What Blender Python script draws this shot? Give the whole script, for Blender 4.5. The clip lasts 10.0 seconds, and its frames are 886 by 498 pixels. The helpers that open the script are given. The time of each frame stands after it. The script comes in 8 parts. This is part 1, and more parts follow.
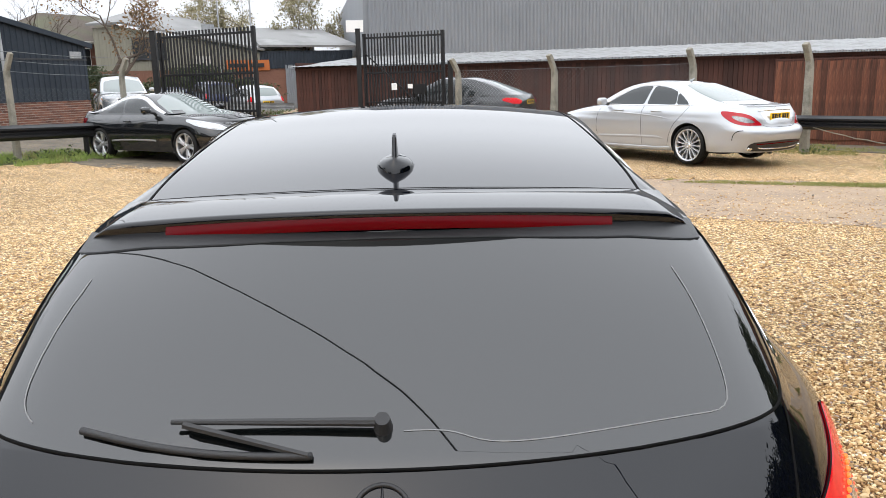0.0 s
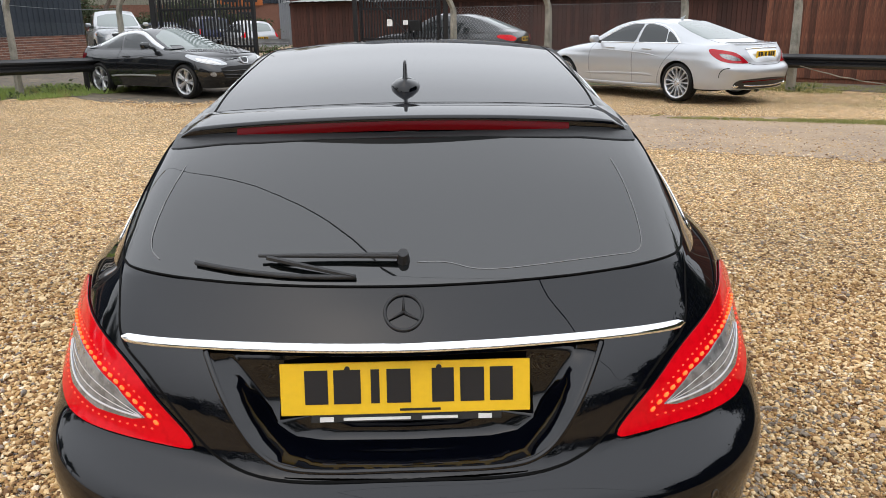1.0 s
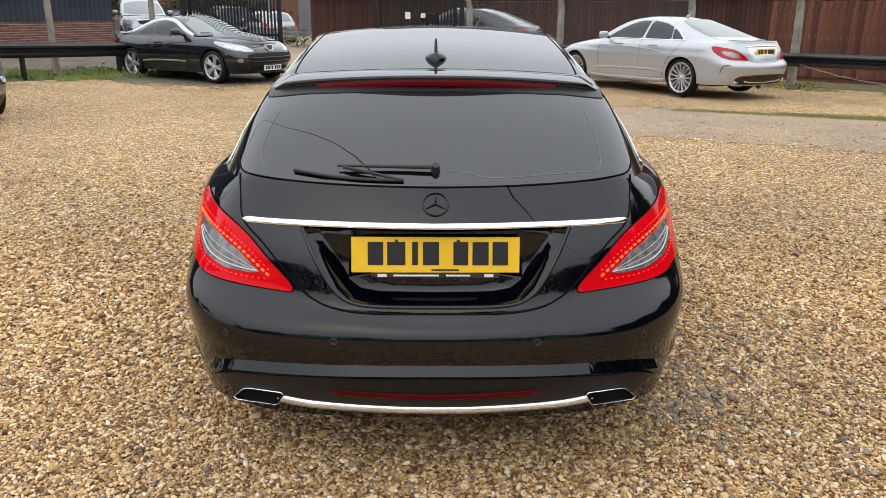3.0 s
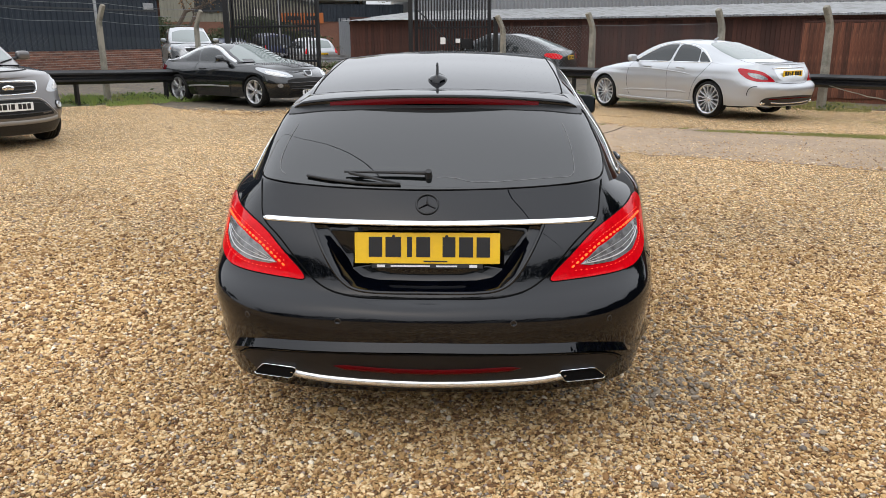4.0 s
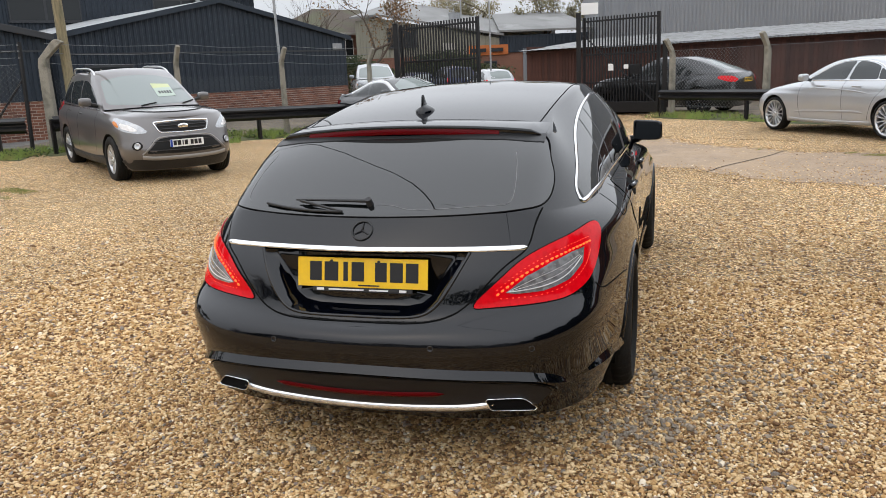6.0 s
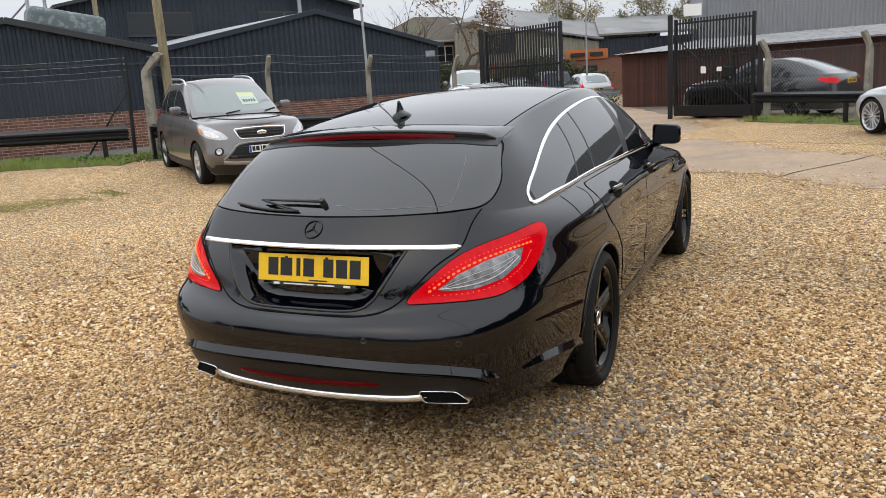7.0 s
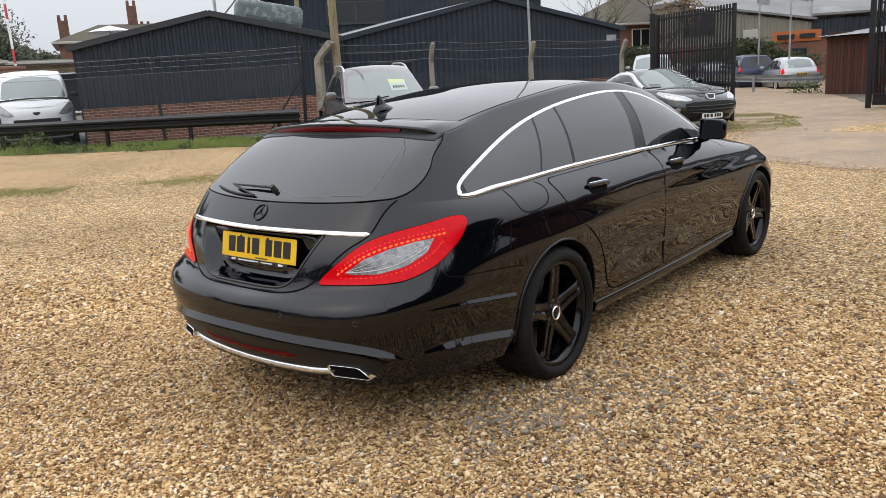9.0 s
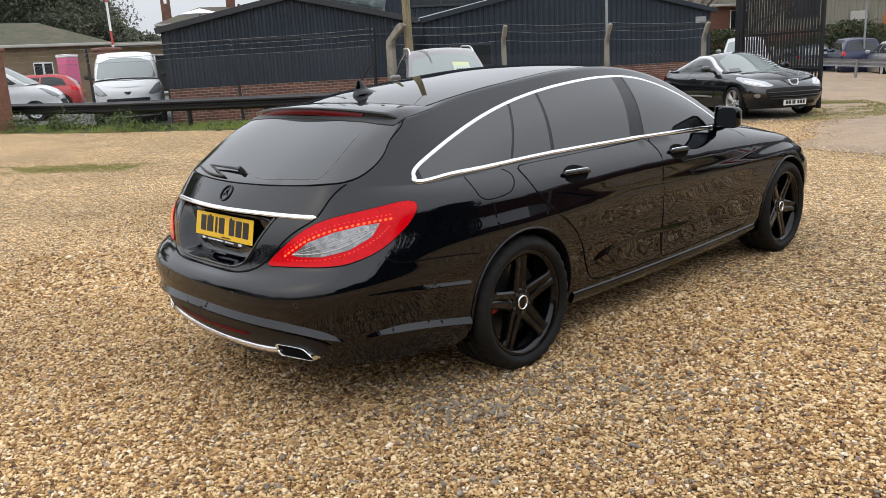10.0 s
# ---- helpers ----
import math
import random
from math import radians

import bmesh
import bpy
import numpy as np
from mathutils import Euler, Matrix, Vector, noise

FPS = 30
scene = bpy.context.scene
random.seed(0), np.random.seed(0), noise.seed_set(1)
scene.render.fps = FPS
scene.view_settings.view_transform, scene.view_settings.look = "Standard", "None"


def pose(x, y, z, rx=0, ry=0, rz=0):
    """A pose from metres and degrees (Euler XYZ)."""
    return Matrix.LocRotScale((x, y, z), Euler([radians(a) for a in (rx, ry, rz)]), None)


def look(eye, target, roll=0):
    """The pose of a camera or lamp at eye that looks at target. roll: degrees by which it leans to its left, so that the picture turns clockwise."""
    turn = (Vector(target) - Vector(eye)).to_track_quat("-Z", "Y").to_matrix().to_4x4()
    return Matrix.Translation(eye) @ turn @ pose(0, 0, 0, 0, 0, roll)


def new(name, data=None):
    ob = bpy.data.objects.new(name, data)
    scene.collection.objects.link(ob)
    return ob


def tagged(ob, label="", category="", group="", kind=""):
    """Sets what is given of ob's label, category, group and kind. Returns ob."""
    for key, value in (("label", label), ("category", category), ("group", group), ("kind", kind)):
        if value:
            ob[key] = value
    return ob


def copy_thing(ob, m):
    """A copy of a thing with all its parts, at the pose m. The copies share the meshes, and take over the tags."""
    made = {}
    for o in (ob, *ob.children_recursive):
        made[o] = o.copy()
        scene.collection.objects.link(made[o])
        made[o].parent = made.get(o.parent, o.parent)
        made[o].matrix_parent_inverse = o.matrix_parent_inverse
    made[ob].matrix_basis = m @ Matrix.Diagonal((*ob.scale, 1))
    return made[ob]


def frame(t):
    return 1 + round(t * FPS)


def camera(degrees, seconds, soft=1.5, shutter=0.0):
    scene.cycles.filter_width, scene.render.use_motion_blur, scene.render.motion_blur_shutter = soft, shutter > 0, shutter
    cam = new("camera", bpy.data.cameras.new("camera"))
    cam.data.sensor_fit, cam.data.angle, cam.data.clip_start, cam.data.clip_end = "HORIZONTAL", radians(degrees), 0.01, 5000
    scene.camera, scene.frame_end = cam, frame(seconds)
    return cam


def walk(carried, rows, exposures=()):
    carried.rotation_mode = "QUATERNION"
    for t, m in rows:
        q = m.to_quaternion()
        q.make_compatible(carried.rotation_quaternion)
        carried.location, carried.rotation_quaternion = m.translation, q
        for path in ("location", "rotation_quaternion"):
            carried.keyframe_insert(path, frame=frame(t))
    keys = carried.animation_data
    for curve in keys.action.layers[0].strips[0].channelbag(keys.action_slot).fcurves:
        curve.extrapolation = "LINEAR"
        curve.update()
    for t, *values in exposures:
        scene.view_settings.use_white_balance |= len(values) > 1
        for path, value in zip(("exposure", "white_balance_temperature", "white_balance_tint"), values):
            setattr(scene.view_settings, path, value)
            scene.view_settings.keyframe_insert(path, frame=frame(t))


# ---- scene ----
cam = camera(59.3, 10.0, soft=0.5)
PATH = [
    (0, (0.075, -0.86, 1.51), (0.108, 1.095, 1.087), -1.2),
    (0.5, (0.065, -1.114, 1.514), (0.103, 0.819, 1.0), -1.4),
    (1, (0.048, -1.398, 1.515), (0.093, 0.518, 0.943), -0.9),
    (1.5, (-0.022, -1.61, 1.517), (0.028, 0.298, 0.917), -0.3),
    (2, (0.01, -1.798, 1.507), (0.054, 0.106, 0.898), 0.1),
    (2.5, (0.048, -2.013, 1.501), (0.082, -0.106, 0.898), 0.3),
    (3, (-0.001, -2.218, 1.496), (0.019, -0.306, 0.912), 0.3),
    (4.5, (0.366, -2.671, 1.509), (0.189, -0.743, 1.009), -0.7),
    (5, (0.605, -2.612, 1.492), (0.304, -0.694, 1.012), -1.2),
    (5.5, (0.834, -2.558, 1.5), (0.397, -0.662, 1.037), -1.9),
    (7, (1.747, -2.433, 1.47), (0.921, -0.66, 1.051), -3.4),
    (7.5, (2.032, -2.381, 1.455), (1.094, -0.664, 1.043), -3.4),
    (8, (2.379, -2.315, 1.48), (1.329, -0.663, 1.067), -3.4),
    (8.5, (2.61, -2.167, 1.449), (1.458, -0.586, 1.033), -3.4),
    (9, (2.795, -1.997, 1.462), (1.543, -0.496, 1.033), -3.4),
    (9.5, (3.059, -1.797, 1.447), (1.717, -0.381, 1.005), -3.3),
    (10, (3.224, -1.595, 1.44), (1.807, -0.26, 0.982), -3.1),
]
walk(cam, [(t, look(eye, target, roll)) for t, eye, target, roll in PATH], exposures=[(0, 1.3), (.5, 1.05), (1.0, .92), (2.0, .9), (4.5, .85), (10, .82)])

# ---- world and light: even overcast ----
world = bpy.data.worlds.new("overcast")
scene.world = world
world.use_nodes = True
wn, wl = world.node_tree.nodes, world.node_tree.links
wn.clear()
sky = wn.new("ShaderNodeTexSky")
sky.sky_type, sky.sun_disc = "NISHITA", False
sky.sun_elevation, sky.sun_rotation = radians(50), radians(200)
sky.air_density, sky.dust_density, sky.ozone_density = 1.0, 4.0, 1.0
veil = wn.new("ShaderNodeMixRGB")
veil.inputs[0].default_value = 0.86
veil.inputs[2].default_value = (8.1, 8.45, 9.05, 1)
bg = wn.new("ShaderNodeBackground")
bg.inputs[1].default_value = 0.056
wout = wn.new("ShaderNodeOutputWorld")
wl.new(sky.outputs[0], veil.inputs[1])
# an overcast sky is about twice as bright overhead as at the horizon
up = wn.new("ShaderNodeSeparateXYZ")
wl.new(wn.new("ShaderNodeTexCoord").outputs["Generated"], up.inputs[0])
rise = wn.new("ShaderNodeMapRange")
rise.inputs[1].default_value, rise.inputs[2].default_value, rise.inputs[3].default_value, rise.inputs[4].default_value = 0.0, 0.6, 0.88, 1.9
wl.new(up.outputs["Z"], rise.inputs[0])
cloud = wn.new("ShaderNodeVectorMath")
cloud.operation = "SCALE"
wl.new(veil.outputs[0], cloud.inputs[0])
wl.new(rise.outputs[0], cloud.inputs["Scale"])
wl.new(cloud.outputs[0], bg.inputs[0])
wl.new(bg.outputs[0], wout.inputs[0])
sun = new("sun", bpy.data.lights.new("sun", "SUN"))
sun.data.energy, sun.data.angle, sun.data.color = 0.5, radians(172), (1.0, 0.99, 0.97)
sun.matrix_world = look((0, 0, 30), (.5, 1.5, 0))
sun.location = (-6, -12, 30)

# ---- helpers of this scene ----
from mathutils.bvhtree import BVHTree
from mathutils import geometry


def inp(nt, node, name, value):
    if hasattr(value, "links"):
        nt.links.new(value, node.inputs[name])
    else:
        node.inputs[name].default_value = value


def material(name, col=(0.5, 0.5, 0.5), rough=0.6, metal=0.0, spots=(), bump=0.0, bump_scale=40.0, coat=0.0, trans=0.0,
             emit=0.0, ior=1.45, rand=0.0, grain=0.0, grain_scale=60.0, spec=0.5, stretch=(1, 1, 1)):
    """Principled material; spots: (colour, noise scale, low, high) layers; rand: brightness spread from piece to piece."""
    m = bpy.data.materials.new(name)
    m.use_nodes = True
    nt = m.node_tree
    p = nt.nodes["Principled BSDF"]
    p.inputs["Base Color"].default_value = (*col, 1)
    p.inputs["Roughness"].default_value, p.inputs["Metallic"].default_value = rough, metal
    p.inputs["Coat Weight"].default_value, p.inputs["Coat Roughness"].default_value = coat, 0.03
    p.inputs["Transmission Weight"].default_value, p.inputs["IOR"].default_value = trans, ior
    p.inputs["Specular IOR Level"].default_value = spec
    if emit:
        p.inputs["Emission Color"].default_value, p.inputs["Emission Strength"].default_value = (*col, 1), emit
    geo = nt.nodes.new("ShaderNodeTexCoord").outputs["Object"]
    if stretch != (1, 1, 1):
        mp = nt.nodes.new("ShaderNodeMapping")
        mp.inputs["Scale"].default_value = stretch
        nt.links.new(geo, mp.inputs[0])
        geo = mp.outputs[0]
    last = None

    def noise_tex(scale, detail=4):
        n = nt.nodes.new("ShaderNodeTexNoise")
        n.inputs["Scale"].default_value, n.inputs["Detail"].default_value = scale, detail
        nt.links.new(geo, n.inputs["Vector"])
        return n.outputs["Fac"]

    def mix(fac, a, b, mode="MIX"):
        x = nt.nodes.new("ShaderNodeMixRGB")
        x.blend_type = mode
        inp(nt, x, 0, fac), inp(nt, x, 1, a), inp(nt, x, 2, b)
        return x.outputs[0]

    def ramp(fac, lo, hi, to_lo=0.0, to_hi=1.0):
        r = nt.nodes.new("ShaderNodeMapRange")
        r.inputs[1].default_value, r.inputs[2].default_value = lo, hi
        r.inputs[3].default_value, r.inputs[4].default_value = to_lo, to_hi
        nt.links.new(fac, r.inputs[0])
        return r.outputs[0]

    last = (*col, 1)
    for c, scale, lo, hi in spots:
        last = mix(ramp(noise_tex(scale), lo, hi), last, (*c, 1))
    if grain:
        last = mix(1.0, last, ramp(noise_tex(grain_scale, 6), 0.25, 0.75, 1 - grain, 1 + grain), "MULTIPLY")
    if rand:
        oi = nt.nodes.new("ShaderNodeObjectInfo")
        last = mix(1.0, last, ramp(oi.outputs["Random"], 0, 1, 1 - rand, 1 + rand), "MULTIPLY")
    if hasattr(last, "links"):
        nt.links.new(last, p.inputs["Base Color"])
    if bump:
        b = nt.nodes.new("ShaderNodeBump")
        b.inputs["Strength"].default_value, b.inputs["Distance"].default_value = min(1, bump), 0.01
        nt.links.new(noise_tex(bump_scale, 5), b.inputs["Height"])
        nt.links.new(b.outputs[0], p.inputs["Normal"])
    return m


def empty(name, m=None):
    ob = new(name)
    ob.empty_display_size = 0.1
    if m is not None:
        ob.matrix_world = m
    return ob


def mesh_of(name, verts, faces, mat=None, smooth=False):
    me = bpy.data.meshes.new(name)
    me.from_pydata([tuple(v) for v in verts], [], [tuple(f) for f in faces])
    if mat:
        me.materials.append(mat)
    if smooth:
        me.polygons.foreach_set("use_smooth", [True] * len(me.polygons))
    me.update()
    return me


def part(name, bm, mat=None, parent=None, label="", smooth=False, kind=""):
    """Links a bmesh or a mesh as one object under a thing."""
    if isinstance(bm, bmesh.types.BMesh):
        me = bpy.data.meshes.new(name)
        bm.to_mesh(me)
        bm.free()
        if mat:
            me.materials.append(mat)
        if smooth:
            me.polygons.foreach_set("use_smooth", [True] * len(me.polygons))
    else:
        me = bm
    ob = new(name, me)
    if parent is not None:
        ob.parent = parent
    return tagged(ob, label=label, kind=kind)


def box(size, at=(0, 0, 0), bevel=0.0, rot=None, bm=None, seg=1):
    """A box of that size whose centre is at; bevelled."""
    tmp = bmesh.new()
    bmesh.ops.create_cube(tmp, size=1)
    bmesh.ops.scale(tmp, vec=size, verts=tmp.verts)
    if bevel:
        bmesh.ops.bevel(tmp, geom=tmp.edges[:], offset=bevel, segments=seg, affect="EDGES", profile=0.5)
    m = Matrix.Translation(at) @ (rot.to_4x4() if rot is not None else Matrix.Identity(4))
    bmesh.ops.transform(tmp, matrix=m, verts=tmp.verts)
    return merge(bm, tmp)


def merge(bm, tmp):
    if bm is None:
        return tmp
    me = bpy.data.meshes.new("tmp")
    tmp.to_mesh(me)
    tmp.free()
    bm.from_mesh(me)
    bpy.data.meshes.remove(me)
    return bm


def rod(a, b, r, r2=None, sides=10, bm=None, caps=True):
    a, b = Vector(a), Vector(b)
    tmp = bmesh.new()
    bmesh.ops.create_cone(tmp, cap_ends=caps, segments=sides, radius1=r, radius2=r if r2 is None else r2, depth=(b - a).length)
    m = Matrix.Translation((a + b) / 2) @ (b - a).to_track_quat("Z", "Y").to_matrix().to_4x4()
    bmesh.ops.transform(tmp, matrix=m, verts=tmp.verts)
    return merge(bm, tmp)


def tube(pts, r, sides=8, closed=False):
    """A round bar along a polyline, as (verts, faces). r: one radius or one for each point."""
    pts = [Vector(p) for p in pts]
    n = len(pts)
    rs = r if isinstance(r, (list, tuple)) else [r] * n
    verts, faces, ref = [], [], None
    for i, p in enumerate(pts):
        q0 = pts[(i - 1) % n] if closed or i else p
        q1 = pts[(i + 1) % n] if closed or i < n - 1 else p
        d = (q1 - q0).normalized()
        if ref is None:
            ref = d.orthogonal().normalized()
        ref = (ref - d * ref.dot(d)).normalized()
        side = d.cross(ref)
        for k in range(sides):
            a = 2 * math.pi * k / sides
            verts.append(p + (ref * math.cos(a) + side * math.sin(a)) * rs[i])
    for i in range(n if closed else n - 1):
        for k in range(sides):
            j, l = (i + 1) % n, (k + 1) % sides
            faces.append((i * sides + k, i * sides + l, j * sides + l, j * sides + k))
    if not closed:
        faces.append(tuple(range(sides))[::-1])
        faces.append(tuple((n - 1) * sides + k for k in range(sides)))
    return verts, faces


def lathe(profile, sides=48, axis="x"):
    """Turns a profile of (along the axis, radius) pairs round the axis."""
    verts, faces = [], []
    for s in range(sides):
        a = 2 * math.pi * s / sides
        for h, r in profile:
            c, d = r * math.cos(a), r * math.sin(a)
            verts.append((h, c, d) if axis == "x" else (c, d, h))
    n = len(profile)
    for s in range(sides):
        t = (s + 1) % sides
        for k in range(n - 1):
            faces.append((s * n + k, s * n + k + 1, t * n + k + 1, t * n + k))
    return verts, faces


def prism(poly, depth, axis="y"):
    """A flat polygon of (a, b) pairs pushed to a thickness: in the xz plane along y, or in the xy plane along z."""
    n = len(poly)
    vs = []
    for d in (0, depth):
        for a, b in poly:
            vs.append((a, d, b) if axis == "y" else (a, b, d) if axis == "z" else (d, a, b))
    fs = [tuple(range(n)), tuple(range(2 * n - 1, n - 1, -1))]
    fs += [((i + 1) % n, i, n + i, n + (i + 1) % n) for i in range(n)]
    bm = bmesh.new()
    bv = [bm.verts.new(v) for v in vs]
    for f in fs:
        bm.faces.new([bv[i] for i in f])
    bmesh.ops.recalc_face_normals(bm, faces=bm.faces[:])
    return bm


def spline(xs, ys, at):
    """Natural cubic spline through rows ys at xs, read at the values at."""
    xs, ys, at = np.asarray(xs, float), np.asarray(ys, float), np.asarray(at, float)
    n = len(xs)
    h = np.diff(xs)
    a = np.zeros((n, n))
    b = np.zeros((n,) + ys.shape[1:])
    a[0, 0] = a[-1, -1] = 1
    for i in range(1, n - 1):
        a[i, i - 1], a[i, i], a[i, i + 1] = h[i - 1], 2 * (h[i - 1] + h[i]), h[i]
        b[i] = 6 * ((ys[i + 1] - ys[i]) / h[i] - (ys[i] - ys[i - 1]) / h[i - 1])
    m = np.linalg.solve(a, b.reshape(n, -1)).reshape(b.shape)
    k = np.clip(np.searchsorted(xs, at) - 1, 0, n - 2)
    sh = (-1,) + (1,) * (ys.ndim - 1)
    hk, d0, d1 = h[k].reshape(sh), (xs[k + 1] - at).reshape(sh), (at - xs[k]).reshape(sh)
    return (m[k] * d0**3 + m[k + 1] * d1**3) / (6 * hk) + (ys[k] / hk - m[k] * hk / 6) * d0 + (ys[k + 1] / hk - m[k + 1] * hk / 6) * d1


def curve2(pts, n=40, closed=False):
    """A smooth line through a few points."""
    p = np.array(pts, float)
    if closed:
        p = np.vstack([p[-3:], p, p[:3]])
    t = np.r_[0, np.cumsum(np.maximum(np.linalg.norm(np.diff(p, axis=0), axis=1), 1e-6) ** 0.5)]
    if closed:
        return spline(t, p, np.linspace(t[3], t[-3], n, endpoint=False))
    return spline(t, p, np.linspace(t[0], t[-1], n))


def rounded(poly, cut=0.03, times=2):
    """Cuts the corners of a polygon, so that they become round."""
    p = [np.array(q, float) for q in poly]
    for k in range(times):
        out = []
        for i in range(len(p)):
            a, b = p[i], p[(i + 1) % len(p)]
            d = np.linalg.norm(b - a)
            f = min(0.3, cut / (k + 1) / max(d, 1e-6))
            out += [a + (b - a) * f, b + (a - b) * f]
        p = out
    return p


def inside(poly, a, b):
    """Which of the points (a, b) lie in the polygon."""
    a, b = np.asarray(a), np.asarray(b)
    odd = np.zeros(a.shape, bool)
    n = len(poly)
    for i in range(n):
        (x0, y0), (x1, y1) = poly[i], poly[(i + 1) % n]
        if y0 != y1:
            hit = ((y0 > b) != (y1 > b)) & (a < (x1 - x0) * (b - y0) / (y1 - y0) + x0)
            odd ^= hit
    return odd


def gz(x, y=0.0):
    """Height of the ground: it climbs a little towards the left-hand fence."""
    t = min(1, max(0, (-x - 5.5) / 6))
    return .22 * t * t * (3 - 2 * t) + .35 * min(1, max(0, (-x - 18) / 17))

# ---- materials ----
M = {}
M["paint"] = material("black_paint", (0.0012, 0.0016, 0.0034), 0.012, ior=1.5)
M["seam"] = material("seam_black", (0.003, 0.003, 0.003), 0.9, spec=0.15)
M["glass_dark"] = material("tinted_glass", (0.003, 0.0036, 0.0036), 0.015, ior=1.8)
M["chrome"] = material("chrome", (0.86, 0.87, 0.88), 0.07, 1.0)
M["trim"] = material("black_trim", (0.012, 0.012, 0.013), 0.4, bump=0.1, bump_scale=300)
M["insert"] = material("bumper_insert", (0.010, 0.010, 0.012), 0.42, bump=0.15, bump_scale=400, spec=0.35)
M["satin"] = material("satin_silver", (0.80, 0.81, 0.83), 0.26, 0.9)
M["plastic"] = material("dark_plastic", (0.02, 0.02, 0.021), 0.5, bump=0.2, bump_scale=400)
M["tyre"] = material("tyre_rubber", (0.010, 0.010, 0.010), 0.7, spots=[((0.018, 0.017, 0.015), 6, 0.45, 0.75)], bump=0.3, bump_scale=120, spec=0.25)
M["rim_black"] = material("gloss_black_alloy", (0.003, 0.003, 0.004), 0.07, spec=0.4)
M["rim_silver"] = material("silver_alloy", (0.55, 0.56, 0.58), 0.3, 0.8)
M["red_lens"] = material("red_lens", (0.52, 0.002, 0.007), 0.03, spots=[((0.43, 0.0015, 0.005), 45, 0.45, 0.65)], spec=0.18, emit=0.14)
M["red_dark"] = material("dark_red_lens", (0.095, 0.001, 0.003), 0.2, spec=0.12)
M["clear_lens"] = material("clear_lens", (0.27, 0.275, 0.285), 0.2, 0.3, coat=1.0, spots=[((.16, .163, .17), 38, .45, .6), ((.42, .42, .43), 75, .6, .7)], grain=0.14, grain_scale=70)
M["guide"] = material("frosted_light_guide", (.55, .55, .56), .35, coat=.6)
M["plate_yellow"] = material("plate_yellow", (0.80, 0.50, 0.015), 0.35, coat=0.4, grain=0.04)
M["plate_white"] = material("plate_white", (0.75, 0.75, 0.73), 0.4)
M["ink"] = material("plate_ink", (0.012, 0.012, 0.014), 0.4)
M["white"] = material("white_mark", (0.7, 0.7, 0.7), 0.5)
M["led"] = material("led_red", (1.0, 0.11, 0.02), 0.4, emit=0.75)
M["led_dim"] = material("led_red_dim", (0.9, 0.07, 0.03), 0.4, emit=0.5)
M["caliper"] = material("red_caliper", (0.45, 0.01, 0.015), 0.4)
M["disc"] = material("brake_disc", (0.10, 0.10, 0.10), 0.4, 0.8)
M["shed"] = material("anthracite_sheet", (0.018, 0.0255, 0.036), 0.55, spots=[((0.026, 0.034, 0.046), 0.8, 0.4, 0.7)], grain=0.15, grain_scale=8, spec=0.35)
M["wood"] = material("stained_timber", (0.054, 0.0185, 0.0115), 0.75, rand=0.35, grain=0.35, grain_scale=9, stretch=(6, 6, 0.6))
M["concrete"] = material("old_concrete", (0.27, 0.25, 0.205), 0.9, spots=[((0.13, 0.125, 0.10), 5, 0.45, 0.7)], bump=0.4, bump_scale=60, grain=0.2)
M["black_steel"] = material("black_steel", (0.005, 0.005, 0.006), 0.4, spots=[((0.03, 0.028, 0.025), 30, 0.6, 0.75)])

# ---- car bodies: a lofted shell, and patches that follow it ----
CHARTS = {  # start of the ray, its way, and the two axes in which an outline is drawn
    "right": ((3, 0, 0), (-1, 0, 0), (0, 1, 0), (0, 0, 1)),
    "left": ((-3, 0, 0), (1, 0, 0), (0, 1, 0), (0, 0, 1)),
    "rear": ((0, -3, 0), (0, 1, 0), (1, 0, 0), (0, 0, 1)),
    "front": ((0, 9, 0), (0, -1, 0), (1, 0, 0), (0, 0, 1)),
    "top": ((0, 0, 4), (0, 0, -1), (1, 0, 0), (0, 1, 0)),
    "diag": ((3, -2.4, 0), (-0.7809, 0.6247, 0), (0.6247, 0.7809, 0), (0, 0, 1)),
    "nose": ((6.9045, 5.5235, 0), (-0.7809, -0.6247, 0), (0.6247, -0.7809, 0), (0, 0, 1)),
}
COLS = [0, 0.3, 0.55, 0.82, 1.2, 1.85, 2.65, 3.45, 4.15, 4.75, 5.35, 6.0]


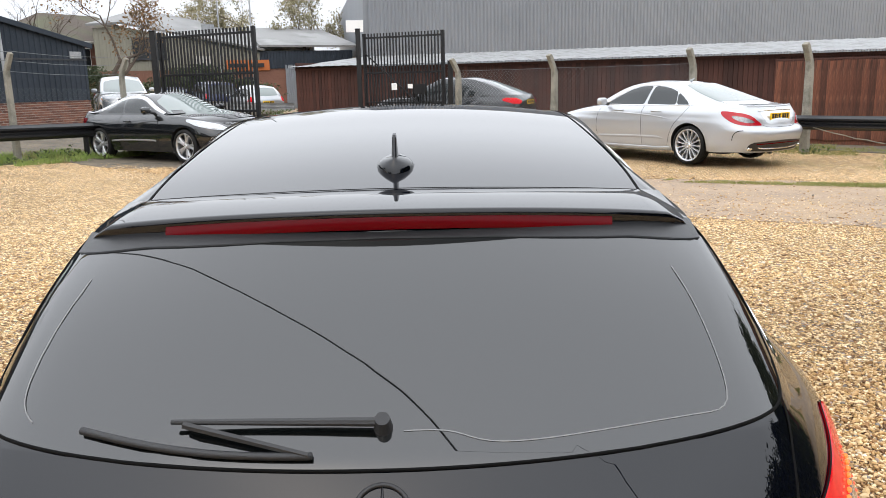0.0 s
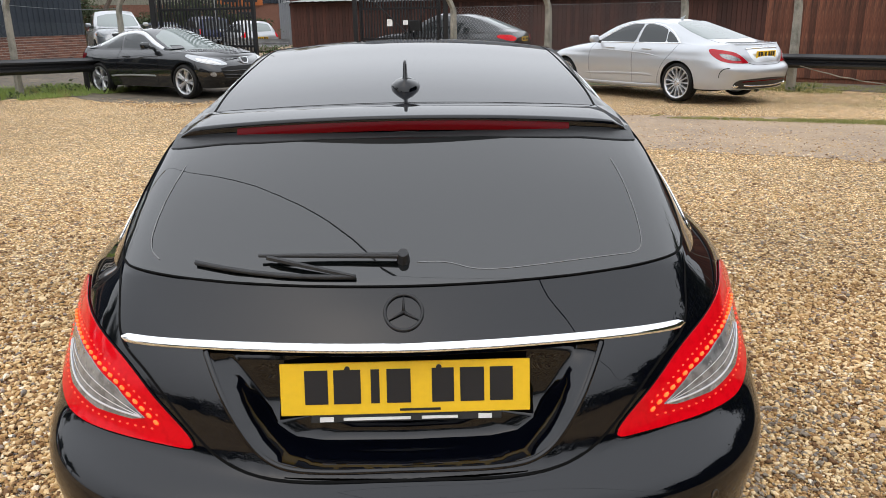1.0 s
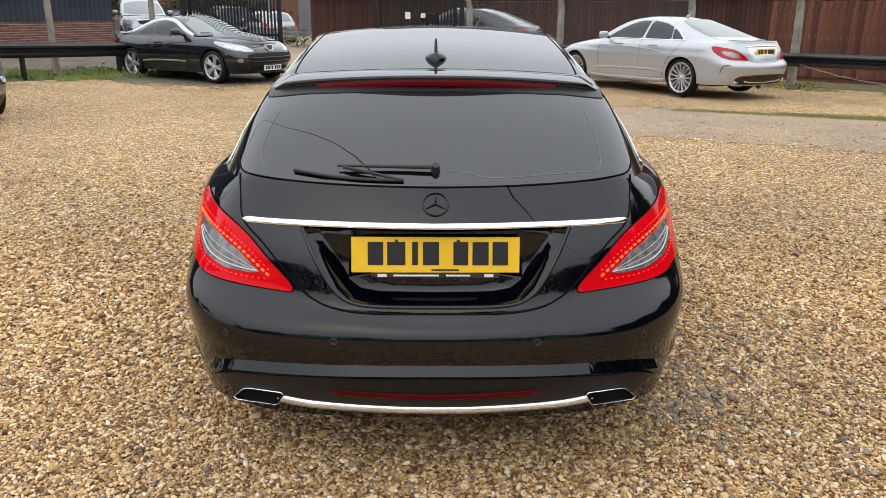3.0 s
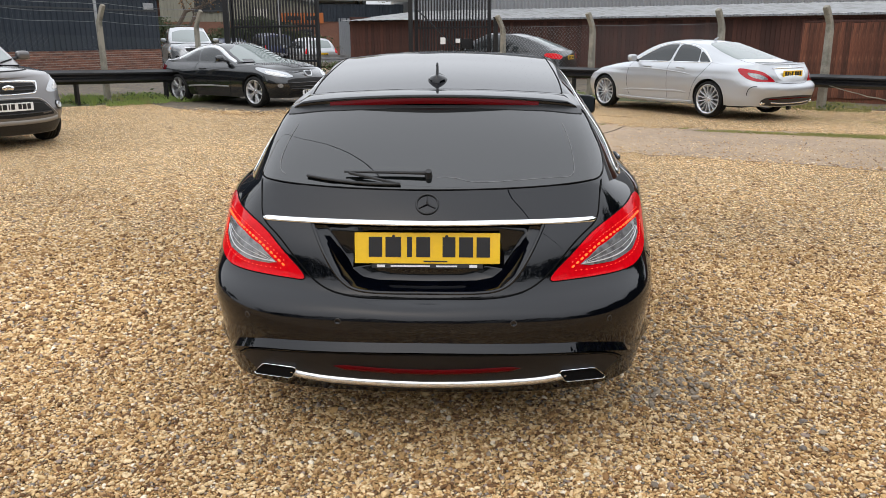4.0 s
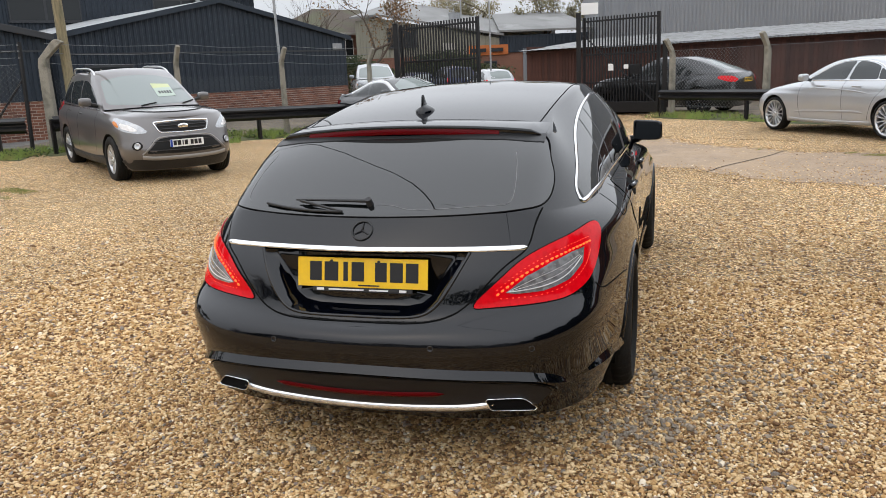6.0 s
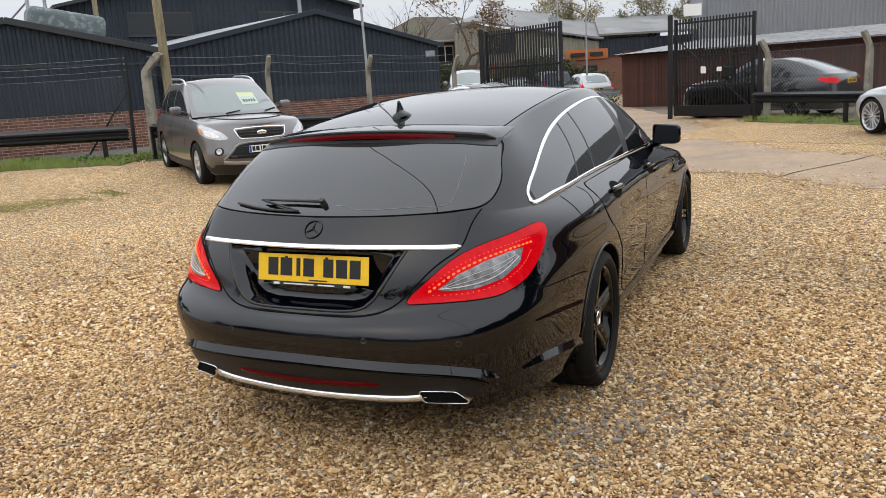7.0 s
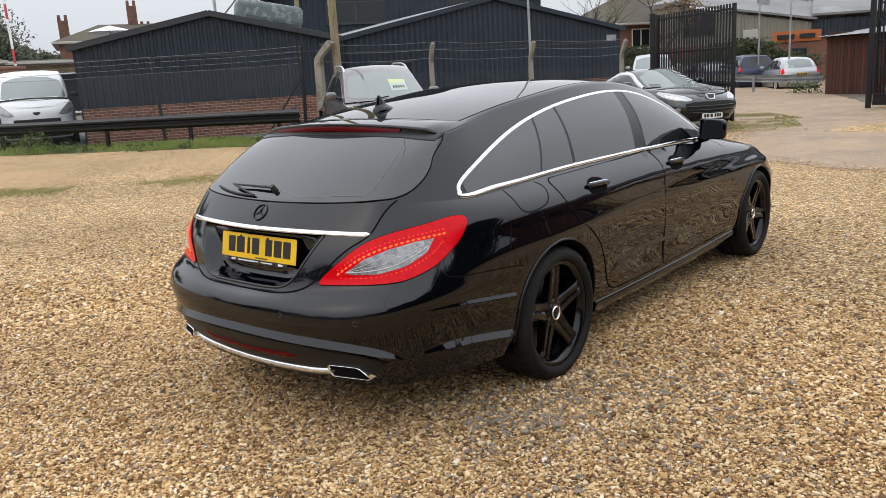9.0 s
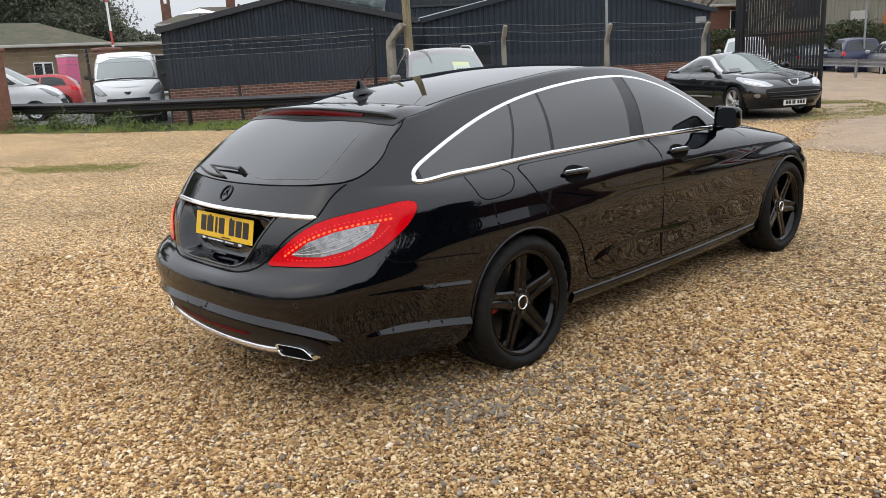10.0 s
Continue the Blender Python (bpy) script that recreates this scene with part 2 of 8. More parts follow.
class Shell:
    """lower: level rows from the sill up to the waist, each twelve points from the middle of the tail round to the middle of the nose.
    upper: level rows from the waist to the roof's edge, nine points each; crown: the roof's rise and bow, from tail to scuttle."""

    def __init__(self, lower, upper, crown, bonnet, hubs, arch, nu=220, nv=56):
        self.hubs, self.arch = hubs, arch
        low = np.array([self._round(l, nu) for l in lower])
        lv = np.r_[0, np.cumsum([np.linalg.norm(low[i + 1] - low[i], axis=1).mean() for i in range(len(low) - 1)])]
        self.low = spline(lv, low, np.linspace(0, lv[-1], nv))
        up = np.array([self._open(l, int(nu * 0.75)) for l in upper])
        uv = np.r_[0, np.cumsum([np.linalg.norm(up[i + 1] - up[i], axis=1).mean() for i in range(len(up) - 1)])]
        self.up = spline(uv, up, np.linspace(0, uv[-1], 26))
        i0 = int((COLS[3] / COLS[8]) * (int(nu * 0.75) - 1))
        edge = self.up[-1][i0:]
        a = np.linspace(0, 1, len(edge))
        rise = spline(*zip(*crown[0]), a)[:, None]
        bow = spline(*zip(*crown[1]), a)[:, None]
        b = np.linspace(0, 1, 24)[None]
        self.roof = np.stack([edge[:, :1] * b, edge[:, 1:2] + bow * (1 - b**2), edge[:, 2:3] + rise * (1 - b**2)], -1)
        # the strip between the tail's upper edge and the roof's rear edge
        tail = self.up[-1][: i0 + 1]
        tx = np.linspace(0, 1, 24)
        rear_edge = self.roof[0]
        ti = np.array([np.interp(tx * tail[-1, 0], tail[:, 0], tail[:, k]) for k in range(3)]).T
        self.lip = np.stack([ti * (1 - f) + rear_edge * f for f in np.linspace(0, 1, 4)])
        j0 = int(COLS[8] / COLS[-1] * (nu - 1))
        hood = self.low[-1][j0:]
        ah = np.linspace(0, 1, len(hood))
        hr, hb = spline(*zip(*bonnet[0]), ah)[:, None], spline(*zip(*bonnet[1]), ah)[:, None]
        self.hood = np.stack([hood[:, :1] * b, hood[:, 1:2] + hb * (1 - b**2), hood[:, 2:3] + hr * (1 - b**2)], -1)
        self._mesh()

    @staticmethod
    def _round(level, n):
        p = np.array(level, float).reshape(-1, 3)
        flip = p * (-1, 1, 1)
        t = np.array(COLS)
        q = np.vstack([flip[3:0:-1], p, flip[-2:-5:-1]])
        tt = np.r_[-t[3:0:-1], t, 2 * t[-1] - t[-2:-5:-1]]
        return spline(tt, q, np.linspace(0, t[-1], n))

    @staticmethod
    def _open(level, n):
        p = np.array(level, float).reshape(-1, 3)
        t = np.array(COLS[: len(p)])
        q = np.vstack([p[3:0:-1] * (-1, 1, 1), p])
        return spline(np.r_[-t[3:0:-1], t], q, np.linspace(0, t[-1], n))

    def _mesh(self):
        """One welded mesh of the whole shell, both halves."""
        bm = bmesh.new()
        grids = []
        for g in (self.low, self.up, self.roof, self.lip, self.hood):
            for s in (1, -1):
                h = g * (s, 1, 1)
                vs = [[bm.verts.new(p) for p in row] for row in h]
                grids.append((vs, s))
        for vs, s in grids:
            for i in range(len(vs) - 1):
                for j in range(len(vs[0]) - 1):
                    q = [vs[i][j], vs[i][j + 1], vs[i + 1][j + 1], vs[i + 1][j]]
                    try:
                        bm.faces.new(q)
                    except ValueError:
                        pass
        bmesh.ops.remove_doubles(bm, verts=bm.verts, dist=0.0012)
        bmesh.ops.dissolve_degenerate(bm, edges=bm.edges[:], dist=0.0005)
        bmesh.ops.recalc_face_normals(bm, faces=bm.faces[:])
        bm.normal_update()
        self.bm = bm
        self.tree = BVHTree.FromBMesh(bm)
        bm.faces.ensure_lookup_table()

    def cast(self, chart, a, b):
        o, d, e1, e2 = [Vector(v) for v in CHARTS[chart]]
        return self.tree.ray_cast(o + e1 * a + e2 * b, d)

    def hit(self, chart, a, b, off=0.0):
        """The place on the shell, and its smooth normal, under a point of a chart."""
        co, no, idx, _ = self.cast(chart, a, b)
        if co is None:
            o, d, e1, e2 = [Vector(v) for v in CHARTS[chart]]
            co, no, idx, _ = self.tree.find_nearest(o + e1 * a + e2 * b + d * 2.2)
        f = self.bm.faces[idx]
        w = [1 / ((v.co - co).length + 1e-4) ** 2 for v in f.verts]
        n = sum((v.normal * k for v, k in zip(f.verts, w)), Vector()) / sum(w)
        if n.dot(Vector(CHARTS[chart][1])) > 0:
            n = -n
        n.normalize()
        return co + n * off, n

    def cut(self, chart, poly):
        """Takes the faces under an outline away."""
        o, d, e1, e2 = [Vector(v) for v in CHARTS[chart]]
        gone = []
        cs = [(f, f.calc_center_median()) for f in self.bm.faces]
        a = np.array([(c - o).dot(e1) for _, c in cs])
        b = np.array([(c - o).dot(e2) for _, c in cs])
        near = np.array([(c - o).dot(d) for _, c in cs]) < (4.0 if chart in ("rear", "diag") else 2.95)
        ok = inside(poly, a, b) & near
        gone = [f for (f, _), k in zip(cs, ok) if k]
        return gone

    def body(self, name, mat, parent, label="", holes=()):
        """The painted body, with the wheel arches and the holes cut out."""
        gone = set()
        for chart, poly in holes:
            gone |= set(self.cut(chart, poly))
        bm = self.bm
        keep = bm.copy()
        keep.faces.ensure_lookup_table()
        bm.faces.index_update()
        idx = [f.index for f in gone]
        bmesh.ops.delete(keep, geom=[keep.faces[i] for i in idx], context="FACES")
        for hy, hz in self.hubs:
            dead = [v for v in keep.verts if abs(v.co.x) > 0.5 and (v.co.y - hy) ** 2 + (v.co.z - hz) ** 2 < self.arch**2]
            bmesh.ops.delete(keep, geom=dead, context="VERTS")
            for v in keep.verts:
                if v.is_boundary and abs(v.co.x) > 0.5:
                    r = math.hypot(v.co.y - hy, v.co.z - hz)
                    if r < self.arch + 0.06 and v.co.z > 0.2:
                        k = self.arch / r
                        v.co.y, v.co.z = hy + (v.co.y - hy) * k, hz + (v.co.z - hz) * k
        return part(name, keep, mat, parent, label, smooth=True)

    def patch(self, name, poly, chart, mat, parent, off=0.003, step=0.03, label="", skirt=0.006, flip=False):
        """A panel with the outline poly (in a chart), that lies on the shell, off above it. flip: also its mirror image."""
        p = [Vector((float(q[0]), float(q[1]))) for q in poly]
        fine = []
        for i in range(len(p)):
            a, b = p[i], p[(i + 1) % len(p)]
            k = max(1, int((b - a).length / step))
            fine += [a + (b - a) * (j / k) for j in range(k)]
        nb = len(fine)
        xs, ys = [q.x for q in fine], [q.y for q in fine]
        gx, gy = np.meshgrid(np.arange(min(xs) + step / 2, max(xs), step), np.arange(min(ys) + step / 2, max(ys), step))
        gx, gy = gx.ravel(), gy.ravel()
        ok = inside([(q.x, q.y) for q in fine], gx, gy)
        fa = np.array([(q.x, q.y) for q in fine])
        inner = [Vector((x, y)) for x, y in zip(gx[ok], gy[ok]) if np.min(np.hypot(fa[:, 0] - x, fa[:, 1] - y)) > step * 0.45]
        res = geometry.delaunay_2d_cdt(fine + inner, [(i, (i + 1) % nb) for i in range(nb)], [], 1, 1e-6)
        v2, faces = res[0], [tuple(f) for f in res[2]]
        hits = [self.hit(chart, v.x, v.y, off) for v in v2]
        verts, norms = [h[0] for h in hits], [h[1] for h in hits]
        edge = res[1]
        count = {}
        for f in faces:
            for i in range(len(f)):
                e = tuple(sorted((f[i], f[(i + 1) % len(f)])))
                count[e] = count.get(e, 0) + 1
        border = [e for e, c in count.items() if c == 1]
        if skirt:
            base = {}
            for e in border:
                for i in e:
                    if i not in base:
                        base[i] = len(verts)
                        verts.append(verts[i] - norms[i] * (skirt + off))
                        norms.append(norms[i])
            faces += [(a, b, base[b], base[a]) for a, b in border]
        out = []
        for s in ((1, -1) if flip else (1,)):
            vv = [(v.x * s, v.y, v.z) for v in verts]
            nn = [(n.x * s, n.y, n.z) for n in norms]
            me = mesh_of(name, vv, faces, mat, smooth=True)
            bm = bmesh.new()
            bm.from_mesh(me)
            bmesh.ops.recalc_face_normals(bm, faces=bm.faces[:])
            bm.faces.ensure_lookup_table()
            side = sum((f.normal.dot(Vector(nn[f.verts[0].index])) for f in bm.faces))
            if side < 0:
                bmesh.ops.reverse_faces(bm, faces=bm.faces[:])
            bm.to_mesh(me)
            bm.free()
            me.normals_split_custom_set_from_vertices(nn)
            out.append(part(name, me, mat, parent, label))
        return out if flip else out[0]

    def ribbon(self, name, line, chart, width, mat, parent, off=0.003, label="", flip=False, n=60, high=0.004, smooth=True, taper=0.0):
        """A narrow strip along a line on the shell: a seam, a bead, a trim. high: how far it stands out."""
        pts = curve2(line, n) if smooth else np.array(line, float)
        hs = [self.hit(chart, *p, off) for p in pts]
        out = []
        for s in ((1, -1) if flip else (1,)):
            vs, fs = [], []
            for i, (c, nrm) in enumerate(hs):
                d = hs[min(i + 1, len(hs) - 1)][0] - hs[max(i - 1, 0)][0]
                k_end = min(1, .12 + min(i, len(hs) - 1 - i) / (taper * len(hs))) if taper else 1
                sd = d.cross(nrm).normalized() * (width / 2) * k_end
                for q in (c - sd, c - sd * 0.7 + nrm * high * k_end, c + sd * 0.7 + nrm * high * k_end, c + sd):
                    vs.append((q.x * s, q.y, q.z))
            for i in range(len(hs) - 1):
                for k in range(3):
                    f = (i * 4 + k, i * 4 + k + 1, i * 4 + k + 5, i * 4 + k + 4)
                    fs.append(f if s > 0 else f[::-1])
            bm = bmesh.new()
            me = mesh_of(name, vs, fs, mat, smooth=high > 0.002)
            bm.from_mesh(me)
            bmesh.ops.recalc_face_normals(bm, faces=bm.faces[:])
            bm.to_mesh(me)
            bm.free()
            out.append(part(name, me, mat, parent, label))
        return out if flip else out[0]


# ---- the black estate car in the middle of the yard ----
LOW = [
    [(0, .04, .235), (.30, .05, .235), (.52, .08, .24), (.73, .18, .25), (.845, .50, .24), (.87, 1.1, .22), (.86, 1.9, .20), (.86, 2.7, .20), (.86, 3.4, .20), (.87, 4.0, .20), (.70, 4.55, .2), (0, 4.78, .2)],
    [(0, -.03, .33), (.30, -.015, .335), (.54, .03, .34), (.745, .145, .355), (.872, .5, .33), (.905, 1.1, .32), (.89, 1.9, .29), (.885, 2.7, .28), (.89, 3.4, .29), (.91, 4.0, .32), (.76, 4.6, .35), (0, 4.84, .35)],
    [(0, -.085, .455), (.30, -.07, .455), (.56, -.01, .46), (.762, .13, .47), (.882, .5, .46), (.935, 1.1, .5), (.90, 1.9, .42), (.895, 2.7, .42), (.905, 3.4, .44), (.935, 4.0, .5), (.78, 4.62, .5), (0, 4.86, .5)],
    [(0, -.09, .575), (.30, -.075, .575), (.57, -.015, .58), (.784, .14, .60), (.886, .5, .60), (.94, 1.1, .62), (.915, 1.9, .56), (.91, 2.7, .56), (.92, 3.4, .58), (.94, 4.0, .62), (.77, 4.6, .6), (0, 4.84, .6)],
    [(0, -.019, .631), (.30, -.008, .644), (.55, .07, .665), (.760, .20, .68), (.876, .5, .70), (.935, 1.1, .72), (.918, 1.9, .70), (.915, 2.7, .70), (.92, 3.4, .71), (.925, 4.0, .73), (.74, 4.56, .68), (0, 4.81, .66)],
    [(0, .06, .86), (.30, .085, .86), (.55, .14, .858), (.70, .26, .87), (.835, .54, .87), (.905, 1.1, .87), (.905, 1.9, .86), (.90, 2.7, .85), (.895, 3.4, .84), (.87, 4.0, .82), (.68, 4.45, .75), (0, 4.76, .70)],
    [(0, .155, .975), (.30, .175, .977), (.53, .225, .98), (.645, .30, .975), (.755, .575, .955), (.80, 1.1, .972), (.815, 1.9, .978), (.81, 2.7, .968), (.775, 3.35, .945), (.74, 4.0, .865), (.60, 4.4, .79), (0, 4.72, .74)],
]
LOW.insert(4, [tuple(a[k] + (b[k] - a[k]) * .5 + (0, -.004, .002)[k] for k in range(3)) for a, b in zip(LOW[3], LOW[4])])
LOW.insert(6, [(a[0] + (b[0] - a[0]) * .5, a[1] + (b[1] - a[1]) * .5 - (.017, .016, .012, .004)[min(i, 3)] * (i < 4), a[2] + (b[2] - a[2]) * .5) for i, (a, b) in enumerate(zip(LOW[5], LOW[6]))])
UP = [
    LOW[-1][:9],
    [(0, .355, 1.12), (.30, .37, 1.12), (.50, .41, 1.12), (.625, .49, 1.115), (.71, .78, 1.09), (.735, 1.25, 1.13), (.745, 1.95, 1.165), (.75, 2.65, 1.145), (.770, 3.35, .962)],
    [(0, .60, 1.265), (.30, .62, 1.262), (.50, .66, 1.245), (.605, .71, 1.225), (.575, .98, 1.280), (.575, 1.5, 1.350), (.58, 2.02, 1.387), (.602, 2.75, 1.300), (.752, 3.38, .982)],
]
CROWN = ([(0, .037), (1, .037)], [(0, -.11), (.2, -.03), (.5, 0), (.75, .10), (1, .28)])
BONNET = ([(0, .04), (.5, .05), (1, 0)], [(0, .28), (.5, .1), (1, 0)])
REAR_HUB, FRONT_HUB, ARCH = (1.10, 0.33), (3.97, 0.33), 0.352



def wheel_meshes(key, radius, width, rim_r, spokes, rim_mat, spoke_w=(0.062, 0.045), twin=0.0, tilt=0.0, fine=48):
    """The meshes of one wheel, its axle along x, its outer face towards +x."""
    w, R, r = width / 2, radius, rim_r
    tyre = [(-w * .8, r), (-w, r + .02), (-w, R - .035), (-w * .9, R - .012), (-w * .7, R - .002), (-w * .42, R), (-w * .4, R - .008), (-w * .34, R - .008),
            (-w * .32, R), (-.012, R), (-.01, R - .008), (.01, R - .008), (.012, R), (w * .32, R), (w * .34, R - .008), (w * .4, R - .008), (w * .42, R), (w * .7, R - .002),
            (w * .9, R - .012), (w, R - .035), (w * 1.02, r + .03), (w * .96, r + .012), (w * .8, r)]
    tv, tf = lathe(tyre, fine)
    for i, (h, cy, cz) in enumerate(tv):
        # cross grooves of the tread
        if (i // len(tyre)) % 3 == 0 and abs(h) > w * .41 and math.hypot(cy, cz) > R - .02:
            tv[i] = (h * .985, cy * (1 - .008 / R), cz * (1 - .008 / R))
    t = mesh_of(key + "_tyre", tv, tf, M["tyre"], True)
    rim = [(-w * .8, r + .004), (-w * .75, r - .02), (-w * .2, r - .035), (w * .45, r - .03), (w * .78, r - .022), (w * .84, r - .008), (w * .86, r + .004), (w * .8, r + .008)]
    b = mesh_of(key + "_rim", *lathe(rim, 64), rim_mat, True)
    out = []
    for k in range(spokes):
        for off in ((-twin, twin) if twin else (0,)):
            bm = bmesh.new()
            a0 = 2 * math.pi * k / spokes + tilt
            rows = []
            for f, (rr, hw, x, dp) in enumerate(((.045, spoke_w[0] * .62, w * .62, .05), (.10, spoke_w[0] * .55, w * .66, .045), (r * .6, spoke_w[0] * .5, w * .72, .04),
                                               (r - .045, spoke_w[1] * .62, w * .78, .035), (r - .012, spoke_w[1] * .85, w * .78, .03))):
                ang = a0 + off * min(1, rr / r * 1.2)
                row = []
                for side, dx in ((-1, -dp), (-1, -.006), (-.78, 0), (-.22, -.002), (0, -.007), (.22, -.002), (.78, 0), (1, -.006), (1, -dp)):
                    u, v = rr, side * hw
                    row.append(bm.verts.new((x + dx, u * math.cos(ang) - v * math.sin(ang), u * math.sin(ang) + v * math.cos(ang))))
                rows.append(row)
            for i in range(len(rows) - 1):
                for j in range(8):
                    bm.faces.new((rows[i][j], rows[i][j + 1], rows[i + 1][j + 1], rows[i + 1][j]))
            bmesh.ops.recalc_face_normals(bm, faces=bm.faces[:])
            me = bpy.data.meshes.new(key + "_spoke")
            bm.to_mesh(me)
            bm.free()
            me.materials.append(rim_mat)
            out.append(me)
    hub = mesh_of(key + "_hub", *lathe([(w * .3, .075), (w * .58, .07), (w * .64, .055), (w * .60, .042), (w * .66, .036), (w * .70, .03), (w * .71, .001)], 32), rim_mat, True)
    cap = mesh_of(key + "_cap", *lathe([(w * .70, .036), (w * .735, .034), (w * .735, .029), (w * .70, .028)], 32), M["chrome"], True)
    disc = mesh_of(key + "_disc", *lathe([(w * .05, .06), (w * .05, r * .74), (-w * .12, r * .74), (-w * .12, .06)], 40), M["disc"])
    return dict(tyre=t, rim=b, spokes=out, hub=hub, cap=cap, disc=disc, w=w, r=r)


def put_wheel(k, car, at, right=True, steer=0.0, caliper=None, side=1, turn=0.0):
    wheel = part("wheel", k["rim"], None, car, "alloy wheel with black tyre")
    wheel.matrix_basis = Matrix.Translation(at) @ Matrix.Rotation((0 if right else math.pi) + steer, 4, "Z") @ Matrix.Rotation(turn, 4, "X")
    part("tyre", k["tyre"], None, wheel, "black rubber tyre")
    for s in k["spokes"]:
        part("spoke", s, None, wheel)
    part("hub", k["hub"], None, wheel)
    part("hub_cap", k["cap"], None, wheel, "round chrome hub cap")
    part("brake_disc", k["disc"], None, wheel, "grey steel brake disc")
    for n in range(5):
        a = 2 * math.pi * (n + .5) / 5
        part("wheel_bolt", rod((k["w"] * .60, .056 * math.cos(a), .056 * math.sin(a)), (k["w"] * .66, .056 * math.cos(a), .056 * math.sin(a)), .009, sides=6), M["disc"], wheel)
    if caliper:
        vs, fs = [], []
        ang = np.linspace(2.75, 3.3, 9)
        for a in ang:
            for x, rr in ((-.04, k["r"] * .5), (k["w"] * .35, k["r"] * .5), (k["w"] * .35, k["r"] * .84), (-.04, k["r"] * .84)):
                vs.append((x, rr * math.cos(a + side), rr * math.sin(a + side)))
        for i in range(8):
            for j in range(4):
                fs.append((i * 4 + j, i * 4 + (j + 1) % 4, i * 4 + 4 + (j + 1) % 4, i * 4 + 4 + j))
        fs += [(0, 1, 2, 3), (32, 35, 34, 33)]
        part("brake_caliper", mesh_of("caliper", vs, fs, caliper), None, wheel, "red brake caliper")
    return wheel


def arch_liner(shell, car, hub, r, mat, depth=.32):
    """The dark wheel house behind an arch, on both sides."""
    for s in (1, -1):
        vs, fs = [], []
        ang = np.linspace(-.35, math.pi + .35, 30)
        for a in ang:
            y, z = hub[0] + r * math.cos(a), hub[1] + r * math.sin(a)
            x = shell.hit("right", y + .012 * math.cos(a), max(.24, z + .012 * math.sin(a)))[0].x
            for xx, k in ((x + .001, 1.0), (x - .012, .985), (x - .05, 1.0), (x - depth, 1.0)):
                vs.append((xx * s, hub[0] + (y - hub[0]) * k, hub[1] + (z - hub[1]) * k))
        for i in range(len(ang) - 1):
            for j in range(3):
                fs.append((i * 4 + j, i * 4 + j + 1, i * 4 + j + 5, i * 4 + j + 4))
        fs.append(tuple(i * 4 + 3 for i in range(len(ang))))
        part("wheel_arch_liner", mesh_of("liner", vs, fs, mat), None, car, "black wheel arch liner")


def emblem(shell, chart, at, r, mat, parent, name="badge"):
    """A plain ring with three thin spokes."""
    c, n = shell.hit(chart, *at, .004)
    q = n.to_track_quat("Z", "Y").to_matrix().to_4x4()
    m = Matrix.Translation(c) @ q
    vs, fs = tube([(r * math.cos(a), r * math.sin(a), 0) for a in np.linspace(0, 2 * math.pi, 32, endpoint=False)], r * .09, 8, True)
    bm = bmesh.new()
    me = mesh_of("ring", vs, fs)
    bm.from_mesh(me)
    up = (q.inverted() @ Vector((0, 0, 1, 0))).to_3d()
    a0 = math.atan2(up.y, up.x)
    for k in range(3):
        a = a0 + 2 * math.pi * k / 3
        rod((0, 0, .001), (r * math.cos(a), r * math.sin(a), .001), r * .10, r * .02, 4, bm)
    bmesh.ops.transform(bm, matrix=m, verts=bm.verts)
    return part(name, bm, mat, parent, "round badge", smooth=True)


def bars(parent, rows, mat, name="marking_bar", th=.0015):
    """Plain bars in the xz plane: (x, z, width, height)."""
    for x, z, w, h in rows:
        part(name, box((w, th, h), (x, -th / 2, z)), mat, parent)


def plate(parent, m, mat, size=(.52, .111), strip=False):
    """A number plate with plain bars for its characters."""
    p = part("number_plate", box((size[0], .004, size[1]), (0, .002, 0), .0015), mat, parent, "number plate with dark bars")
    p.matrix_basis = m
    k = size[0] / .52
    bars(p, [(x * k, .004, w * k, .072 * k) for x, w in ((-.185, .048), (-.121, .056), (-.063, .018), (-.014, .05), (.078, .046), (.139, .05), (.2, .048))], M["ink"], "character_bar")
    return p


def tail_led(shell, chart, line, n, mat, parent, r=.0035, off=.006, long=1.0):
    """A row of small lit diodes along a line; long: their length along it."""
    bm = bmesh.new()
    spots = [shell.hit(chart, a, b, off)[0] for a, b in curve2(line, n)]
    for i, c in enumerate(spots):
        run = (spots[min(i + 1, n - 1)] - spots[max(i - 1, 0)]).normalized()
        turn = run.to_track_quat("X", "Z").to_matrix().to_4x4()
        bmesh.ops.create_icosphere(bm, subdivisions=1, radius=r, matrix=Matrix.Translation(c) @ turn @ Matrix.Diagonal((long, 1, 1, 1)))
    return part("led_strip", bm, mat, parent, "strip of lit red diodes")


def to_diag(p):
    return (p[0] * .6247 + p[1] * .7809, p[2])


def to_nose(*rows):
    return [(x * .6247 - y * .7809, z) for x, y, z in rows]


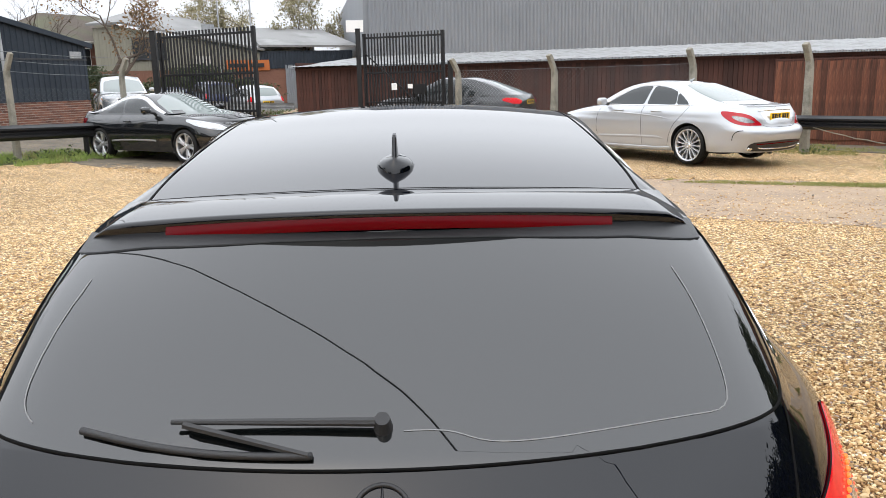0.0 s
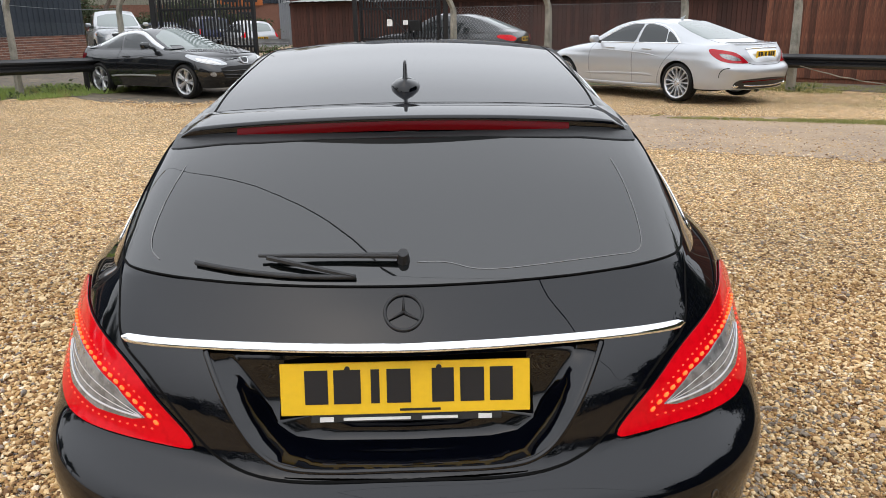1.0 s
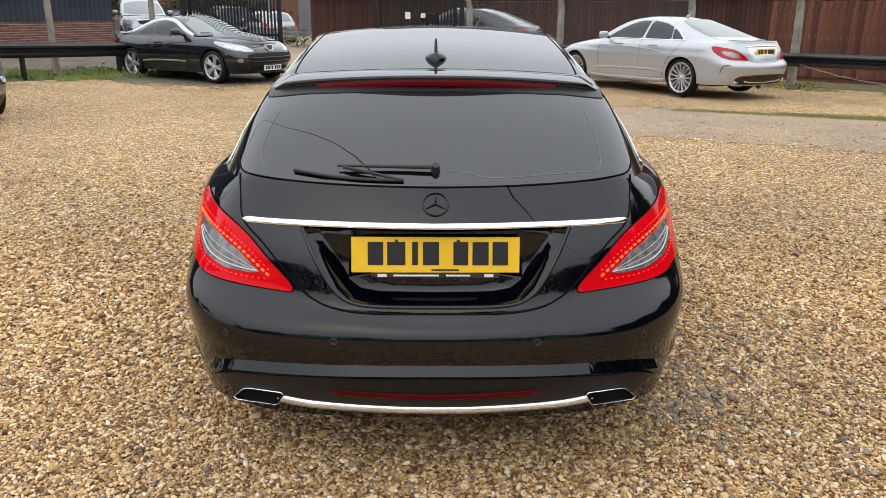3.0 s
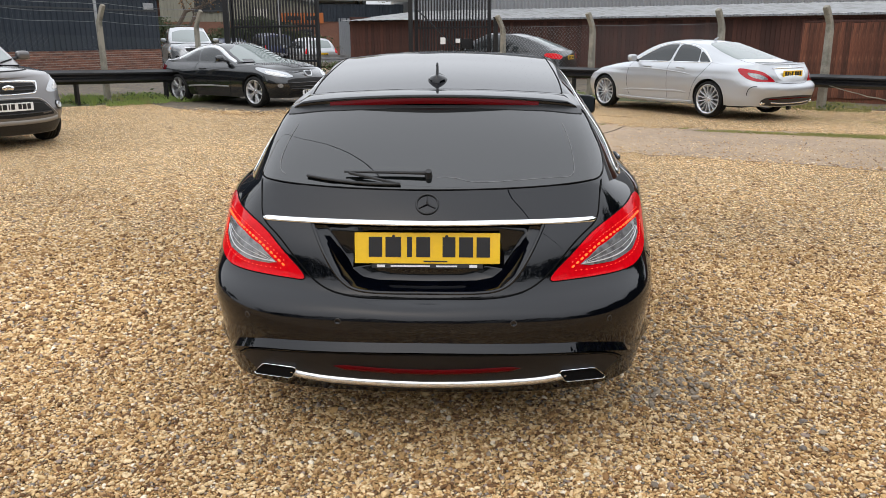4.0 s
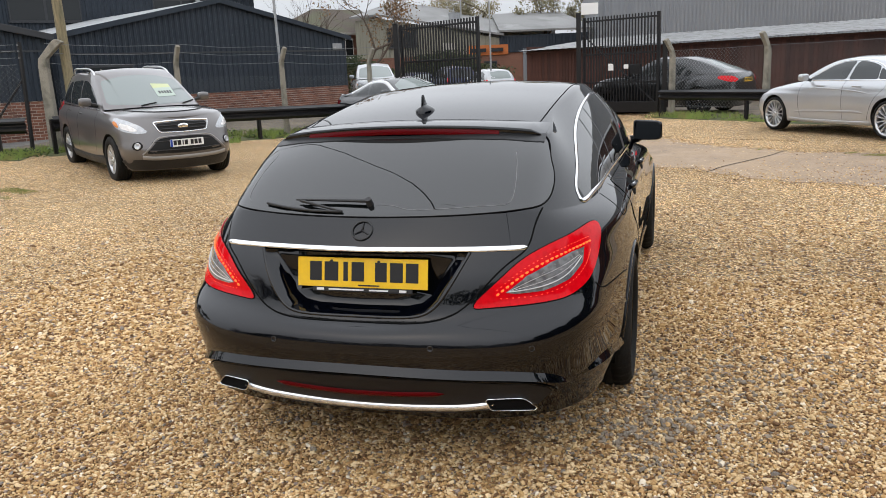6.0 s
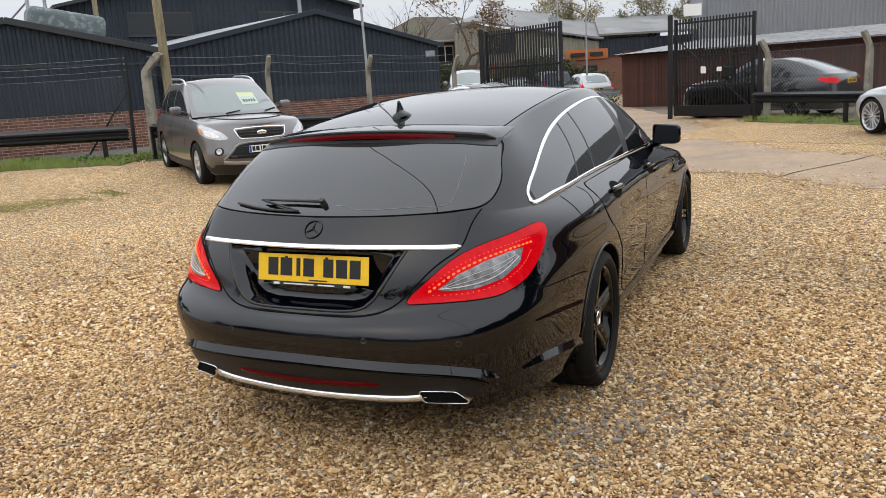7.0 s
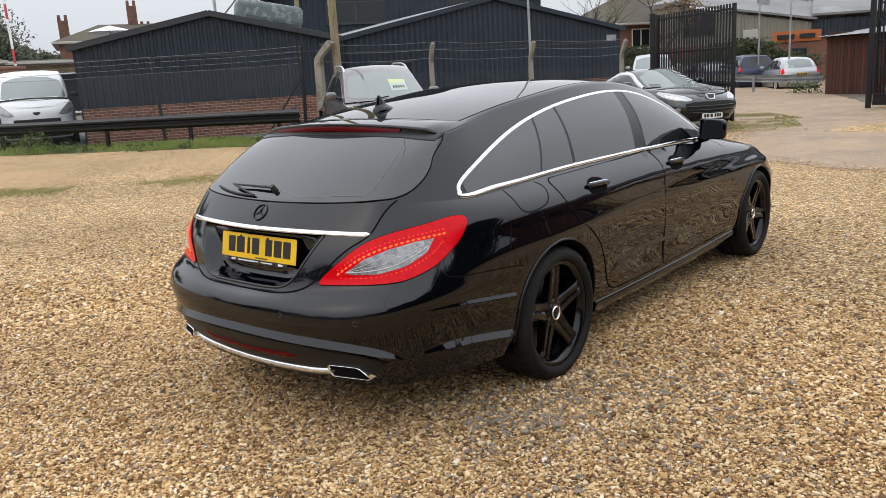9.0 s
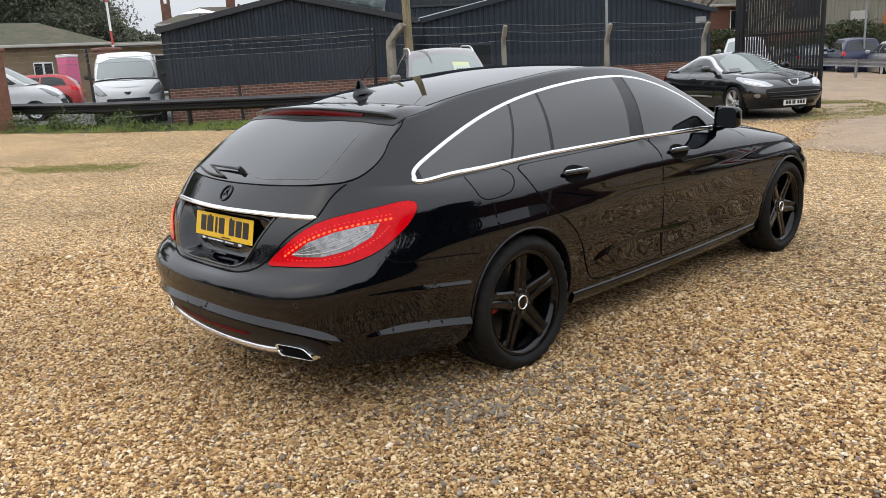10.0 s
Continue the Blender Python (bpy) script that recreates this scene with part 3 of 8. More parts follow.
estate = empty("estate_car")
tagged(estate, "glossy black estate car with closed tailgate on gravel", "car")
sh = Shell(LOW, UP, CROWN, BONNET, (REAR_HUB, FRONT_HUB), ARCH)
RECESS = [(-.413, .856), (-.318, .695), (-.27, .656), (-.206, .642), (0, .638), (.206, .642), (.27, .656), (.318, .695), (.413, .856)]
GLASS = [(0, .972), (.30, .976), (.50, .983), (.60, .990), (.648, 1.0), (.662, 1.035), (.655, 1.09), (.632, 1.15), (.60, 1.215), (.45, 1.235), (.2, 1.246), (0, 1.248)]
GLASS = GLASS + [(-x, z) for x, z in GLASS[-2:0:-1]]
sh.body("body", M["paint"], estate, "glossy black painted bodywork", holes=[("rear", [(-.437, .868), (-.337, .684), (-.282, .643), (-.21, .629), (0, .626), (.21, .629), (.282, .643), (.337, .684), (.437, .868)])])

# tail: panels, window, trim
upper_gate = [(-.612, .872), (-.63, .975), (-.50, .979), (-.30, .972), (0, .968), (.30, .972), (.50, .979), (.63, .975), (.612, .872)]
sh.patch("tailgate_panel", upper_gate, "rear", M["paint"], estate, .002, .02, "glossy black upper tailgate panel")
low_gate = [(.603, .85), (.55, .82), (.47, .742), (.41, .682), (.367, .655), (.285, .634), (0, .624)]
low_gate = low_gate + [(-x, z) for x, z in low_gate[-2::-1]] + [(-.415, .85), (-.322, .693), (-.272, .652), (-.206, .637), (0, .633), (.206, .637), (.272, .652), (.322, .693), (.415, .85)]
sh.patch("tailgate_panel", low_gate, "rear", M["paint"], estate, .002, .015, "glossy black lower tailgate panel")
sh.ribbon("tailgate_seam", [(.642, .985), (.625, .93), (.608, .865), (.55, .818), (.467, .737), (.408, .678), (.366, .652), (.285, .631), (.1, .622), (0, .621)], "rear", .006, M["seam"], estate, .0022, flip=True, high=.0005)
sh.patch("rear_window", rounded(GLASS, .02, 1), "rear", M["glass_dark"], estate, .003, .03, "dark tinted rear window", skirt=.004)
rim = [sh.hit("rear", x, z, .002)[0] for x, z in curve2(GLASS, 140, True)]
part("window_seal", mesh_of("seal", *tube(rim, .0028, 6, True), M["seam"], True), None, estate, "black rubber window seal")
M["film_edge"] = material("tint_film_edge", (.17, .17, .17), .5)
for line in ([(-.535, 1.17), (-.562, 1.10), (-.568, 1.03), (-.54, 1.008)], [(.03, 1.008), (.10, 1.006), (.15, .996), (.3, .997), (.48, 1.003), (.53, 1.012), (.537, 1.06), (.525, 1.13), (.51, 1.17)]):
    sh.ribbon("film_edge", line, "rear", .0022, M["film_edge"], estate, .0038, "faint edge of the tint film", high=.0003, n=40)
# the recess of the plate
loops = []
pr = RECESS + [(.2, .856), (0, .856), (-.2, .856)]
pr = [np.array(pr[i]) * (1 - f) + np.array(pr[(i + 1) % len(pr)]) * f for i in range(len(pr)) for f in np.linspace(0, 1, 6, endpoint=False)]
cen = np.array((0, .76))
for shrink, depth, flat in ((1.012, -.003, 0), (.995, -.0025, 0), (.975, .004, 0), (.90, .035, .3), (.875, .05, .8), (.85, 0, 1), (.5, 0, 1), (.02, 0, 1)):
    ring = []
    for p in pr:
        q = cen + (p - cen) * (shrink, 1 - (1 - shrink) * (.75 if p[1] < .8 else .25))
        c = sh.hit("rear", q[0], q[1])[0]
        ring.append(Vector((c.x, (c.y + depth) * (1 - flat) + (.104 - .02 * (p[1] < .7)) * flat, c.z)))
    loops.append(ring)
vs = [v for l in loops for v in l]
k = len(pr)
fs = [(i * k + j, i * k + (j + 1) % k, (i + 1) * k + (j + 1) % k, (i + 1) * k + j) for i in range(len(loops) - 1) for j in range(k)]
sh.ribbon("recess_edge", RECESS, "rear", .012, M["paint"], estate, .0015, high=.004, n=90)
part("plate_recess", mesh_of("recess", vs, fs, M["paint"], True), None, estate, "glossy black plate recess")
sh.ribbon("chrome_strip", [(-.612, .866), (-.4, .868), (0, .869), (.4, .868), (.612, .866)], "rear", .020, M["chrome"], estate, .002, "bright chrome strip over the number plate", high=.003, taper=.02)
m_plate = Matrix.Translation((0, .074, .777)) @ Matrix.Rotation(radians(-11), 4, "X")
holder = part("plate_holder", box((.40, .006, .03), (0, .006, -.058), .002), M["plastic"], estate, "black plate holder with white bars")
holder.matrix_basis = m_plate
bars(holder, [(-.165, -.064, .028, .009), (-.06, -.064, .14, .005), (.07, -.064, .075, .005), (.165, -.064, .028, .009)], M["white"], th=.005)
np_ = plate(estate, m_plate, M["plate_yellow"])
bars(np_, [(.03, -.047, .085, .005)], M["ink"])
for x in (-.12, .07):
    part("plate_screw", rod((x, -.004, .042), (x, 0, .042), .006, sides=8), M["ink"], np_)
for x in (-.13, .13):
    part("plate_lamp", box((.05, .012, .012), (x, .115, .853), .003), M["clear_lens"], estate, "small clear plate lamp")
part("reversing_camera", box((.03, .02, .022), (-.07, .10, .850), .004), M["plastic"], estate, "small black reversing camera")
emblem(sh, "rear", (0, .928), .039, M["trim"], estate)
# lamps
LAMP = [(.424, .046, .675), (.500, .097, .763), (.590, .148, .828), (.675, .222, .864), (.752, .359, .886), (.80, .50, .899), (.826, .525, .882), (.838, .485, .829), (.830, .40, .768), (.812, .315, .724),
        (.773, .222, .693), (.734, .174, .681), (.60, .094, .673), (.462, .051, .670)]
lamp2 = [tuple(p) for p in curve2([to_diag(p) for p in LAMP], 72, True)]
tl = sh.patch("tail_lamp", lamp2, "diag", M["red_lens"], estate, .006, .012, "glossy red tail lamp", flip=True, skirt=.01)
CLEAR = [to_diag(p) for p in [(.533, .092, .720), (.60, .135, .772), (.685, .198, .806), (.75, .285, .824), (.786, .355, .828), (.786, .31, .780), (.745, .225, .738), (.662, .148, .714), (.57, .10, .713)]]
for o in sh.patch("clear_section", CLEAR, "diag", M["clear_lens"], estate, .009, .01, "clear glass section of the tail lamp", flip=True):
    o.parent = tl[0] if o.data.vertices[0].co.x > 0 else tl[1]
UPROW = [to_diag(p) for p in [(.50, .085, .715), (.58, .128, .772), (.67, .195, .812), (.745, .30, .832), (.79, .41, .84)]]
DOWNROW = [to_diag(p) for p in [(.52, .08, .70), (.66, .14, .702), (.76, .24, .733), (.80, .33, .775), (.812, .38, .81)]]
tail_led(sh, "diag", UPROW, 22, M["led"], tl[0], .0046, .008, 1.7)
for row in (DOWNROW, [(a, b + .016) for a, b in UPROW]):
    tail_led(sh, "diag", row, 26, M["led_dim"], tl[0], .0021, .007, 1.5)
for o in list(tl[0].children):
    if o.name.startswith("led_strip"):
        me = o.data.copy()
        me.transform(Matrix.Diagonal((-1, 1, 1, 1)))
        part("led_strip", me, None, tl[1], "strip of lit red diodes")
# the curved light guides in the clear section
LOW_GUIDE = [(.54, .094, .722), (.64, .14, .728), (.73, .215, .752), (.775, .32, .80)]
HIGH_GUIDE = [(.545, .098, .727), (.62, .143, .768), (.69, .205, .79), (.765, .31, .81)]
for s, t in ((1, tl[0]), (-1, tl[1])):
    for f in (0, .35, .75):
        line = [to_diag(tuple(a[k] * (1 - f) + b[k] * f for k in range(3))) for a, b in zip(LOW_GUIDE, HIGH_GUIDE)]
        pts = [sh.hit("diag", a, b, .0105)[0] for a, b in curve2(line, 20)]
        part("light_guide", mesh_of("guide", *tube([(p.x * s, p.y, p.z) for p in pts], .0022 if f == 0 else .0009, 6), M["guide"], True), None, t, "thin silver light guide")
sh.ribbon("lamp_seal", lamp2 + lamp2[:1], "diag", .007, M["seam"], estate, .002, flip=True, high=.001, n=120)
# bumper
INSERT = [(-.70, .352), (-.685, .372), (-.62, .398), (-.36, .424), (0, .430), (.36, .424), (.62, .398), (.685, .372), (.70, .352), (.67, .32), (.64, .29), (.48, .285), (.3, .262), (0, .255), (-.3, .262), (-.48, .285), (-.64, .29), (-.67, .32)]
sh.patch("diffuser", INSERT, "rear", M["insert"], estate, .003, .02, "matt dark grey lower bumper insert", skirt=.01)


def ledge(name, line, chart, up, out, down, label, ends, flip=False, n=110):
    """A folded edge along a line on the shell: a face that looks up, and a lip under it; it fades out at its ends."""
    pts = curve2(line, n)
    for sd in ((1, -1) if flip else (1,)):
        vs = []
        for i, (a, b) in enumerate(pts):
            t = i / (n - 1)
            k = min(1, t / ends[0]) * min(1, (1 - t) / ends[1])
            k = k * k * (3 - 2 * k)
            for db, off in ((up * (.25 + .75 * k), .0005), (0, .001 + out * k), (-down * (.25 + .75 * k), .0005)):
                c = sh.hit(chart, a, b + db, off)[0]
                vs.append((c.x * sd, c.y, c.z))
        fs = [(i * 3 + j, i * 3 + j + 1, i * 3 + j + 4, i * 3 + j + 3) for i in range(n - 1) for j in range(2)]
        part(name, mesh_of(name, vs, fs if sd > 0 else [f[::-1] for f in fs], M["paint"]), None, estate, label)


ledge("bumper_ledge", [(-.765, .360), (-.735, .386), (-.664, .415), (-.614, .427), (-.55, .437), (-.27, .453), (0, .457), (.27, .453), (.55, .437), (.614, .427), (.664, .415), (.735, .386), (.765, .360)], "rear", .024, .022, .010, "glossy black bumper ledge", (.09, .09), False, 170)
ledge("bumper_side_ledge", [(.185, .375), (.30, .380), (.50, .366), (.748, .326)], "right", .026, .016, .010, "glossy black side ledge of the bumper", (.45, .01), True, 60)
ledge("bumper_side_crease", [(.20, .560), (.30, .556), (.43, .545), (.587, .527), (.748, .509)], "right", .014, .006, .006, "", (.6, .01), True, 60)
sh.ribbon("bumper_seam", [(-.715, .358), (-.69, .377), (-.62, .404), (-.36, .430), (0, .436), (.36, .430), (.62, .404), (.69, .377), (.715, .358)], "rear", .005, M["seam"], estate, .003, high=.001)
sh.ribbon("rear_reflector", [(-.335, .368), (-.15, .36), (.0, .357), (.15, .36), (.335, .368)], "rear", .026, M["red_dark"], estate, .004, "long dark red reflector", high=.006, taper=.06)
sh.ribbon("chrome_blade", [(-.50, .318), (-.42, .305), (-.3, .297), (0, .29), (.3, .297), (.42, .305), (.50, .318)], "rear", .026, M["satin"], estate, .002, "bright satin chrome blade under the bumper", high=.014)
for x, z in ((-.646, .544), (-.304, .555), (.305, .553), (.647, .542)):
    c, n = sh.hit("rear", x, z, .001)
    q = Matrix.Translation(c) @ n.to_track_quat("Z", "Y").to_matrix().to_4x4()
    s = part("parking_sensor", mesh_of("sensor", *lathe([(.0, .0098), (.001, .009), (.0005, .0085), (.001, .0001)], 20, "z"), M["paint"], True), None, estate)
    s.matrix_basis = q
    r = part("sensor_ring", mesh_of("ring", *tube([(.01 * math.cos(a), .01 * math.sin(a), 0) for a in np.linspace(0, 6.28, 20, endpoint=False)], .0007, 5, True), M["disc"], True), None, s)
for s in (1, -1):
    out, ins = [], []
    shape = [(.477, .336), (.486, .345), (.60, .341), (.616, .336), (.655, .296), (.646, .288), (.506, .297), (.494, .303)]
    bm = bmesh.new()
    for f, (k, y) in enumerate(((1.0, .06), (1.0, -.012), (.985, -.018), (.965, -.015), (.955, .02))):
        row = []
        for x, z in shape:
            cx, cz = .565, .317
            row.append(bm.verts.new((s * (cx + (x - cx) * k), sh.hit("rear", x, .335)[0].y + y, cz + (z - cz) * (1 - (1 - k) * 3.0))))
        out.append(row)
    for i in range(len(out) - 1):
        for j in range(8):
            bm.faces.new((out[i][j], out[i][(j + 1) % 8], out[i + 1][(j + 1) % 8], out[i + 1][j]))
    bmesh.ops.recalc_face_normals(bm, faces=bm.faces[:])
    ex = part("exhaust_tip", bm, M["chrome"], estate, "chrome trapezoid exhaust tip", smooth=True)
    # no real hole: a flat black face paints the pipe's shaded depth
    inn = bmesh.new()
    inn.faces.new([inn.verts.new((s * (.565 + (x - .565) * .955), sh.hit("rear", x, .335)[0].y - .008, .317 + (z - .317) * .87)) for x, z in shape])
    part("exhaust_bore", inn, M["seam"], ex)

# spoiler with the high brake lamp
xs = np.linspace(-.602, .602, 41)
rows = []
for x in xs:
    f = max(0.0, 1 - (x / .602) ** 2)
    yb = .705 - .115 * f
    c, n = sh.hit("top", x * .985, yb + .17)
    t0 = c + Vector((0, 0, .001))
    edge = Vector((x * 1.005, yb - .055, 1.232 + .045 * f ** .8))
    g, gn = sh.hit("rear", x * .99, 1.20 + .035 * f, .002)
    mid = t0.lerp(edge, .55) + Vector((0, 0, .008))
    low = edge + Vector((0, .012, -.012))
    row = [t0, t0.lerp(mid, .5) + Vector((0, 0, .002)), mid, edge.lerp(mid, .2) + Vector((0, 0, .001)), edge, low, low.lerp(g, .25) + Vector((0, .0, -.02 * f ** .3)), g]
    e = min(1, (.602 - abs(x)) / .07)
    e = e * e * (3 - 2 * e)
    for n_, p_ in enumerate(row):
        foot = sh.tree.find_nearest(p_)
        row[n_] = foot[0] + (p_ - foot[0]) * max(e, .02) + Vector((0, -.0015, .002))
    rows.append(row)
vs = [v for r in rows for v in r]
fs = [(i * 8 + j, i * 8 + j + 1, i * 8 + j + 9, i * 8 + j + 8) for i in range(40) for j in range(7)]
spo = part("spoiler", mesh_of("spoiler", vs, fs, M["paint"], True), None, estate, "glossy black roof spoiler")
vs, fs = [], []
for i, x in enumerate(xs[6:35]):
    r = rows[i + 6]
    a, b = r[5] + Vector((0, -.003, .002)), r[6] + Vector((0, -.004, .0))
    vs += [a, a.lerp(b, .42) + Vector((0, -.004, 0)), a.lerp(b, .8)]
fs = [(i * 3 + j, i * 3 + j + 1, i * 3 + j + 4, i * 3 + j + 3) for i in range(28) for j in range(2)]
part("brake_lamp", mesh_of("brake_lamp", vs, fs, M["red_dark"], True), None, spo, "long dark red high brake lamp")
# black band laid on the window's top: spoiler underside plus its painted shade
under = [(-.60, 1.196), (-.45, 1.214), (-.2, 1.226), (0, 1.229), (.2, 1.226), (.45, 1.214), (.60, 1.196), (.60, 1.222), (.45, 1.240), (.2, 1.251), (0, 1.254), (-.2, 1.251), (-.45, 1.240), (-.60, 1.222)]
sh.patch("spoiler_underside", under, "rear", M["trim"], estate, .006, .02, "black band for the spoiler's underside and its shade on the window", skirt=.002)
roof_line = [(.545, .86), (.553, 1.1), (.553, 1.6), (.556, 2.1), (.57, 2.5)]
sh.ribbon("roof_seam", roof_line, "top", .006, M["seam"], estate, .001, flip=True, high=.0005)
sh.ribbon("roof_seam", [(-.545, .86), (-.3, .80), (0, .775), (.3, .80), (.545, .86)], "top", .005, M["seam"], estate, .0015, high=.0005)
# aerial fin
vs, fs = [], []
for i, t in enumerate(np.linspace(0, 1, 12)):
    z = t * .080
    hw, y0, y1 = .034 * max(0, 1 - (t / .34) ** 2) ** .5 + .0105 * (1 - .55 * t), -.055 + .040 * t ** 1.1, .11 - .105 * t ** .45
    for a in np.linspace(0, 2 * math.pi, 16, endpoint=False):
        vs.append((hw * math.sin(a), (y0 + y1) / 2 - (y1 - y0) / 2 * math.cos(a), z))
fs = [(i * 16 + j, i * 16 + (j + 1) % 16, i * 16 + 16 + (j + 1) % 16, i * 16 + 16 + j) for i in range(11) for j in range(16)] + [tuple(range(176, 192))]
fin = part("aerial_fin", mesh_of("fin", vs, fs, M["paint"], True), None, estate, "black shark fin aerial")
fin.matrix_basis = Matrix.Translation(sh.hit("top", 0, .93)[0] - Vector((0, 0, .003))) @ Matrix.Rotation(radians(7), 4, "X")
# rear wiper
def on_glass(x, z, off):
    return sh.hit("rear", x, z, off)[0]
piv = on_glass(.0, 1.012, .02)
wip = part("wiper_arm", rod(piv, on_glass(-.308, 1.012, .022), .0075, .004, 8), M["plastic"], estate, "black rear wiper arm")
part("wiper_cap", rod(on_glass(.0, 1.012, .0), on_glass(.0, 1.012, .030), .015, .011, 14), M["plastic"], wip)
part("wiper_link", rod(on_glass(-.29, 1.010, .02), on_glass(-.105, .984, .012), .006, .005, 6), M["plastic"], wip)
part("wiper_blade", mesh_of("blade", *tube([on_glass(x, 1.003 - .019 * ((x + .45) / .35) - .006 * math.sin((x + .45) * 9), .010) for x in np.linspace(-.45, -.10, 12)], .006, 6), M["plastic"], True), None, wip)

# side: windows, doors, trim, on both sides
WL = [(.60, .968), (.75, .973), (.907, .979), (1.166, .986), (1.464, .993), (1.97, .994), (2.29, .991), (2.87, .978), (3.20, .966)]
WU = [(.60, .998), (.711, 1.06), (.889, 1.128), (1.197, 1.219), (1.537, 1.285), (1.858, 1.318), (2.139, 1.330), (2.42, 1.315), (2.66, 1.262), (2.95, 1.15), (3.20, 1.01)]
low_line, up_line = curve2(WL, 60), curve2(WU, 80)
def between(y0, y1, lean0=0.0, lean1=0.0):
    """The window outline from y0 to y1 with leaning sides: (y, z) pairs."""
    def lo(y):
        return float(np.interp(y, low_line[:, 0], low_line[:, 1])) + .004
    def hi(y):
        return float(np.interp(y, up_line[:, 0], up_line[:, 1])) - .006
    ys = np.linspace(y0, y1, 16)
    yt = np.linspace(y1 + lean1, y0 + lean0, 16)
    return [(y, lo(y)) for y in ys] + [(y, max(hi(y), lo(y) + .004)) for y in yt]
sh.patch("window_frame", between(.61, 3.19), "right", M["trim"], estate, .0015, .03, "black window frame", flip=True, skirt=.002)
for y0, y1, l0, l1, nm in ((.63, 1.155, 0, .15, "quarter_window"), (1.175, 1.455, .15, .07, "door_quarter_light"), (1.485, 2.14, .06, .08, "rear_door_window"), (2.285, 3.17, .045, 0, "front_door_window")):
    sh.patch(nm, between(y0, y1, l0, l1), "right", M["glass_dark"], estate, .004, .03, "dark tinted side window", flip=True, skirt=.003)
sh.ribbon("window_trim", [(.60, .983), (.59, .974), (.60, .965)] + WL[1:], "right", .021, M["chrome"], estate, .002, "bright chrome window trim", flip=True, high=.003, n=90)
sh.ribbon("window_trim", [(.598, .975)] + WU, "right", .018, M["chrome"], estate, .002, "bright chrome window trim", flip=True, high=.003, n=110)
REAR_DOOR = [(1.174, .962), (1.165, .93), (1.19, .86), (1.276, .764), (1.40, .68), (1.48, .61), (1.545, .51), (1.59, .40), (1.625, .335), (1.70, .30), (2.0, .29), (2.345, .288), (2.33, .542), (2.325, .80), (2.33, .90), (2.29, .975), (1.9, .972)]
FRONT_DOOR = [(2.30, .975), (2.338, .90), (2.333, .80), (2.338, .542), (2.353, .288), (2.9, .288), (3.40, .295), (3.455, .36), (3.475, .475), (3.455, .762), (3.42, .90), (3.32, .945), (2.87, .962)]
doors = []
for poly, nm in ((REAR_DOOR, "rear_door"), (FRONT_DOOR, "front_door")):
    doors.append(sh.patch(nm, rounded(poly, .02, 1), "right", M["paint"], estate, .002, .03, "glossy black door", flip=True))
    sh.ribbon("door_seam", rounded(poly, .02, 1) + [rounded(poly, .02, 1)[0]], "right", .007, M["seam"], estate, .002, flip=True, high=.0005, n=160, smooth=False)
for (y, z), pair in (((1.525, .884), doors[0]), ((2.53, .882), doors[1])):
    for s, d in ((1, pair[0]), (-1, pair[1])):
        # flat black oval on the door paints the shaded hollow behind the handle
        cup = part("handle_cup", mesh_of("cup", [((sh.hit("right", y + ry * .1 * k, z + rz * .042 * k, .0035)[0] * 1).x * s, y + ry * .1 * k, z + rz * .042 * k) for k in (1, .85, .5, .01) for ry, rz in [(math.cos(a), math.sin(a)) for a in np.linspace(0, 6.283, 24, endpoint=False)]],
                                          [(i * 24 + j, i * 24 + (j + 1) % 24, i * 24 + 24 + (j + 1) % 24, i * 24 + 24 + j) for i in range(3) for j in range(24)], M["seam"], True), None, d)
        pts = [sh.hit("right", yy, zz, oo)[0] for yy, zz, oo in ((y - .10, z + .008, .003), (y - .085, z + .006, .013), (y, z + .003, .019), (y + .085, z, .016), (y + .105, z, .004))]
        part("door_handle", mesh_of("handle", *tube([(p[0] * s, p[1], p[2]) for p in curve2(pts, 16)], [.006] + [.013] * 14 + [.006], 8), M["paint"], True), None, d, "black door handle with a chrome edge")
        part("handle_edge", mesh_of("edge", *tube([(p[0] * s, p[1], p[2] + .012) for p in curve2(pts, 16)[2:14]], .003, 6), M["chrome"], True), None, d, "thin chrome handle edge")
sh.ribbon("fuel_flap_seam", [(.839, .955), (.835, .90), (.86, .862), (1.0, .862), (1.06, .885), (1.10, .935), (1.075, .962)], "right", .005, M["seam"], estate, .001, high=.0005, n=60)
sh.ribbon("bumper_side_seam", [(.335, .70), (.365, .675), (.45, .662), (.70, .645), (.80, .632)], "right", .005, M["seam"], estate, .001, high=.0005, flip=True)
sh.ribbon("sill", [(1.50, .245), (1.9, .235), (2.6, .23), (3.2, .232), (3.54, .245)], "right", .07, M["paint"], estate, -.004, "glossy black sill", flip=True, high=.018)
ledge("door_crease", [(1.60, .395), (1.75, .43), (2.1, .446), (2.6, .432), (3.0, .415), (3.42, .385)], "right", .034, .010, .010, "folded crease along the foot of the doors", (.10, .55), True, 90)
for hy, hz in (REAR_HUB, FRONT_HUB):
    for sd in (1, -1):
        pts = []
        for a in np.linspace(-.12, math.pi + .12, 44):
            y, z = hy + (ARCH + .006) * math.cos(a), hz + (ARCH + .006) * math.sin(a)
            c = sh.hit("right", y, z, .001)[0]
            pts.append((c.x * sd, y, z))
        part("arch_lip", mesh_of("arch_lip", *tube(pts, .0065, 8), M["paint"], True), None, estate, "rolled black wheel arch lip")
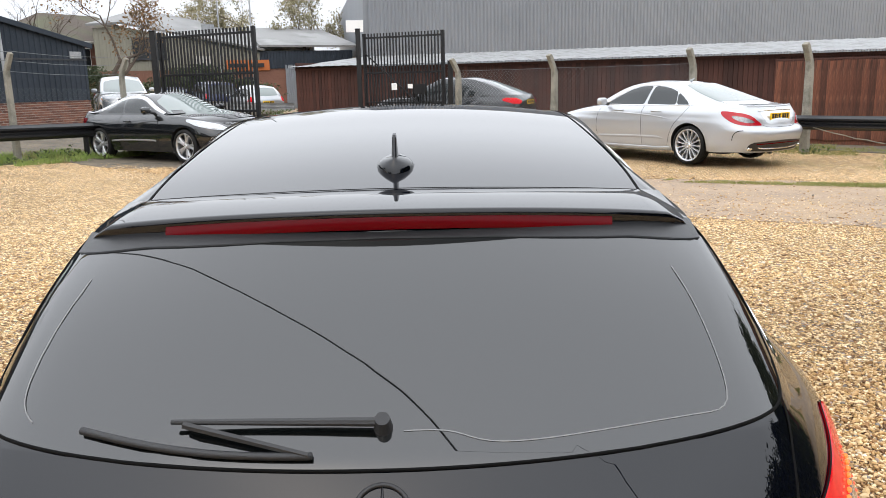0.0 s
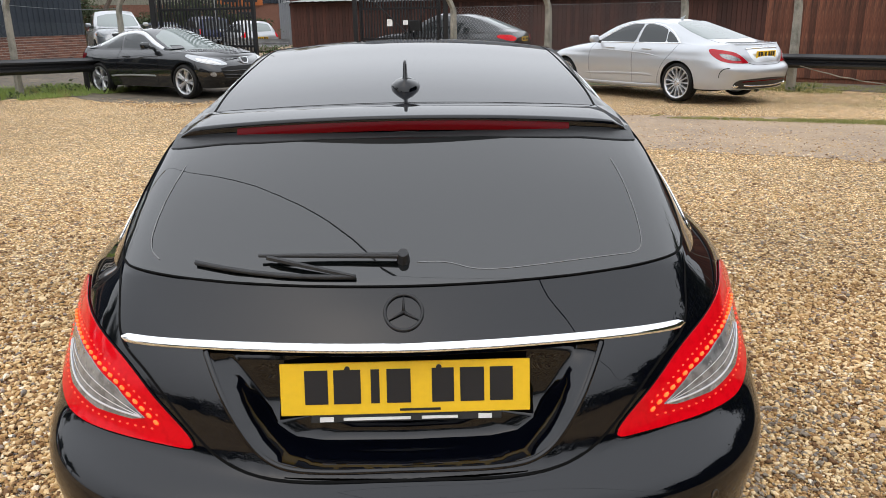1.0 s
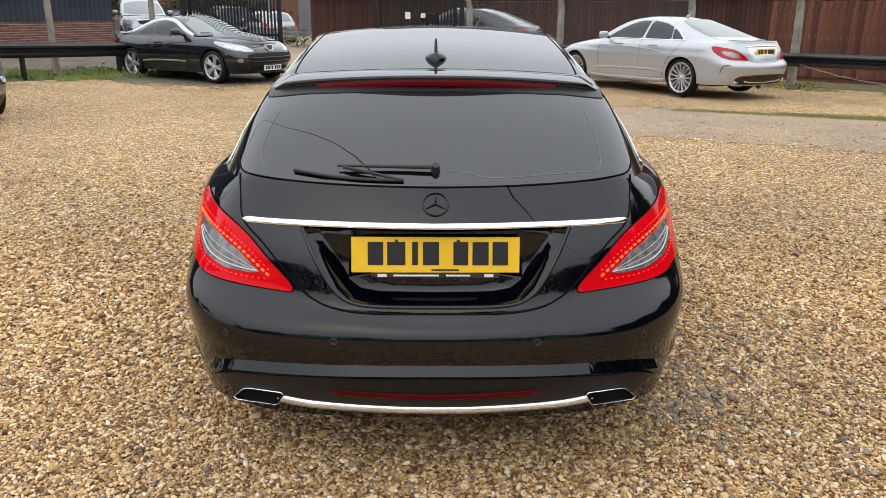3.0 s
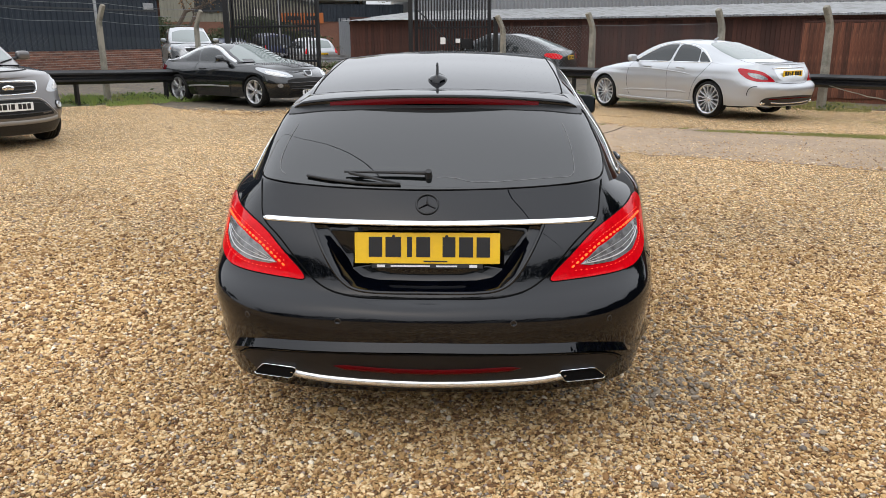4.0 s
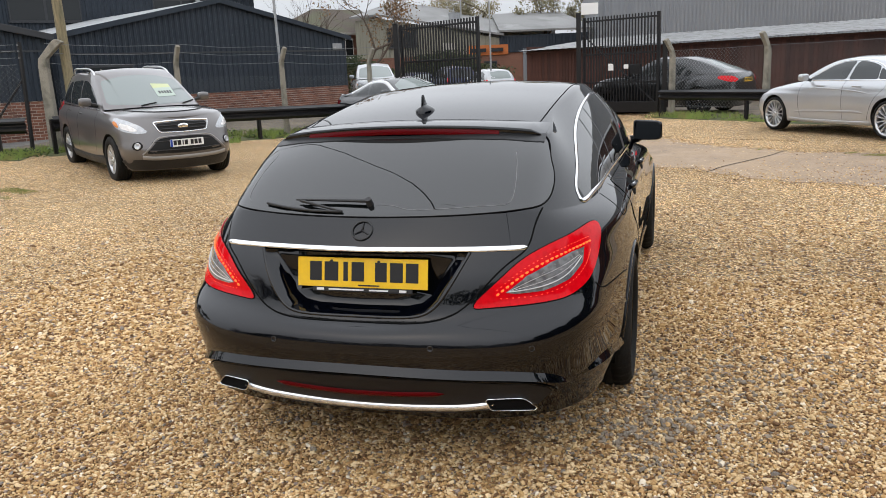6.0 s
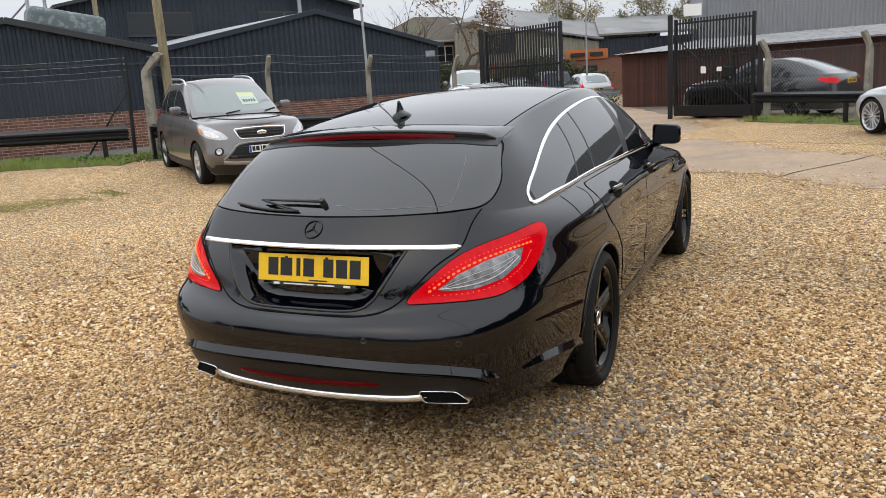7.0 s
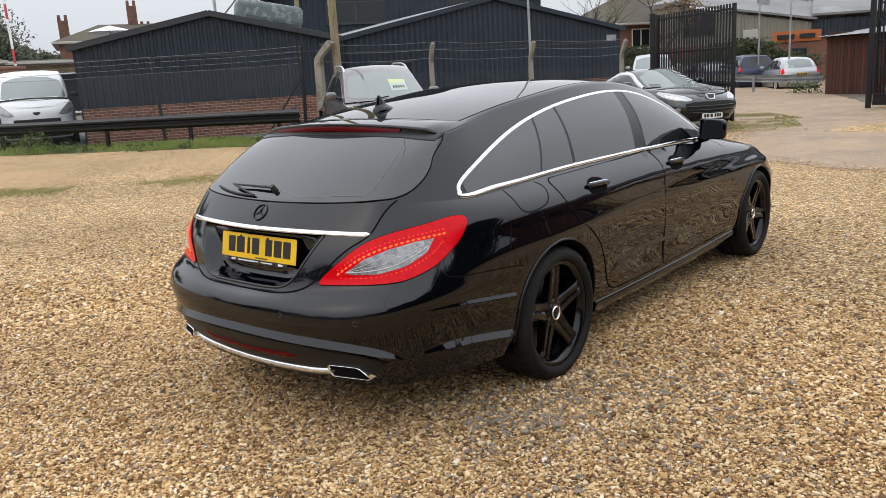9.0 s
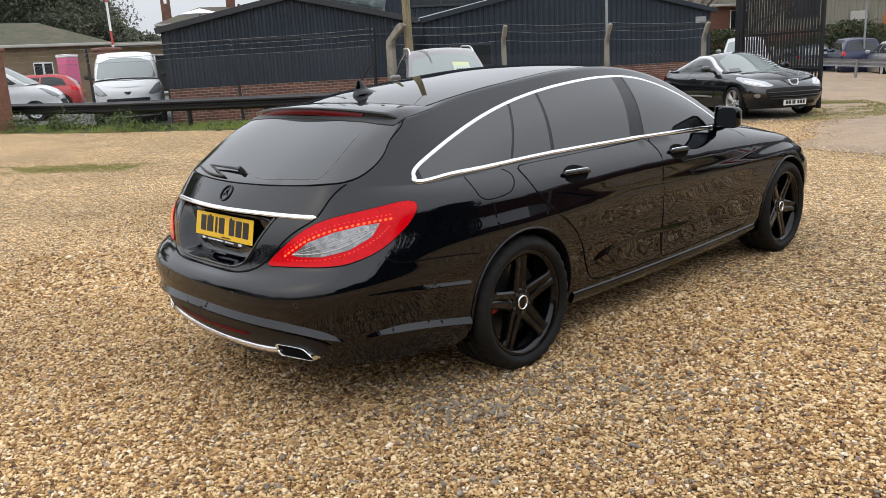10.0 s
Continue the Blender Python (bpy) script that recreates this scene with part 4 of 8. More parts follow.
for s in (1, -1):
    mh = []
    for i, (y, k) in enumerate(((3.045, .90), (3.05, 1.0), (3.085, 1.0), (3.125, .88), (3.16, .58), (3.175, .15))):
        mh.append([(s * (.915 + .098 * k * px), y - .04 * px, 1.036 + .066 * k * pz) for px, pz in [(math.copysign(abs(math.cos(a)) ** .3, math.cos(a)), math.copysign(abs(math.sin(a)) ** .3, math.sin(a)) * (1 - .12 * math.cos(a))) for a in np.linspace(0, 6.283, 28, endpoint=False)]])
    vs = [v for r in mh for v in r]
    fs = [(i * 28 + j, i * 28 + (j + 1) % 28, i * 28 + 28 + (j + 1) % 28, i * 28 + 28 + j) for i in range(5) for j in range(28)] + [tuple(range(140, 168))]
    mir = part("door_mirror", mesh_of("mirror", vs, fs, M["paint"], True), None, estate, "glossy black door mirror")
    part("mirror_glass", mesh_of("glass", [(v[0], v[1] + .005 + .12 * (v[2] - 1.036), v[2]) for v in mh[0]], [tuple(range(28))], material("mirror", (.075, .083, .09), .02, 1.0)), None, mir, "mirror glass")
    part("mirror_foot", mesh_of("foot", *tube([(s * .80, 3.13, .965), (s * .85, 3.13, .975), (s * .89, 3.12, .995)], [.03, .025, .02], 8), M["paint"], True), None, mir)
k_black = wheel_meshes("estate", .328, .265, .252, 5, M["rim_black"], (.082, .062), fine=96)
for (hy, hz), tw in ((REAR_HUB, .35), (FRONT_HUB, 1.1)):
    for s in (1, -1):
        put_wheel(k_black, estate, (s * .805, hy, .326), s > 0, caliper=M["caliper"], turn=tw, side=-tw)
    arch_liner(sh, estate, (hy, hz), ARCH, M["seam"])
part("underbody", box((1.36, 3.9, .10), (0, 2.5, .27), .03), M["seam"], estate, "black underbody")

# ---- the other parked cars ----
M["silver_white"] = material("silver_white_paint", (.43, .445, .465), .33, .45, coat=1.0, grain=.02)
M["grey_brown"] = material("grey_brown_paint", (.135, .126, .123), .32, .4, coat=1.0)
M["black_metal"] = material("black_metallic_paint", (.008, .009, .010), .12, .1, coat=1.0)
M["dark_grey"] = material("dark_grey_paint", (.014, .016, .018), .3, .4, coat=1.0)
M["navy"] = material("navy_paint", (.008, .013, .05), .35, .2, coat=.4)
M["silver"] = material("silver_paint", (.38, .39, .40), .3, .6, coat=1.0)
M["car_white"] = material("white_car_paint", (.64, .65, .66), .35, coat=.8)
M["car_red"] = material("red_car_paint", (.45, .03, .03), .35, coat=.8)
M["screen"] = material("windscreen", (.16, .19, .18), .03, ior=1.9)
M["side_glass"] = material("side_glass", (.02, .024, .025), .03, spec=.6)
M["lamp_clear"] = material("headlamp_glass", (.44, .46, .48), .15, .25, coat=1.0, grain=.15, grain_scale=25)
M["lamp_amber"] = material("amber_lens", (.6, .2, .04), .2)
M["alu"] = material("satin_aluminium", (.62, .63, .64), .32, .9)
M["lamp_inner"] = material("lamp_reflector", (.62, .60, .58), .35, .4, coat=1.0, grain=.3, grain_scale=18)
M["lamp_red"] = material("unlit_red_lens", (.36, .006, .014), .08, spec=.5)
M["skid_grey"] = material("skid_plate_grey", (.30, .295, .285), .5, .3)
M["arch_silver"] = material("satin_silver_paint", (.60, .61, .62), .35, .25, coat=.5)
M["fog"] = material("interior_dark", (.01, .01, .01), .9)


def generic_low(L, W, rear_axle, front_axle, belt, tail_z, nose_z, tail_in=.14, nose_in=.25, flat=1.0):
    """Level rows for an ordinary car body."""
    out = []
    w = W / 2
    mid = (rear_axle + front_axle) / 2
    rows = [(.20, .92, .12, .16), (.34, .97, .03, .06), (.52, 1.0, .0, .0), (.66, .995, .02, .03), (belt - .12, .965, .06, .12), (belt, .885, tail_in, nose_in)]
    for n, (z, k, ri, fi) in enumerate(rows):
        ww = w * k
        t = max(0, (z - .45) / (belt - .45))
        zr = z + (tail_z - belt) * t
        zf = z + (nose_z - belt) * t
        zm = z + (.5 * (nose_z - belt)) * t * .45
        xs = [0, .36 * ww, .66 * ww, .90 * ww, .975 * ww, ww * (1.0 if n in (2, 3) else .99), ww, ww, ww, ww * .985, .80 * ww, 0]
        ys = [ri, ri + .012, ri + .045, ri + .15, max(rear_axle * .45, ri + .3), rear_axle, rear_axle + (mid - rear_axle) * .66, mid + (front_axle - mid) * .35, front_axle - .55, front_axle, L - fi - .20, L - fi]
        zs = [zr, zr, zr, zr + .01 * t, z + (tail_z - belt) * t * .4, z, z, z, z + (zm - z) * .25, zm, zf + .04 * t, zf]
        out.append(list(zip(xs, ys, zs)))
    return out


def spoke_style(key, R, rim, mat, n, twin):
    return wheel_meshes(key, R, .225, rim, n, mat, (.05, .034) if n < 12 else (.021, .024), twin)


WHEELS = {}


def build_car(name, label, m, spec, paint, rim_mat, group=""):
    """A car at the pose m: body, windows, lamps, wheels and trim after spec."""
    th = empty(name, m)
    tagged(th, label, "car", group or "parked cars")
    L, W, ra, fa = spec["L"], spec["W"], spec["ra"], spec["fa"]
    low = spec.get("low") or generic_low(L, W, ra, fa, spec["belt"], spec["tail_z"], spec["nose_z"], spec.get("tail_in", .14), spec.get("nose_in", .25))
    up = [low[-1][:9]] + (spec["rise"] if "rise" in spec else [spec["mid"], spec["top"]])
    s = Shell(low, up, spec["crown"], spec["bonnet"], ((ra, spec["R"]), (fa, spec["R"])), spec["R"] + .035, *((150, 36) if spec.get("step", .06) < .08 else (90, 24)))
    s.body("body", paint, th)
    for poly, chart, nm, mat, off, flip, lab in spec["panels"]:
        mat = M[mat] if isinstance(mat, str) else mat
        s.patch(nm, rounded(poly, .03, 1), chart, mat, th, off, spec.get("step", .06), lab, flip=flip, skirt=.006)
    for line, chart, wd, nm, mat, hi, flip, lab in spec["lines"]:
        s.ribbon(nm, line, chart, wd, M[mat] if mat != "paint" else paint, th, .002, lab, flip=flip, n=36, high=hi, taper=.15 if "crease" in nm else 0)
    key = spec["wheel"][0]
    if key not in WHEELS:
        WHEELS[key] = spoke_style(key, spec["R"], spec["wheel"][1], rim_mat, spec["wheel"][2], spec["wheel"][3])
    for y in (ra, fa):
        for sd in (1, -1):
            put_wheel(WHEELS[key], th, (sd * (W / 2 - .125), y, spec["R"] - .005), sd > 0)
        arch_liner(s, th, (y, spec["R"]), spec["R"] + .035, M["fog"], .3)
    part("underbody", box((W - .4, L - 1.0, .1), (0, L / 2, .25), .02), M["fog"], th)
    if "mirror" in spec:
        y, z = spec["mirror"]
        for sd in (1, -1):
            bm = bmesh.new()
            bmesh.ops.create_uvsphere(bm, u_segments=14, v_segments=8, radius=1)
            for v in bm.verts:
                v.co = Vector([math.copysign(abs(c) ** .6, c) for c in v.co])
            bmesh.ops.scale(bm, vec=(.10, .06, .068), verts=bm.verts)
            bmesh.ops.translate(bm, vec=(sd * (W / 2 + .06), y, z), verts=bm.verts)
            mr = part("door_mirror", bm, paint if spec.get("mirror_paint", True) else M["plastic"], th, "door mirror", smooth=True)
            part("mirror_arm", rod((sd * (W / 2 - .12), y + .02, z - .06), (sd * (W / 2 + .03), y, z - .02), .03, sides=6), M["plastic"], mr)
    for chart, at, size, kind in spec.get("plates", ()):
        c, n = s.hit(chart, *at, .03 if chart == "front" else .012)
        turn = 0 if chart == "rear" else math.pi
        pm = Matrix.Translation(c) @ Matrix.Rotation(turn, 4, "Z")
        plate(th, pm, M["plate_yellow"] if kind == "y" else M["plate_white"], size)
    return th, s


def pose_car(origin, heading, z=0.0, tilt=0.0):
    return Matrix.Translation((*origin, z)) @ Matrix.Rotation(math.atan2(heading[1], heading[0]) - math.pi / 2, 4, "Z") @ Matrix.Rotation(radians(tilt), 4, "X")


# silver-white four-door saloon coupe
SALOON = dict(L=4.94, W=1.88, ra=1.10, fa=3.97, R=.332, low=LOW, belt=0, tail_z=0, nose_z=0,
    rise=[[(0, .50, 1.022), (.30, .51, 1.02), (.52, .55, 1.014), (.64, .66, 1.004), (.742, .98, .998), (.772, 1.35, 1.03), (.768, 1.95, 1.07), (.768, 2.65, 1.05), (.772, 3.35, .955)],
          [(0, .98, 1.168), (.30, 1.0, 1.166), (.49, 1.04, 1.15), (.59, 1.13, 1.125), (.672, 1.34, 1.135), (.69, 1.6, 1.185), (.695, 1.98, 1.215), (.705, 2.66, 1.18), (.766, 3.36, .968)],
          [(0, 1.60, 1.345), (.25, 1.61, 1.342), (.42, 1.62, 1.33), (.52, 1.65, 1.305), (.55, 1.80, 1.325), (.562, 1.95, 1.342), (.575, 2.2, 1.352), (.605, 2.76, 1.29), (.752, 3.38, .982)]],
    crown=([(0, .035), (.3, .045), (.6, .045), (.8, .05), (1, .03)], [(0, -.03), (.4, 0), (.75, .08), (1, .25)]), bonnet=BONNET, wheel=("saloon", .268, 15, 0), mirror=(3.06, 1.04),
    panels=[([(-.585, .74), (-.53, 1.2), (-.44, 1.56), (-.2, 1.62), (0, 1.63), (.2, 1.62), (.44, 1.56), (.53, 1.2), (.585, .74), (.3, .64), (0, .61), (-.3, .64)], "top", "rear_window", "screen", .004, False, "large sloping rear window"),
            ([(1.20, .992), (1.27, 1.045), (1.40, 1.13), (1.52, 1.19), (1.46, .992)], "right", "quarter_light", "side_glass", .004, True, "small dark rear quarter light"),
            ([(1.48, .992), (1.54, 1.20), (1.72, 1.262), (1.92, 1.298), (2.08, 1.306), (2.13, .99)], "right", "side_window", "side_glass", .004, True, "dark side window"),
            ([(2.20, .99), (2.13, 1.307), (2.40, 1.300), (2.62, 1.245), (2.90, 1.115), (3.16, .985)], "right", "side_window", "side_glass", .004, True, "dark side window"),
            ([(-.58, 1.0), (-.50, 1.24), (0, 1.32), (.50, 1.24), (.58, 1.0), (0, .985)], "front", "windscreen", "screen", .004, False, "windscreen"),
            (lamp2, "diag", "tail_lamp", "lamp_red", .006, True, "red tail lamp"),
            (CLEAR, "diag", "clear_section", "clear_lens", .010, True, "clear section of the tail lamp"),
            ([(-.40, .885), (-.36, .74), (-.28, .685), (.28, .685), (.36, .74), (.40, .885)], "rear", "plate_recess", "alu", .002, False, "silver plate recess"),
            ([(-.70, .33), (-.64, .405), (-.3, .425), (0, .43), (.3, .425), (.64, .405), (.70, .33), (.64, .27), (.3, .25), (-.3, .25), (-.64, .27)], "rear", "diffuser", "plastic", .004, False, "dark lower bumper")],
    lines=[([(1.17, .985), (1.7, .982), (2.3, .98), (3.2, .975)], "right", .018, "window_trim", "chrome", .006, True, "chrome window trim"),
           ([(1.16, .985), (1.27, 1.062), (1.40, 1.150), (1.55, 1.222), (1.75, 1.285), (2.0, 1.318), (2.2, 1.324), (2.42, 1.312), (2.66, 1.252), (2.93, 1.12), (3.2, .985)], "right", .016, "window_trim", "chrome", .006, True, "chrome window trim"),
           ([(2.155, .97), (2.17, .8), (2.165, .5), (2.15, .30)], "right", .007, "door_seam", "seam", .0008, True, ""), ([(3.22, .96), (3.28, .75), (3.28, .45), (3.22, .30)], "right", .007, "door_seam", "seam", .0008, True, ""),
           ([(1.17, .965), (1.22, .86), (1.36, .72), (1.46, .58), (1.53, .42), (1.56, .30)], "right", .007, "door_seam", "seam", .0008, True, ""),
           ([(1.50, .245), (1.9, .235), (2.6, .23), (3.2, .232), (3.54, .245)], "right", .075, "sill", "paint", .012, True, ""),
           ([(1.45, .745), (1.8, .79), (2.3, .825), (2.9, .845), (3.4, .845), (3.7, .83)], "right", .026, "side_crease", "paint", .003, True, ""),
           ([(1.62, .41), (1.80, .43), (2.4, .425), (3.0, .41), (3.42, .39)], "right", .045, "door_crease", "paint", .004, True, ""),
           ([(1.72, .872), (1.93, .878)], "right", .028, "door_handle", "paint", .024, True, "silver door handle"), ([(2.62, .878), (2.83, .878)], "right", .028, "door_handle", "paint", .024, True, "silver door handle"),
           ([(-.41, .897), (0, .905), (.41, .897)], "rear", .022, "chrome_strip", "chrome", .012, False, "chrome strip over the plate"),
           ([(-.56, .972), (-.3, .968), (0, .966), (.3, .968), (.56, .972)], "rear", .03, "boot_lip", "paint", .008, False, ""),
           ([(.575, .70), (.60, .50), (.60, .36), (.56, .26)], "top", .006, "boot_seam", "seam", .0008, True, ""), ([(-.42, .67), (-.30, .645), (0, .638), (.30, .645), (.42, .67)], "rear", .006, "boot_seam", "seam", .0008, False, ""),
           ([(-.50, .318), (-.42, .305), (0, .29), (.42, .305), (.50, .318)], "rear", .022, "chrome_blade", "chrome", .008, False, "chrome blade"),
           ([(-.56, .375), (0, .385), (.56, .375)], "rear", .02, "rear_reflector", "red_dark", .005, False, "dark red reflector"),
           ([(.125, .60), (.20, .585), (.265, .52), (.285, .44)], "right", .013, "bumper_vent", "seam", .003, True, "black bumper vent")],
    plates=[("rear", (0, .80), (.52, .111), "y")], step=.03)
# black coupe with silver roof arches
COUPE = dict(L=4.29, W=1.84, ra=.78, fa=3.39, R=.335, belt=.93, tail_z=.99, nose_z=.775, tail_in=.12, nose_in=.26,
    mid=[(0, .42, 1.05), (.28, .43, 1.05), (.50, .45, 1.04), (.70, .46, 1.00), (.765, .75, 1.01), (.745, 1.15, 1.08), (.72, 1.65, 1.14), (.72, 2.15, 1.12), (.75, 2.78, .93)],
    top=[(0, 1.05, 1.28), (.25, 1.06, 1.275), (.42, 1.07, 1.26), (.51, 1.07, 1.235), (.53, 1.25, 1.285), (.545, 1.5, 1.315), (.56, 1.8, 1.318), (.58, 2.1, 1.275), (.74, 2.82, .945)],
    crown=([(0, .03), (.3, .045), (.6, .05), (.8, .05), (1, .03)], [(0, -.02), (.4, 0), (.75, .10), (1, .28)]), bonnet=([(0, .03), (.5, .07), (1, 0)], [(0, .28), (.5, .12), (1, 0)]), wheel=("coupe", .255, 5, .19), mirror=(2.45, 1.03),
    panels=[([(-.46, 1.07), (-.40, 1.22), (0, 1.26), (.40, 1.22), (.46, 1.07), (0, 1.06)], "rear", "rear_window", "screen", .004, False, "rear window"),
            ([(1.0, .965), (1.15, 1.08), (1.38, 1.20), (1.45, 1.21), (1.50, .965)], "right", "side_window", "side_glass", .004, True, "dark side window"),
            ([(1.55, .965), (1.5, 1.225), (1.75, 1.25), (2.0, 1.215), (2.30, 1.08), (2.58, .965)], "right", "side_window", "side_glass", .004, True, "dark side window"),
            ([(-.69, .955), (-.60, 1.19), (-.3, 1.315), (0, 1.345), (.3, 1.315), (.60, 1.19), (.69, .955), (.35, .935), (0, .925), (-.35, .935)], "front", "windscreen", "screen", .004, False, "windscreen"),
            ([(-.64, .585), (-.57, .40), (0, .36), (.57, .40), (.64, .585), (.45, .62), (0, .625), (-.45, .62)], "front", "grille", "fog", .004, False, "wide black grille"),
            (to_nose((.36, 4.12, .66), (.50, 4.0, .745), (.66, 3.72, .815), (.80, 3.42, .86), (.87, 3.44, .815), (.85, 3.72, .725), (.73, 3.98, .67), (.52, 4.10, .64)), "nose", "headlamp", "lamp_clear", .006, True, "clear swept headlamp"),
            (to_nose((.47, 4.05, .67), (.60, 3.88, .742), (.74, 3.62, .79), (.78, 3.70, .745), (.68, 3.95, .69), (.54, 4.06, .665)), "nose", "lamp_reflector", "lamp_inner", .009, True, "silver reflector in the headlamp"),
            (to_nose((.64, 4.07, .50), (.69, 4.02, .53), (.735, 3.96, .48), (.71, 4.02, .43), (.66, 4.07, .435)), "nose", "fog_lamp", "clear_lens", .008, True, "small clear fog lamp"),
            ([(-.50, .34), (-.56, .27), (.56, .27), (.50, .34)], "front", "lower_intake", "fog", .004, False, "black lower intake"),
            ([(.50, .80), (.72, .88), (.86, .85), (.80, .72), (.55, .70)], "diag", "tail_lamp", "red_dark", .006, True, "red tail lamp")],
    lines=[([(.78, 1.02), (1.05, 1.13), (1.38, 1.245), (1.75, 1.285), (2.05, 1.245), (2.38, 1.09), (2.72, .955)], "right", .085, "roof_arch", "arch_silver", .010, True, "satin silver roof arch"),
           ([(1.50, .95), (1.42, .7), (1.40, .45), (1.45, .30)], "right", .008, "door_seam", "seam", .0008, True, ""), ([(2.62, .92), (2.68, .7), (2.66, .45), (2.6, .30)], "right", .008, "door_seam", "seam", .0008, True, ""),
           ([(1.2, .40), (1.7, .43), (2.6, .43)], "right", .035, "side_strip", "skid_grey", .006, True, "satin grey side strip"), ([(1.62, .80), (1.82, .80)], "right", .03, "door_handle", "plastic", .02, True, "door handle"),
           ([(-.58, .53), (0, .53), (.58, .53)], "front", .018, "grille_bar", "black_metal", .012, False, ""), ([(-.56, .46), (0, .45), (.56, .46)], "front", .018, "grille_bar", "black_metal", .012, False, ""), ([(-.54, .41), (0, .39), (.54, .41)], "front", .014, "grille_bar", "black_metal", .01, False, "")],
    plates=[("front", (0, .33), (.52, .111), "w")])
